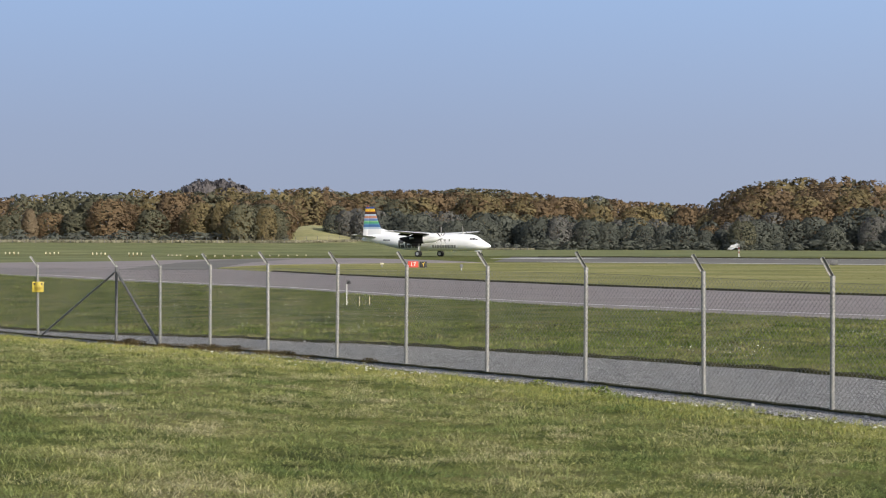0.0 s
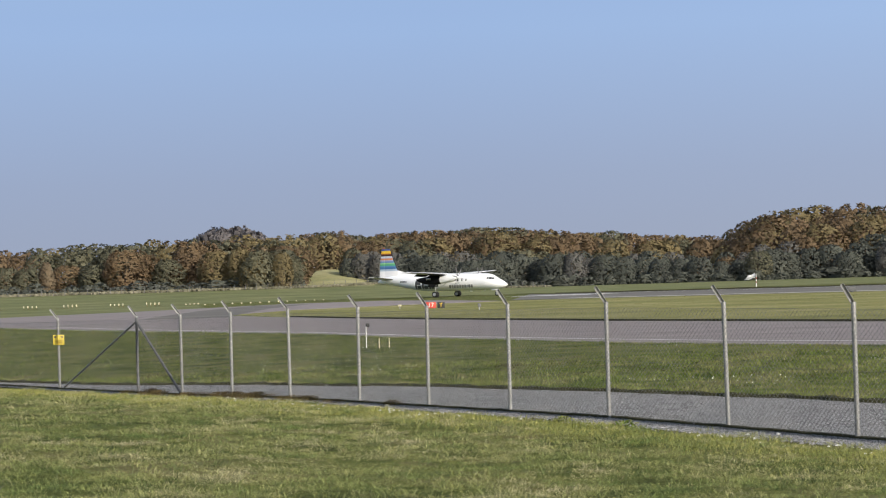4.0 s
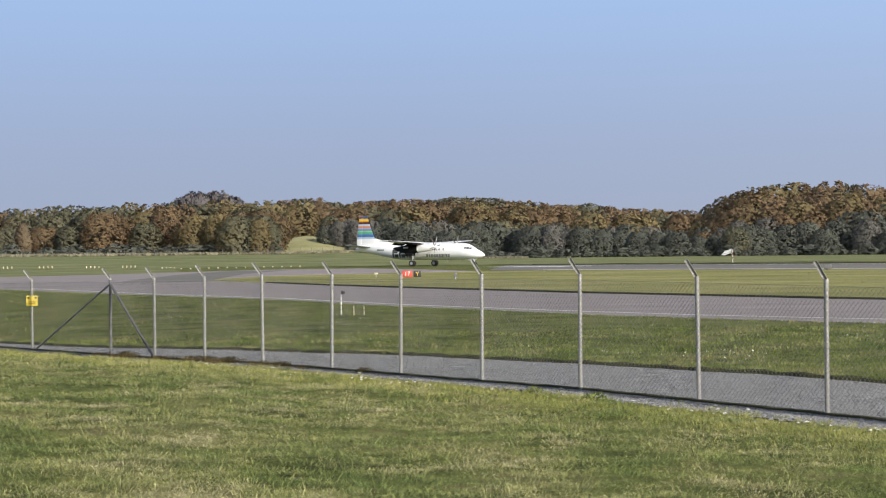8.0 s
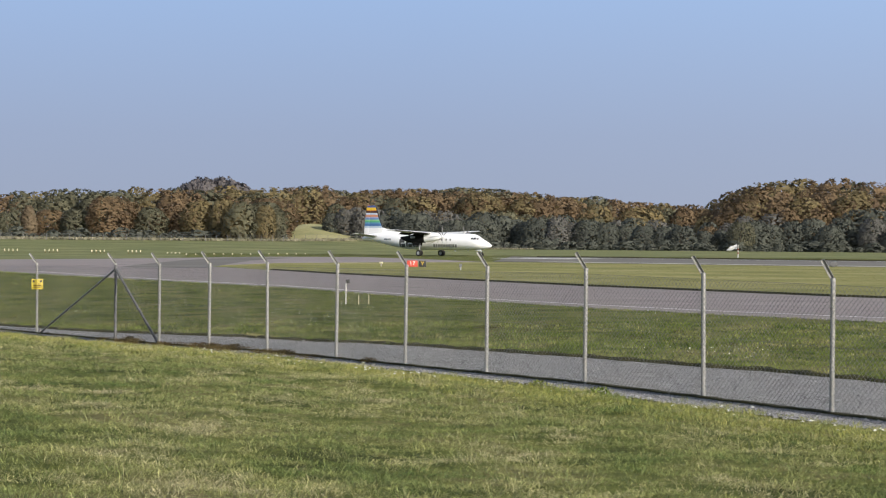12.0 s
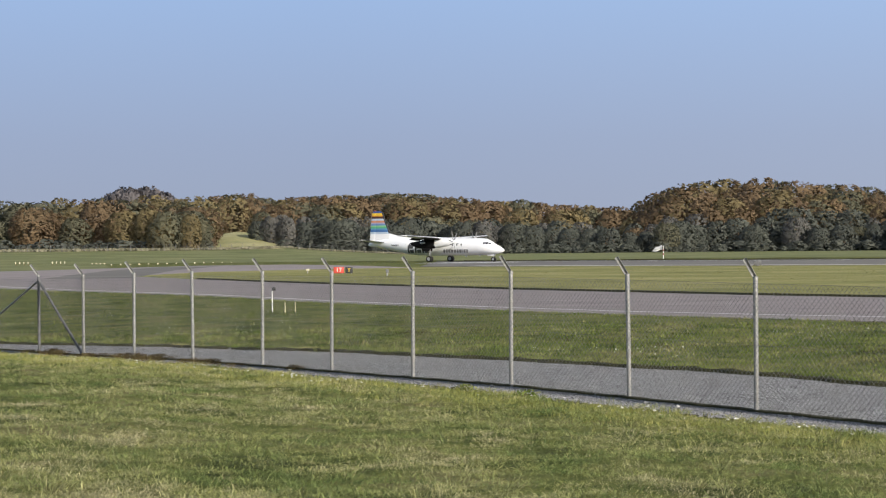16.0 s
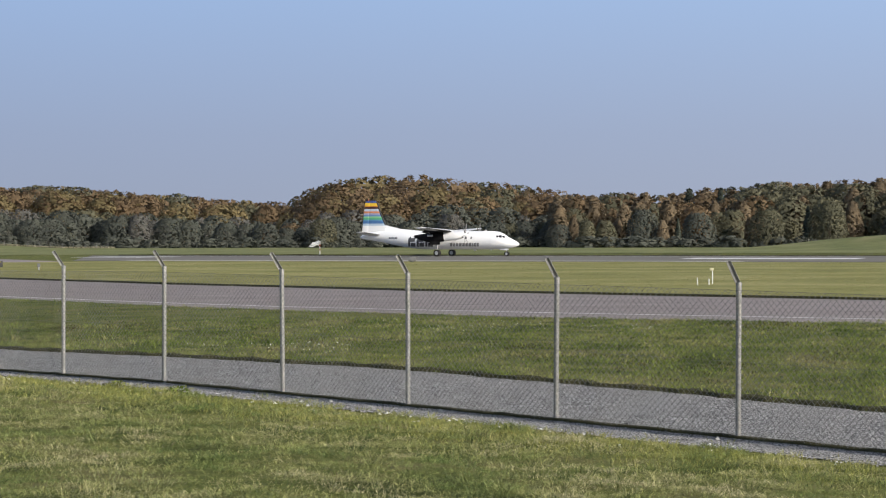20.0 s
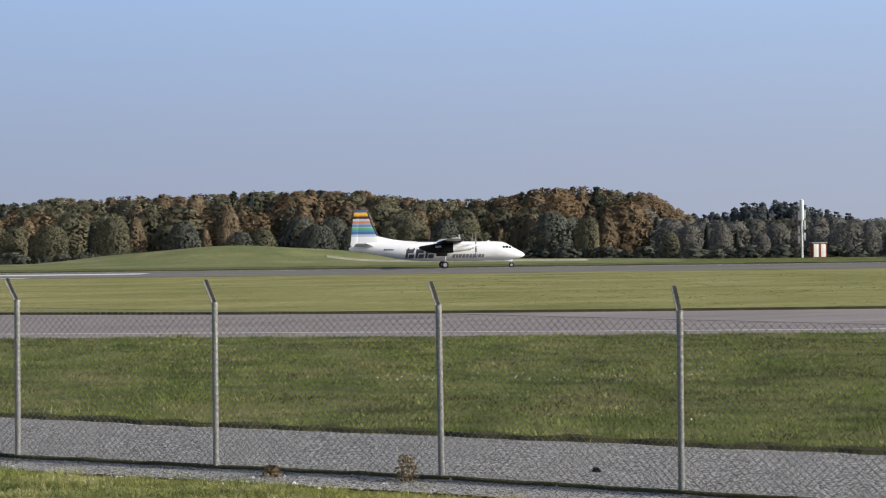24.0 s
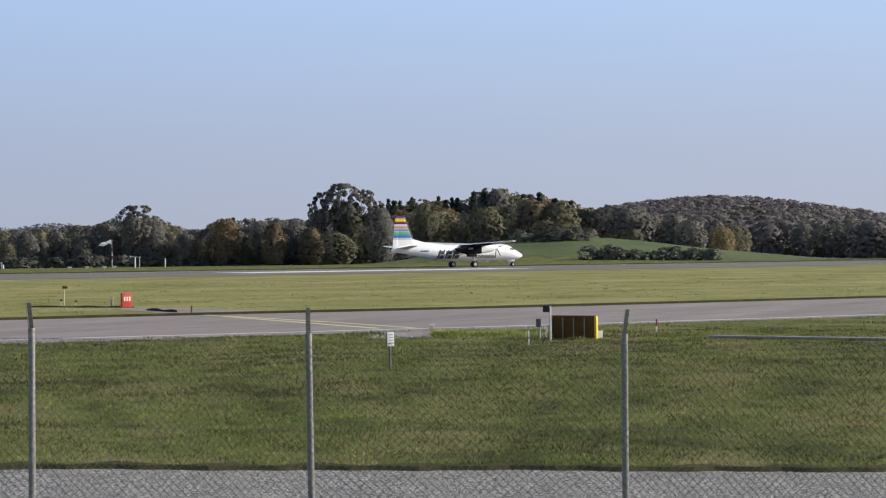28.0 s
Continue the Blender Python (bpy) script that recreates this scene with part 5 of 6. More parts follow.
    # single landmark trees
    for az, d, e, k, wd in ((51.9, 535, 1.46, "umbrella", 1.0), (51.7, 538, 1.18, "dark", 0.7), (52.3, 540, 1.05, "dark", 0.8), (57.9, 530, 2.05, "umbrella", 0.85), (57.4, 532, 1.80, "umbrella", 0.7), (58.5, 533, 1.86, "umbrella", 0.75), (57.95, 536, 1.45, "airy", 0.9), (57.3, 528, 1.22, "dark", 0.9), (58.2, 527, 1.15, "green", 1.0), (59.0, 529, 1.3, "dark", 1.0), (57.0, 520, 0.75, "birch", 1.6), (57.55, 521, 0.62, "green", 1.6), (55.9, 522, 0.9, "birch", 1.3), (62.1, 541, 1.3, "green", 1.1), (63.6, 545, 1.45, "birch", 1.5), (64.3, 545, 1.4, "green", 1.1), (60.4, 540, 1.2, "green", 1.1), (58.9, 600, 1.50, "spruce", 0.8), (59.3, 602, 1.56, "spruce", 0.8), (59.65, 600, 1.50, "spruce", 0.8), (60.0, 603, 1.6, "spruce", 0.8), (60.4, 600, 1.52, "spruce", 0.8), (60.8, 602, 1.62, "spruce", 0.8), (61.2, 600, 1.58, "spruce", 0.8), (69.2, 545, 0.62, "gold", 1.0), (62.5, 590, 1.85, "dark", 1.0), (54.4, 530, 1.05, "oak", 0.8), (-5.9, 548, 1.05, "gold", 0.9), (-5.0, 548, 1.0, "gold", 0.9), (-4.6, 550, 0.7, "green", 0.8)):
        p = polar(az, d)
        w.single(k, p, 2.59 + d * math.tan(radians(e)) - ground_z(p), wd)
    # far clump, conifer hill and distant ridges, their haze put into the leaf colours
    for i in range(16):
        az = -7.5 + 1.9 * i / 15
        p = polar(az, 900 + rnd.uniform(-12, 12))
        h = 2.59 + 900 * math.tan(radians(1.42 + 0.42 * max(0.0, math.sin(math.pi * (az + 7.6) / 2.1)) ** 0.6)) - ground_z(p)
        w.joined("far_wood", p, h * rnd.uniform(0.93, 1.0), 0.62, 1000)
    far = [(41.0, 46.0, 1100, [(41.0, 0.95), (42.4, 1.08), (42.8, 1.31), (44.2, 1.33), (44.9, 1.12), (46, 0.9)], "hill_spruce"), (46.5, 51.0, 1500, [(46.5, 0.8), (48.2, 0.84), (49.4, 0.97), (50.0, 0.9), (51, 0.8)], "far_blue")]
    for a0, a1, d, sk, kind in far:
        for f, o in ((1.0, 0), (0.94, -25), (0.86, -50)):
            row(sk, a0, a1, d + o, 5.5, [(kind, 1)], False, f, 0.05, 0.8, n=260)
    d = 1290
    while d < 1520:
        az = 62.5
        while az < 92:
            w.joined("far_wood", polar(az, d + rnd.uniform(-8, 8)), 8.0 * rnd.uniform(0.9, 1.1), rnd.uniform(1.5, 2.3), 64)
            az += math.degrees(9.5 / d) * rnd.uniform(0.8, 1.2)
        d += 15
    w.finish()
    return w.count


TREES = plant()


# ---- grass ----
def blades(name, xy, length, width, mat, label, lean=0.5, seed=3, way=None, lift=0.0):
    """Bent grass blades; way: the direction in which each one falls; lift: how high over the soil each one sets out."""
    rng = np.random.default_rng(seed)
    n = len(xy)
    z = height(xy[:, 0], xy[:, 1]) + lift
    a = rng.uniform(0, 2 * np.pi, n) if way is None else way
    L = length * rng.uniform(0.5, 1.3, n)
    W = width * rng.uniform(0.7, 1.3, n)
    dx, dy = np.cos(a), np.sin(a)
    ln = np.clip(rng.uniform(0.3, 1.15, n) * lean, 0, 1.35)
    b = np.stack([xy[:, 0], xy[:, 1], z - 0.01], 1)
    t = a + rng.uniform(-1.2, 1.2, n)
    side = np.stack([-np.sin(t), np.cos(t), 0.25 * np.sin(3 * t)], 1) * W[:, None] / 2
    mid = b + np.stack([dx * np.sin(ln * 0.7) * 0.55 * L, dy * np.sin(ln * 0.7) * 0.55 * L, np.cos(ln * 0.7) * 0.55 * L], 1)
    tip = mid + np.stack([dx * np.sin(ln * 1.25) * 0.5 * L, dy * np.sin(ln * 1.25) * 0.5 * L, np.cos(ln * 1.25) * 0.5 * L], 1)
    V = np.stack([b, mid + side, tip, mid - side], 1).reshape(-1, 3)
    F = np.arange(n * 4).reshape(n, 4)
    return tagged(new(name, raw_mesh(name, V, F, mat)), label, "grass", kind="stuff")


def tufts(xy, per, radius, seed):
    """Blade feet gathered in tufts round the given places, with the way each one falls."""
    rng = np.random.default_rng(seed)
    n = len(xy) * per
    c = np.repeat(xy, per, 0)
    size = np.repeat(rng.uniform(0.5, 1.6, len(xy)), per)
    bent = np.repeat(rng.uniform(0, 2 * np.pi, len(xy)), per)
    a = rng.uniform(0, 2 * np.pi, n)
    r = np.sqrt(rng.uniform(0, 1, n)) * radius * size
    feet = c + np.stack([r * np.cos(a), r * np.sin(a)], 1)
    way = np.arctan2(np.sin(a) + 0.9 * np.sin(bent), np.cos(a) + 0.9 * np.cos(bent))
    return feet, way, size


def scatter(n, az0, az1, r0, r1, power, seed):
    rng = np.random.default_rng(seed)
    az = np.radians(rng.uniform(az0, az1, n))
    t = rng.uniform(0, 1, n)
    e = 2 - power
    r = (r0 ** e + t * (r1 ** e - r0 ** e)) ** (1 / e) if abs(e) > 1e-6 else r0 * (r1 / r0) ** t
    xy = np.stack([r * np.sin(az), r * np.cos(az)], 1)
    return xy, xy @ np.array(FU), xy @ np.array(FN), r


def inside(xy, poly):
    x, y = xy[:, 0], xy[:, 1]
    res = np.zeros(len(x), bool)
    for (x0, y0), (x1, y1) in zip(poly, poly[1:] + poly[:1]):
        hit = ((y0 > y) != (y1 > y)) & (x < (x1 - x0) * (y - y0) / (y1 - y0 + 1e-12) + x0)
        res ^= hit
    return res


def patchy(xy, s, seed):
    return np.array([noise.noise((x * s + seed, y * s, 0.0)) for x, y in xy])


def build_grass():
    xy, u, v, r = scatter(62000, -16, 30, 8.0, 56, 1.3, 21)
    edge = 19.25 + 0.25 * np.sin(u * 1.7) - np.interp(u, [-42, -20, 0], [0.0, 0.45, 0.6])
    xy = xy[v < edge]
    pn = patchy(xy, 0.55, 3.0)
    # matted cushions, a hand high and half a metre wide
    lump = 0.12 * np.clip(patchy(xy, 1.3, 17.0) + 0.25, 0, 1.2) + 0.075 * np.clip(patchy(xy, 3.3, 5.0) + 0.15, 0, 1)
    feet, way, size = tufts(xy, 12, 0.085, 22)
    r = np.hypot(feet[:, 0], feet[:, 1])
    rng = np.random.default_rng(23)
    tall = np.repeat(0.066 + 0.045 * np.clip(pn, -0.6, 0.8), 12) * (0.6 + 0.4 * size)
    blades("bank_grass", feet, tall, 0.0028 + 0.00021 * r, M["bank_blade"], "uneven tufted green and straw-coloured bank grass", 2.0, 5, way, np.repeat(lump, 12) * rng.uniform(0.5, 1.0, len(feet)))
    # fringe along the road
    rng = np.random.default_rng(8)
    n = 26000
    uu = rng.uniform(-62, 12, n)
    vv = np.interp(uu, *ROAD_FAR) + 0.05 * np.sin(uu * 0.9) + 0.05 * np.sin(uu * 2.3 + 1) + 0.06 + np.abs(rng.normal(0, 0.20, n))
    blades("verge_grass", np.stack([uu * FU.x + vv * FN.x, uu * FU.y + vv * FN.y], 1), 0.14, 0.014, M["field_blade"], "dark grass fringe beside the gravel road", 0.9, 9)
    # low turf ridge, its dark colour standing in for shade below the fringe
    bm = bmesh.new()
    rows = []
    for u in np.arange(-62, 12, 0.3):
        f = float(np.interp(u, *ROAD_FAR)) + 0.05 * math.sin(u * 0.9) + 0.05 * math.sin(u * 2.3 + 1) + 0.05 * math.sin(u * 7.1)
        rows.append([bm.verts.new((*fence_xy(u, f + o), ground_z(fence_xy(u, f + o)) + z)) for o, z in ((-0.10, 0.0), (-0.02, 0.075), (0.14, 0.085 + 0.02 * math.sin(u * 5)), (0.40, 0.02))])
    for a, b in zip(rows, rows[1:]):
        for k in range(3):
            bm.faces.new((a[k], a[k + 1], b[k + 1], b[k]))
    bmesh.ops.recalc_face_normals(bm, faces=bm.faces)
    tagged(new("verge", mesh_of(bm, M["soil"], "verge", False)), "raised turf edge beside the gravel road, grass shade in its dark colour", "verge", kind="structure")
    # longer yellow-green band at the top of the bank's foot
    n = 52000
    uu = rng.uniform(-54, 6, n)
    vv = 19.1 - np.interp(uu, [-42, -20, 0], [0.0, 0.45, 0.6]) - np.abs(rng.normal(0, 1.25, n)) + 0.2 * np.sin(uu * 1.7)
    xy = np.stack([uu * FU.x + vv * FN.x, uu * FU.y + vv * FN.y], 1)
    blades("long_grass", xy, 0.11, 0.0025 + 0.00022 * np.hypot(xy[:, 0], xy[:, 1]), M["long_blade"], "longer yellow-green grass band before the gravel", 1.2, 10)
    # stray tufts on the gravel strip before the fence
    m = 240
    uu = rng.uniform(-46, 6, m)
    vv = 19.05 - np.interp(uu, [-42, -20, 0], [0.0, 0.30, 0.40]) + rng.normal(0, 0.28, m)
    c = np.stack([uu * FU.x + vv * FN.x, uu * FU.y + vv * FN.y], 1)
    feet, way, size = tufts(c, 26, 0.13, 52)
    blades("stray_tufts", feet, 0.085 * (0.5 + 0.5 * size), 0.0025 + 0.0002 * np.hypot(feet[:, 0], feet[:, 1]), M["long_blade"], "stray grass tufts on the gravel edge", 1.4, 53, way, 0.02)
    # field between road and taxiway
    paved = TAXI_NEAR + TAXI_FAR + JUNCTION

    def field(n, r0, r1, per, rad, tall, wide, seed, power):
        xy, u, v, r = scatter(n, -17, 76, r0, r1, power, seed)
        fv = np.interp(u, *ROAD_FAR)
        xy = xy[(v > fv + 0.1) & ~inside(xy, paved) & ~inside(xy, INFIELD) & ~inside(xy, APRON)]
        pn = patchy(xy, 0.3, 6.0)
        hump = np.repeat(0.13 * np.clip(patchy(xy, 0.8, 8.0) + 0.15, 0, 1) + 0.09 * np.clip(patchy(xy, 2.1, 3.0), 0, 1), per)
        feet, way, size = tufts(xy, per, rad, seed + 1)
        r = np.hypot(feet[:, 0], feet[:, 1])
        ok = ~inside(feet, paved) & ~inside(feet, APRON)
        t = np.repeat(tall * (1 + 0.7 * np.clip(pn, -0.7, 0.9)), per) * (0.6 + 0.4 * size)
        # matted brown thatch, more of it farther along the fence
        az = np.degrees(np.arctan2(xy[:, 0], xy[:, 1]))
        dead = np.interp(az, [20, 36, 50, 62], [0.03, 0.16, 0.48, 0.62]) + 0.75 * patchy(xy, 0.21, 12.0) + 0.5 * patchy(xy, 0.9, 15.0)
        rng = np.random.default_rng(seed + 3)
        brown = np.repeat(dead > rng.uniform(0, 0.9, len(xy)), per)
        up = hump * rng.uniform(0.4, 1.0, len(hump))
        for name, k, mat, label in (("field_grass", ok & ~brown, M["field_blade"], "short tufted green field grass beside the taxiway"), ("field_thatch", ok & brown, M["thatch"], "matted brown thatch patches in the field grass")):
            blades(name, feet[k], t[k] * (0.75 if mat == M["thatch"] else 1.0), (0.004 + wide * r)[k], mat, label, 1.1, seed + 2, way[k], up[k])
    field(42000, 19, 62, 9, 0.30, 0.085, 0.00034, 31, 1.3)
    field(15000, 58, 160, 6, 0.5, 0.08, 0.00044, 35, 1.2)
    # raised rough edge along the taxiway's far side
    rng = np.random.default_rng(14)
    pts = []
    for line, off in ((TAXI_FAR[1:], 1), (TAXI_NEAR[2:-2], -1)):
        for (x0, y0), (x1, y1) in zip(line, line[1:]):
            L = math.hypot(x1 - x0, y1 - y0)
            k = int(L * 40)
            t = rng.uniform(0, 1, k)
            nx, ny = (y1 - y0) / L, -(x1 - x0) / L
            if nx * FN.x + ny * FN.y < 0:
                nx, ny = -nx, -ny
            o = off * np.abs(rng.normal(0.1, 0.25, k))
            pts.append(np.stack([x0 + (x1 - x0) * t + nx * o, y0 + (y1 - y0) * t + ny * o], 1))
    blades("edge_grass", np.vstack(pts), 0.09, 0.03, M["field_blade"], "rough grass lip along the taxiway edge", 0.8, 15)
    # dry stalks standing in the infield
    xy, u, v, r = scatter(24000, -8, 78, 60, 230, 1.25, 81)
    xy = xy[inside(xy, INFIELD) & (np.degrees(np.arctan2(xy[:, 0], xy[:, 1])) < 38)]
    xy = xy[patchy(xy, 0.11, 2.0) + 0.6 * patchy(xy, 0.5, 4.0) > -0.15]
    feet, way, size = tufts(xy, 4, 0.3, 82)
    r = np.hypot(feet[:, 0], feet[:, 1])
    ok = inside(feet, INFIELD)
    blades("infield_grass", feet[ok], 0.055 * (0.5 + 0.5 * size)[ok], (0.008 + 0.0005 * r)[ok], M["infield_blade"], "dry straw-coloured stalks in the mown infield", 2.2, 83, way[ok], 0.02)
    # low green tufts scattered through the mown infield
    xy, u, v, r = scatter(12000, 34, 78, 62, 190, 1.3, 85)
    xy = xy[inside(xy, INFIELD)]
    xy = xy[patchy(xy, 0.16, 7.0) + 0.7 * patchy(xy, 0.6, 5.0) > 0.05]
    feet, way, size = tufts(xy, 5, 0.35, 86)
    r = np.hypot(feet[:, 0], feet[:, 1])
    ok = inside(feet, INFIELD)
    blades("infield_tufts", feet[ok], 0.06 * (0.5 + 0.5 * size)[ok], (0.008 + 0.0004 * r)[ok], M["field_blade"], "low green tufts in the mown infield", 1.4, 87, way[ok], 0.02)
    # rough dark verge beside the barrier
    rng = np.random.default_rng(27)
    n = 7000
    az = np.radians(rng.uniform(60.75, 64.1, n))
    rr = np.interp(np.degrees(az), [60.4, 61.5, 64.1], [60.0, 59.6, 59.8]) + np.clip(rng.normal(0, 1.1, n), -2.2, 2.2)
    blades("rough_grass", np.stack([rr * np.sin(az), rr * np.cos(az)], 1), 0.17, 0.022, M["field_blade"], "rough dark grass tuft strip beside the barrier", 0.9, 28)
    # taller tussocks on the bank
    xy, u, v, r = scatter(1300, -16, 30, 8.0, 50, 1.2, 61)
    xy = xy[v < 18.2]
    feet, way, size = tufts(xy, 34, 0.13, 62)
    blades("tussocks", feet, 0.125 * (0.5 + 0.5 * size), 0.0030 + 0.00024 * np.hypot(feet[:, 0], feet[:, 1]), M["tussock"], "taller green tussocks on the bank", 1.5, 63, way, 0.03)
    # flowers
    rng = np.random.default_rng(18)
    xy, u, v, r = scatter(12000, -16, 42, 28, 90, 1.2, 41)
    pn = patchy(xy, 0.12, 9.0)
    keep = (v > 27.5) & (v < 50) & ~inside(xy, paved) & (pn > 0.22)
    xy, r = xy[keep], r[keep]
    n = len(xy)
    p = np.stack([xy[:, 0], xy[:, 1], height(xy[:, 0], xy[:, 1]) + 0.07], 1)
    V, F = clumps(p, np.tile([0.0, -0.6, 0.8], (n, 1)), 0.009 + 0.010 * rng.uniform(0, 1, n) ** 2, rng, 0.3)
    tagged(new("daisies", raw_mesh("daisies", V, F, M["flower"])), "scattered small white daisies in the grass", "flowers", kind="stuff")
    # stones on the road and its edge
    rng = np.random.default_rng(19)
    n = 17000
    uu = rng.uniform(-46, 9, n)
    vv = np.where(rng.uniform(0, 1, n) < 0.35, rng.uniform(18.7, 20.1, n), rng.uniform(20, 24.2, n))
    p = np.stack([uu * FU.x + vv * FN.x, uu * FU.y + vv * FN.y], 1)
    s = rng.uniform(0.007, 0.020, n) * np.where(rng.uniform(0, 1, n) < 0.012, 2.4, 1)
    z = height(p[:, 0], p[:, 1]) + 0.03
    o = np.array([[1, 0, 0], [0, 1, 0], [-1, 0, 0], [0, -1, 0], [0, 0, 0.9], [0, 0, -0.7]])
    V = (np.concatenate([p, z[:, None]], 1)[:, None, :] + (o + rng.uniform(-0.25, 0.25, (n, 6, 3))) * s[:, None, None]).reshape(-1, 3)
    k = np.arange(n)[:, None] * 6
    stones = V
    F = np.concatenate([k + f for f in ([0, 1, 4], [1, 2, 4], [2, 3, 4], [3, 0, 4])], 0)
    # white pebbles and litter along the bank's foot, chippings along the taxiway
    def chips(name, p, s, mat, label):
        n = len(p)
        z = height(p[:, 0], p[:, 1]) + s * 0.5 + 0.03
        V = (np.concatenate([p, z[:, None]], 1)[:, None, :] + (o[:5] + rng.uniform(-0.3, 0.3, (n, 5, 3))) * s[:, None, None] * np.array([1, 1, 0.6])).reshape(-1, 3)
        k = np.arange(n)[:, None] * 5
        tagged(new(name, raw_mesh(name, V, np.concatenate([k + f for f in ([0, 1, 4], [1, 2, 4], [2, 3, 4], [3, 0, 4])], 0), mat)), label, "stones", kind="stuff")
    m = 130
    uu = rng.uniform(-42, -8, m)
    vv = rng.normal(18.75, 0.35, m) - np.interp(uu, [-42, -20, 0], [0.0, 0.1, 0.2])
    chips("pale_stones", np.stack([uu * FU.x + vv * FN.x, uu * FU.y + vv * FN.y], 1), rng.uniform(0.012, 0.040, m), M["flower"], "scattered white pebbles at the foot of the bank")
    q = []
    for (x0, y0), (x1, y1) in zip(TAXI_NEAR[2:-2], TAXI_NEAR[3:-1]):
        L = math.hypot(x1 - x0, y1 - y0)
        m = int(L * 16)
        t = rng.uniform(0, 1, m)
        nx, ny = (y1 - y0) / L, -(x1 - x0) / L
        if nx * FN.x + ny * FN.y < 0:
            nx, ny = -nx, -ny
        off = rng.normal(0.0, 0.28, m)
        q.append(np.stack([x0 + (x1 - x0) * t + nx * off, y0 + (y1 - y0) * t + ny * off], 1))
    az = np.radians(rng.uniform(49.9, 51.3, 160))
    q.append(np.stack([np.sin(az), np.cos(az)], 1) * rng.uniform(91.5, 95.0, (160, 1)))
    az = np.radians(rng.uniform(58.9, 60.2, 200))
    q.append(np.stack([np.sin(az), np.cos(az)], 1) * rng.uniform(57.2, 60.0, (200, 1)))
    q = np.vstack(q)
    chips("chippings", q, rng.uniform(0.012, 0.045, len(q)), M["stone"], "pale loose chippings along the taxiway edge")
    tagged(new("loose_stones", raw_mesh("loose_stones", stones, F, M["stone"])), "loose grey stones on the gravel road", "stones", kind="stuff")


build_grass()


def weed(u, v, h, w, mat, label, seed, name="weed", n=150):
    rng = np.random.default_rng(seed)
    p = fence_xy(u, v)
    ob = thing(name, at(p), label, "weed", "weeds along the fence")
    for k in range(6):
        bm = bmesh.new()
        a = rng.uniform(0, 6.28)
        tube(bm, (0, 0, -0.02), (w * 0.4 * math.cos(a), w * 0.4 * math.sin(a), h * rng.uniform(0.6, 1.0)), 0.006, 0.003, 5)
        part("stem", bm, M["weed"], ob)
    t = rng.uniform(0.1, 1, n)
    a = rng.uniform(0, 6.28, n)
    r = w * 0.5 * np.sqrt(rng.uniform(0, 1, n)) * (1.1 - 0.6 * t)
    P = np.stack([r * np.cos(a), r * np.sin(a), h * t], 1)
    V, F = clumps(P, np.stack([np.cos(a), np.sin(a), 0.5 + 0 * a], 1), (0.016 + 0.03 * h) * (150 / n) ** 0.6, rng, 0.8)
    part("leaves", raw_mesh("leaves", V, F, mat), None, ob)


for i, (u, v, h, w) in enumerate(((-43.6, 19.6, 0.28, 0.5), (-41.6, 19.7, 0.22, 0.7), (-40.0, 19.7, 0.26, 0.9), (-38.6, 19.6, 0.25, 1.1), (-37.0, 19.7, 0.2, 0.8), (-35.2, 19.7, 0.15, 0.8), (-33.0, 19.9, 0.22, 0.35), (-44.4, 19.8, 0.3, 0.3), (-45.6, 19.7, 0.2, 0.5))):
    weed(u, v, h * 0.6, w * 1.4, M["weed"], "low dark brown weeds at the fence foot", 50 + i, n=420)
rnd = random.Random(33)
for i in range(18):
    weed(rnd.uniform(-45, -35.5), 19.72 + rnd.uniform(-0.15, 0.15), rnd.uniform(0.08, 0.17), rnd.uniform(0.5, 1.1), M["weed"], "low dark brown weeds at the fence foot", 120 + i, n=260)
weed(-23.9, 18.6, 0.16, 0.55, M["field_blade"], "low green weed on the gravel edge", 70)
weed(-25.9, 18.9, 0.12, 0.5, M["field_blade"], "low green weed on the gravel edge", 71)
weed(-8.76, 19.6, 0.33, 0.32, M["dock"], "upright rusty-brown dock plant by the fence", 72, "dock_plant", 420)
weed(-10.4, 19.5, 0.15, 0.28, M["dock"], "small dry weed by the fence", 73)
weed(-7.1, 21.3, 0.06, 0.06, M["black"], "small dark tuft on the gravel road", 74, n=30)


# ---- airfield furniture ----
def facing(p):
    """Turn that points a thing's front (-y) at the road's bank."""
    return -math.degrees(math.atan2(p[0], p[1]))


def stake(name, p, h, r, mat, label, category, bands=0, head=None, group=""):
    ob = thing(name, at(p, facing(p)), label, category, group)
    bm = bmesh.new()
    tube(bm, (0, 0, -0.05), (0, 0, h), r, r, 10)
    part("shaft", bm, mat, ob)
    for k in range(bands):
        bm = bmesh.new()
        z = h * (k + 0.5) / max(1, bands)
        tube(bm, (0, 0, z), (0, 0, z + h * 0.5 / bands), r * 1.08, r * 1.08, 10)
        part("band", bm, M["red_hut"] if "red" in label or "orange" in label else M["black"], ob, "painted band")
    if head:
        bm = bmesh.new()
        box(bm, head[0], head[1], bevel=0.02)
        part("head", bm, M[head[2]], ob, head[3])
    return ob


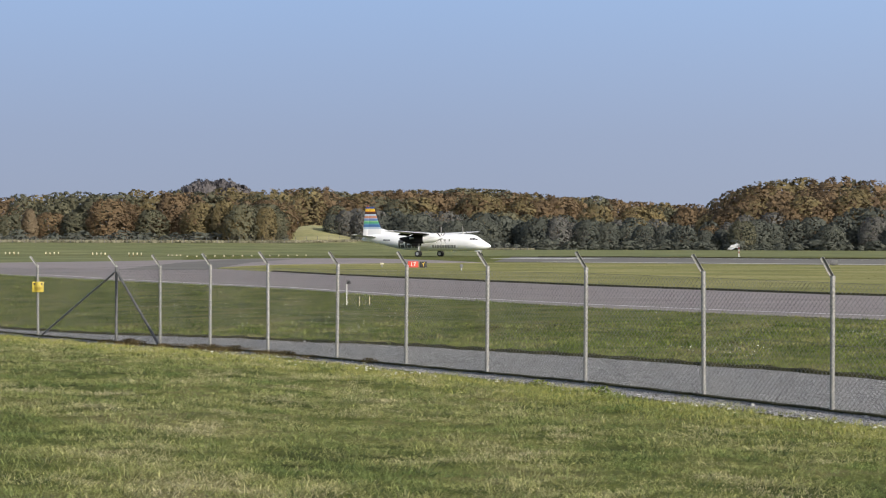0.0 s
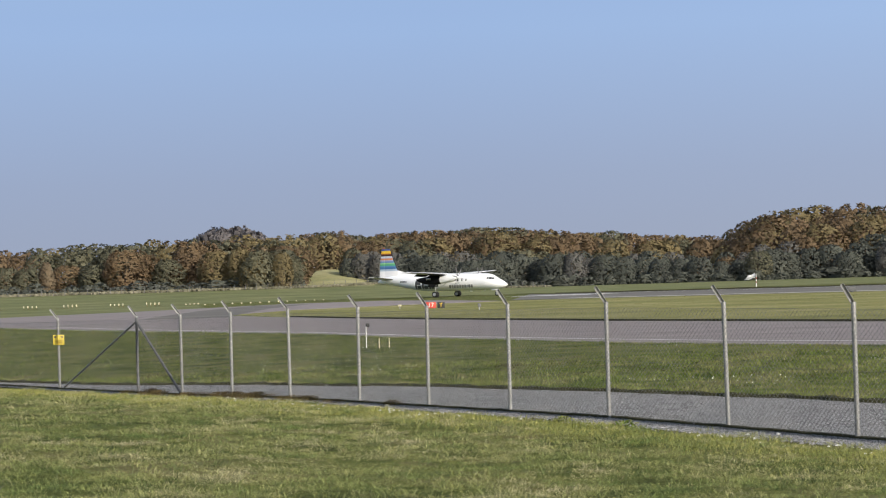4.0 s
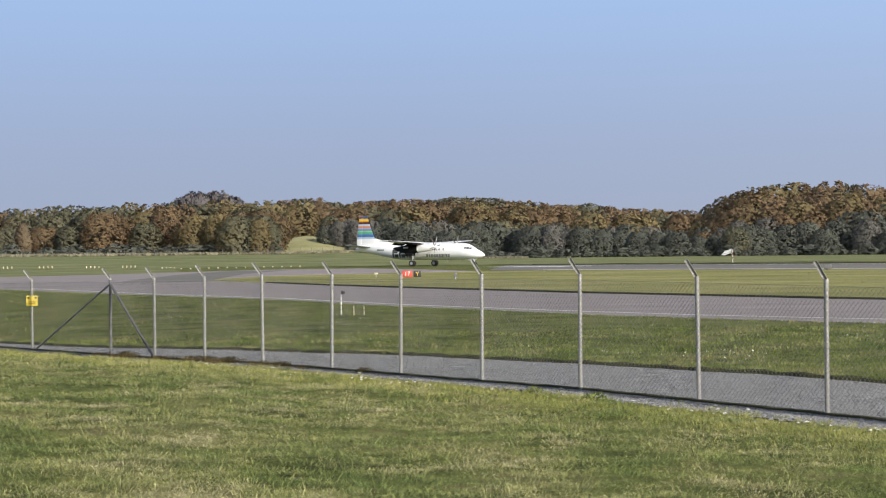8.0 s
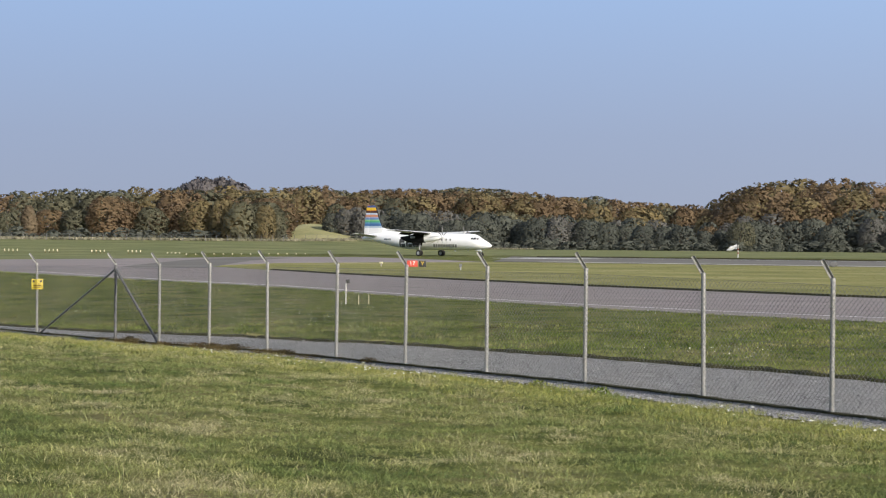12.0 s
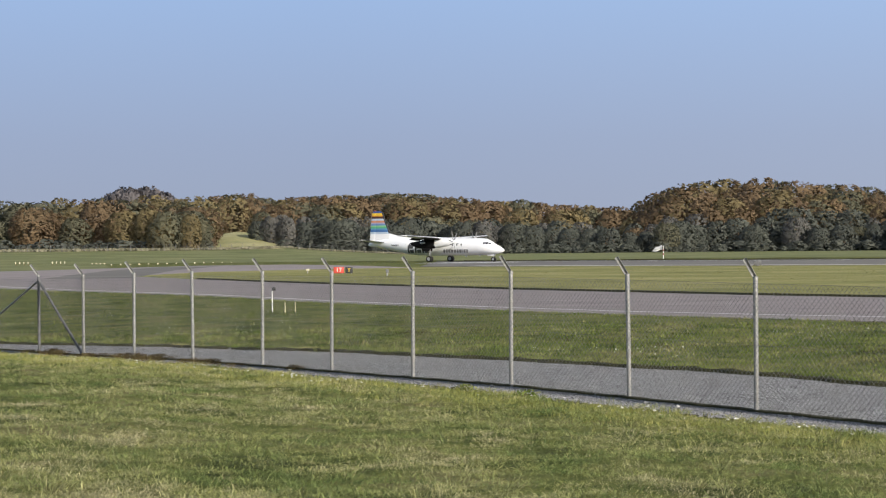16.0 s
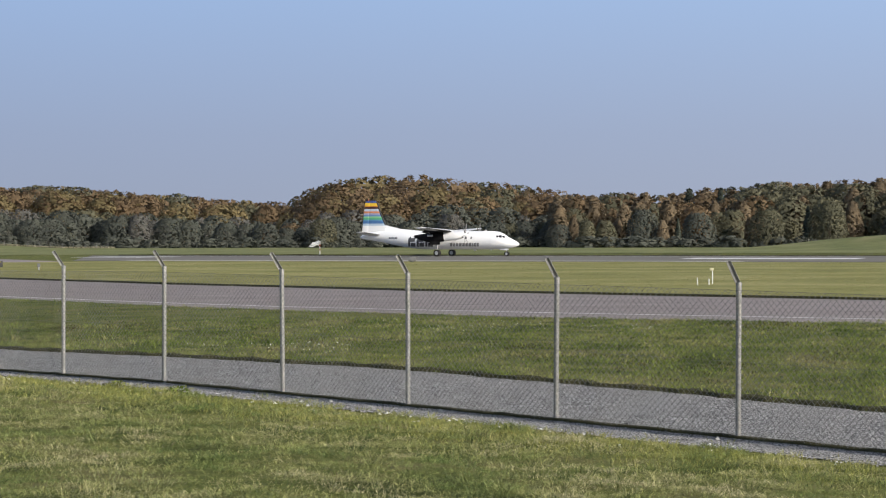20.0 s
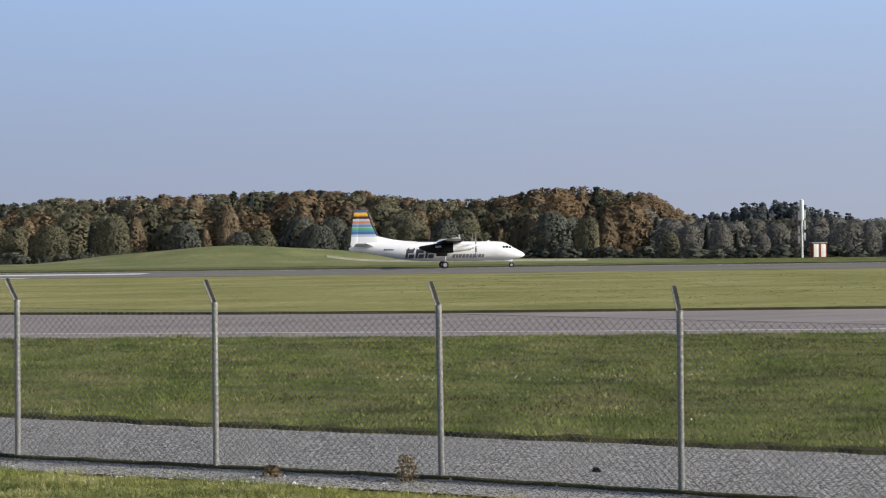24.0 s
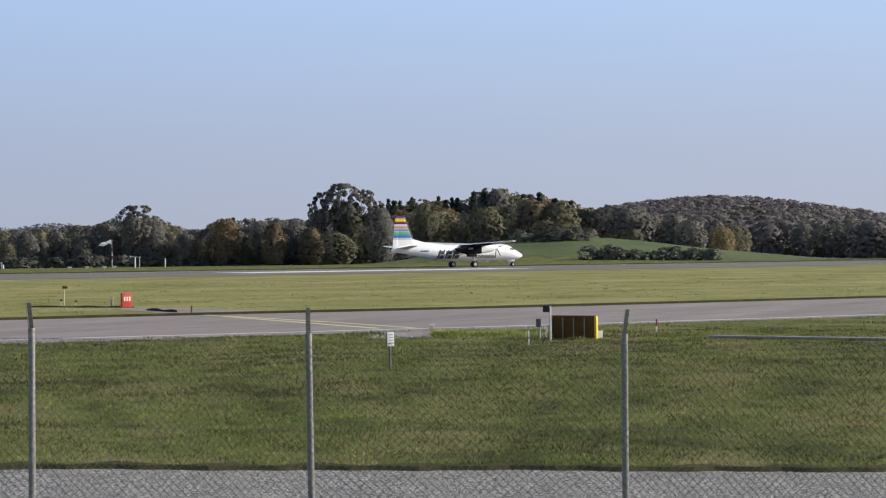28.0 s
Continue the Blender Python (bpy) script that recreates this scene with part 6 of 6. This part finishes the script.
def ground_sign(p, w, h, mat, label, chars, lift=0.14, rz=None, ink=None, bars=0):
    """A lit box sign on short legs."""
    ob = thing("guidance_sign", at(p, facing(p) if rz is None else rz), label, "sign")
    bm = bmesh.new()
    box(bm, (0, 0, lift + h / 2), (w, 0.20, h), bevel=0.02)
    part("box", bm, mat, ob)
    for x in (-w * 0.35, w * 0.35):
        bm = bmesh.new()
        tube(bm, (x, 0, -0.02), (x, 0, lift + 0.02), 0.04, 0.04, 8)
        part("leg", bm, M["grey_paint"], ob)
    if chars:
        cu = bpy.data.curves.new("text", 'FONT')
        cu.body, cu.size, cu.align_x, cu.align_y, cu.extrude = chars, h * 0.95, 'CENTER', 'CENTER', 0.003
        tmp = bpy.data.objects.new("text", cu)
        scene.collection.objects.link(tmp)
        me = bpy.data.meshes.new_from_object(tmp.evaluated_get(bpy.context.evaluated_depsgraph_get()))
        bpy.data.objects.remove(tmp)
        me.materials.clear()
        me.materials.append(ink)
        part("lettering", me, None, ob, "painted characters", pose(0, -0.108, lift + h / 2, 90, 0, 0))
    for k in range(bars):
        bm = bmesh.new()
        box(bm, ((k - (bars - 1) / 2) * w * 0.25, -0.106, lift + h * 0.58), (w * 0.15, 0.008, h * 0.30))
        part("text_bar", bm, M["bar"], ob, "unreadable white character")
    return ob


def windsock(p, h, length, turn, label):
    ob = thing("windsock", at(p, turn), label, "windsock")
    bm = bmesh.new()
    tube(bm, (0, 0, -0.1), (0, 0, h), 0.09, 0.05, 10)
    tube(bm, (0, 0, h - 0.1), (-0.25, 0, h - 0.1), 0.03, 0.03, 8)
    part("pole", bm, M["white"], ob, "thin white pole")
    for k in range(2):
        bm = bmesh.new()
        tube(bm, (0, 0, h * (0.30 + 0.3 * k)), (0, 0, h * (0.42 + 0.3 * k)), 0.095, 0.09, 10)
        part("band", bm, M["red_hut"], ob, "faded red band")
    bm = bmesh.new()
    rings = []
    for k in range(12):
        t = k / 11
        r = (0.52 - 0.20 * t) * (1 - 0.18 * math.sin(7 * t))
        cx = -0.2 - length * (t - 0.06 * math.sin(6 * t))
        cz = h - 0.35 - length * (0.30 * t ** 1.6 - 0.05 * math.sin(9 * t))
        rings.append([(cx + 0.3 * t * math.sin(2 * math.pi * i / 14), r * (0.8 + 0.2 * math.sin(3 * i)) * math.cos(2 * math.pi * i / 14), cz + r * math.sin(2 * math.pi * i / 14)) for i in range(14)])
    part("sock", loft(bm, rings, False), M["cloth"], ob, "drooping white cloth cone")


# signs by the runway holding point
sp = polar(-0.62, 186)
ground_sign(sp, 1.02, 0.60, M["sign_red"], "red runway sign with white numerals in the grass", "17", lift=0.06, ink=M["bar"])
ground_sign(sp + Vector((0.98, 0.0)), 0.72, 0.58, M["black"], "black taxiway sign with a yellow letter", "Y", lift=0.06, ink=M["yellow_paint"])
ob = stake("edge_light", polar(-1.55, 190), 0.35, 0.05, M["concrete"], "small pale lamp with a cream head in the grass", "light", head=((0, 0, 0.38), (0.34, 0.3, 0.16), "cream", "cream lamp head"))
ob = stake("marker_box", polar(0.82, 170), 0.42, 0.06, M["grey_paint"], "small dark marker box in the grass", "marker", head=((0, 0, 0.42), (0.26, 0.26, 0.3), "brace", "dark cap"))
ob = stake("marker_box", polar(11.8, 219), 0.45, 0.2, M["brace"], "dark runway-edge light box", "marker", head=((0, 0, 0.35), (0.85, 0.4, 0.5), "brace", "dark housing"))
ob = stake("marker_post", polar(-13.5, 139), 0.35, 0.04, M["grey_paint"], "small white plate on a short post", "marker", head=((0, 0, 0.62), (0.42, 0.06, 0.42), "white", "white plate"))
# banded marker with lamp, and two short stakes
mp = polar(-2.62, 78.5)
stake("lamp_post", mp, 0.86, 0.020, M["bar"], "thin white post with a small dark lamp", "light", 0, ((0.07, 0, 0.93), (0.16, 0.12, 0.15), "black", "dark lamp housing"))
for k, a in enumerate((-2.24, -1.94)):
    stake("marker_stake", polar(a, 77.5), 0.40, 0.02, M["cream"], "short cream stake in the grass", "marker", 0, group="stakes by the taxiway")
# stakes and lamp across the taxiway
for a, r, h in ((20.28, 107.5, 0.42), (20.62, 108.5, 0.34)):
    stake("marker_stake", polar(a, r), h, 0.03, M["white"], "short pale stake in the grass", "marker", 0, ((0, 0, h * 0.55), (0.05, 0.05, 0.06), "brace", "dark collar"), "stakes by the taxiway")
stake("lamp_post", polar(20.72, 110), 0.78, 0.028, M["white"], "thin white post with a small cream lamp head", "light", 0, ((-0.04, 0, 0.86), (0.22, 0.14, 0.14), "cream", "cream lamp head"))
for a, r, h in ((49.60, 99.5, 0.40), (50.02, 99.0, 0.34)):
    stake("marker_stake", seen(a, r), h, 0.03, M["cream"], "short cream stake in the grass", "marker", 0, ((0.03, 0, h * 0.9), (0.13, 0.1, 0.09), "ochre", "small ochre cap"), "stakes by the taxiway")
stake("lamp_post", seen(49.70, 100.5), 0.98, 0.028, M["cream"], "thin cream post with a small lamp head", "light", 0, ((0.05, 0, 1.0), (0.26, 0.16, 0.13), "ochre", "ochre lamp head"))
stake("bollard", seen(51.08, 97.5), 0.42, 0.07, M["concrete"], "short grey bollard with a cream cap", "bollard", 0, ((0, 0, 0.44), (0.19, 0.19, 0.10), "cream", "cream cap"))
ground_sign(seen(51.50, 95.5), 0.54, 0.72, M["sign_red"], "red box sign with unreadable white characters", "", rz=facing(polar(51.4, 95)) + 24, bars=3, lift=0.05)
stake("marker_stake", seen(53.4, 86.5), 0.32, 0.035, M["ochre"], "short ochre stake at the taxiway edge", "marker")
# cream lamp whose head takes white paint in place of sun on it
stake("edge_light", seen(60.53, 62), 0.14, 0.04, M["yellow_paint"], "low cream lamp at the grass edge, head whitened as if sunlit", "light", head=((0, 0, 0.19), (0.17, 0.13, 0.14), "white", "cream lamp head"))
stake("marker_stake", seen(63.42, 53), 0.40, 0.02, M["white"], "short thin white stake in the grass", "marker", 0, ((0, 0, 0.2), (0.05, 0.05, 0.05), "brace", "dark collar"))
stake("marker_stake", seen(67.22, 60.5), 0.42, 0.025, M["white"], "short white stake with an orange band", "marker", 1)

# white notice on a post
p = seen(59.27, 42.3)
ob = thing("notice_board", at(p, facing(p) + 28), "white notice plate on a steel post", "sign")
bm = bmesh.new()
tube(bm, (0, 0, -0.1), (0, 0, 0.80), 0.028, 0.028, 10)
part("post", bm, M["brace"], ob)
bm = bmesh.new()
box(bm, (0.0, -0.04, 0.68), (0.17, 0.02, 0.31), bevel=0.006)
part("plate", bm, M["white"], ob)
bm = bmesh.new()
box(bm, (-0.085, -0.03, 0.68), (0.05, 0.03, 0.33), bevel=0.006)
part("edge", bm, M["brace"], ob, "dark plate edge")
for z in (0.78, 0.72, 0.66, 0.60):
    bm = bmesh.new()
    box(bm, (0.005, -0.053, z), (0.11, 0.005, 0.022))
    part("text_bar", bm, M["grey_paint"], ob, "unreadable line of print")

# ochre barrier box with posts
p0, p1 = seen(64.14, 56.7), seen(65.42, 56.25)
dv = p1 - p0
ang = math.degrees(math.atan2(dv.y, dv.x))
L = dv.length
bx = thing("barrier", at(p0, ang), "ochre-brown panelled barrier on steel posts beside the taxiway", "barrier")
for k in range(4):
    bm = bmesh.new()
    box(bm, (L * (k + 0.5) / 4, 0, 0.36), (L / 4 - 0.006, 0.05, 0.66), bevel=0.004)
    part("panel", bm, M["ochre"], bx)
# right end post is bright yellow for the sunlit side of the ochre box
for k in range(5):
    bm = bmesh.new()
    box(bm, (L * k / 4, 0.03 if k == 4 else -0.05, 0.32), (0.07 if k == 4 else 0.028, 0.16 if k == 4 else 0.05, 0.70 if k in (0, 4) else 0.60), bevel=0.006)
    part("post", bm, M["yellow_paint"] if k == 4 else M["brace"] if k == 0 else M["concrete"], bx, "end post in bright yellow as the sunlit end face" if k == 4 else "dark end post" if k == 0 else "pale post")
bm = bmesh.new()
box(bm, (L / 2, 0.35, 0.12), (L, 0.6, 0.22), bevel=0.02)
part("base", bm, M["concrete"], bx, "low concrete base")
stake("banded_pole", seen(64.07, 54.9), 1.02, 0.03, M["white"], "thin white pole with a dark head", "marker", 0, ((-0.12, 0, 0.95), (0.18, 0.18, 0.2), "black", "dark lamp head"))
stake("valve_post", seen(63.75, 56.0), 0.62, 0.035, M["grey_paint"], "small grey steel valve post", "post", head=((-0.03, 0, 0.50), (0.15, 0.14, 0.24), "brace", "dark valve body"))

# beyond the runway
windsock(polar(9.05, 340), 2.3, 1.6, -9, "small white windsock on a low pole beyond the runway")
windsock(polar(51.13, 425), 6.0, 2.6, -38, "large white windsock on a tall pole beyond the runway")
p = polar(51.8, 430)
ob = thing("anemometer", at(p, facing(p)), "small white weather mast with a cross arm", "mast")
bm = bmesh.new()
tube(bm, (0, 0, -0.1), (0, 0, 2.3), 0.16, 0.12, 8)
part("mast", bm, M["white"], ob)
bm = bmesh.new()
box(bm, (-0.2, 0, 2.35), (1.9, 0.12, 0.14))
box(bm, (-1.05, 0, 2.5), (0.35, 0.3, 0.3), bevel=0.05)
part("arm", bm, M["white"], ob)
for a, r, h, w in ((51.93, 432, 2.4, 0.07), (52.68, 432, 2.0, 0.14), (47.95, 470, 1.6, 0.1), (48.0, 470, 1.0, 0.2), (34.36, 452, 3.2, 0.09)):
    stake("mast", polar(a, r), h, w, M["white"], "slim pale pole beyond the runway", "mast", 0, ((0, 0, h - 0.2), (0.35, 0.25, 0.25), "white", "small instrument"))
# tall mast with antennas and its striped hut
p = polar(44.48, 500)
ob = thing("antenna_mast", at(p, facing(p)), "tall pale antenna mast with panel antennas", "mast")
bm = bmesh.new()
tube(bm, (0, 0, -0.2), (0, 0, 15.0), 0.30, 0.26, 14)
part("mast", bm, M["white"], ob)
bm = bmesh.new()
tube(bm, (0, 0, 9.6), (0, 0, 14.8), 0.58, 0.55, 14)
part("radome", bm, M["white"], ob, "white antenna shroud")
bm = bmesh.new()
tube(bm, (-1.3, 0, -0.2), (-1.3, 0, 11.5), 0.09, 0.07, 8)
tube(bm, (-1.3, 0, 6.0), (0, 0, 6.0), 0.05, 0.05, 6)
tube(bm, (-1.3, 0, 10.0), (0, 0, 10.0), 0.05, 0.05, 6)
part("side_pole", bm, M["red_hut"], ob, "thin rust-red side pole")
for x, y, z, h in ((-0.75, 0, 10.8, 2.3), (0.75, 0, 8.4, 2.3), (0, -0.7, 7.3, 2.3), (-0.75, 0, 7.2, 2.0), (0.75, 0, 11.2, 2.2), (-0.75, 0, 4.6, 1.8), (0.7, 0, 5.4, 2.0)):
    bm = bmesh.new()
    box(bm, (x, y, z), (0.45, 0.3, h), bevel=0.04)
    box(bm, (x * 0.6, y * 0.6, z), (0.5, 0.15, 0.15))
    part("antenna", bm, M["white"], ob, "white panel antenna")
p = polar(44.95, 495)
ob = thing("equipment_hut", at(p, facing(p) + 20), "small red hut with white door panels", "hut")
bm = bmesh.new()
box(bm, (0, 0, 1.8), (3.7, 1.8, 3.7), bevel=0.04)
part("wall", bm, M["red_hut"], ob)
bm = bmesh.new()
box(bm, (0, 0, 3.75), (4.0, 2.2, 0.22), bevel=0.04)
part("roof", bm, M["grey_paint"], ob)
for x in (-0.95, 0.95):
    bm = bmesh.new()
    box(bm, (x, -0.93, 1.8), (1.25, 0.08, 3.3), bevel=0.02)
    part("door", bm, M["white"], ob, "white door panel")
p = polar(47.72, 480)
ob = thing("lattice_mast", at(p, facing(p)), "thin grey lattice mast in front of dark trees", "mast")
bm = bmesh.new()
for c in ((-0.25, -0.2), (0.25, -0.2), (0, 0.25)):
    tube(bm, (*c, 0), (c[0] * 0.6, c[1] * 0.6, 9.4), 0.05, 0.05, 5)
part("legs", bm, M["grey_paint"], ob)
bm = bmesh.new()
for k in range(18):
    z = 0.5 * k
    s = -1 if k % 2 else 1
    tube(bm, (-0.24 * s, -0.2, z), (0.24 * s, -0.2, z + 0.5), 0.03, 0.03, 4)
part("lacing", bm, M["grey_paint"], ob)
# white low lights beyond the runway
for i, a in enumerate((49.9, 50.4, 50.9, 51.2)):
    p = polar(a, 395)
    stake("edge_light", p, 0.3, 0.1, M["white"], "low white lamp beyond the runway", "light", head=((0, 0, 0.35), (0.9, 0.4, 0.3), "white", "white lamp head"), group="lamps beyond the runway")
stake("marker_box", polar(62.95, 330), 0.5, 0.10, M["brace"], "white box on a short dark post beyond the runway", "marker", head=((0.1, 0, 0.72), (1.0, 0.5, 0.55), "white", "white box"))
# approach lamps on short stalks, in groups
lamps = []
for a0 in (-13.75, -12.7, -11.55, -10.2, -9.15, -8.0):
    for k in range(4):
        lamps.append((a0 + 0.14 + 0.12 * k, 330 if a0 < -11 else 318))
for k in range(14):
    lamps.append((-7.3 + 0.27 * k, 296 + 2.0 * k))
for a, r in lamps:
    stake("approach_lamp", polar(a, r), 0.5 if a < -8 else 0.22, 0.022, M["ochre"], "small pale approach lamp on a short stalk", "light", 0, ((-0.08, 0, 0.5 if a < -8 else 0.24), (0.14 if a < -8 else 0.2, 0.14, 0.34 if a < -8 else 0.16), "cream", "pale lamp head"), "approach lamps")
# far boundary fence before the wood
ff = thing("boundary_fence", Matrix(), "low grey boundary fence before the wood", "fence")
bm = bmesh.new()
tube(bm, (0, 0, 0), (0, 0, 1.7), 0.06, 0.06, 6)
fp = mesh_of(bm, M["brace"], "post")
prev = None
a = -16.0
while a < 3.0:
    p = polar(a, float(np.interp(a, [-16, -4.4, -2.4, 3], [540, 540, 585, 585])))
    part("post", fp, None, ff, "", at(p))
    if prev:
        bm = bmesh.new()
        for z in (0.6, 1.2, 1.8):
            tube(bm, (prev.x, prev.y, ground_z(prev) + z), (p.x, p.y, ground_z(p) + z), 0.012, 0.012, 3)
        part("wire", bm, M["brace"], ff, smooth=False)
    prev = p
    a += 0.33


# low shrubs on the mound
def shrub_row():
    w = Woods()
    w.rng = random.Random(77)
    rnd = random.Random(78)
    for az0, az1, r in ((65.3, 69.2, 430), (63.2, 65.2, 470)):
        a = az0
        while a < az1:
            p = polar(a, r)
            w.joined("bush", p, rnd.uniform(1.8, 3.4), 1.6, 130)
            a += 0.28
    w.finish()


shrub_row()

# ---- what moves ----
NOSE = [(0, -153.1), (11.5, -153.0), (12, -152.75), (12.5, -152.3), (13.0, -151.4), (13.5, -150.2), (14, -148.6), (14.5, -146.7), (15, -144.2), (15.5, -141.0), (16, -137.0), (16.5, -132.2), (17, -126.7), (17.5, -120.4), (18, -113.4), (18.5, -105.7), (19, -97.2), (19.5, -88.0), (20, -78.0), (20.5, -67.4), (21, -56.1), (21.5, -44.2), (22, -31.5), (22.5, -18.2), (23, -4.3), (23.5, 10.2), (24, 26.0), (24.5, 42.2), (25, 58.9), (25.5, 76.2), (26, 94.2), (26.5, 113.0), (27, 132.6), (27.5, 152.9), (28, 173.9)]
RWY_D = 274.0


def motions():
    rows = []
    for t, s in NOSE:
        p = rwy_xy(s, RWY_D)
        rows.append((t, pose(p.x, p.y, 0.045, 0, 0, -30.9)))
    walk(PLANE, rows)
    ts, ss = zip(*NOSE)
    steps = [k / 30 for k in range(841)]
    place = np.interp(steps, ts, ss)
    for ob, x, y, z in MOVING["wheel"]:
        turn, rows = 0.0, []
        for k, t in enumerate(steps):
            if k:
                turn += min(80.0, math.degrees((place[k] - place[k - 1]) / z))
            if t < 11.4 and k % 60:
                continue
            rows.append((t, pose(x, y, z, 0, turn, 0)))
        walk(ob, rows)
    for ob, x, y, z in MOVING["prop"]:
        walk(ob, [(k / 10, pose(x, y, z, 77.0 * k + (9 if y > 0 else 0), 0, 0)) for k in range(281)])


motions()
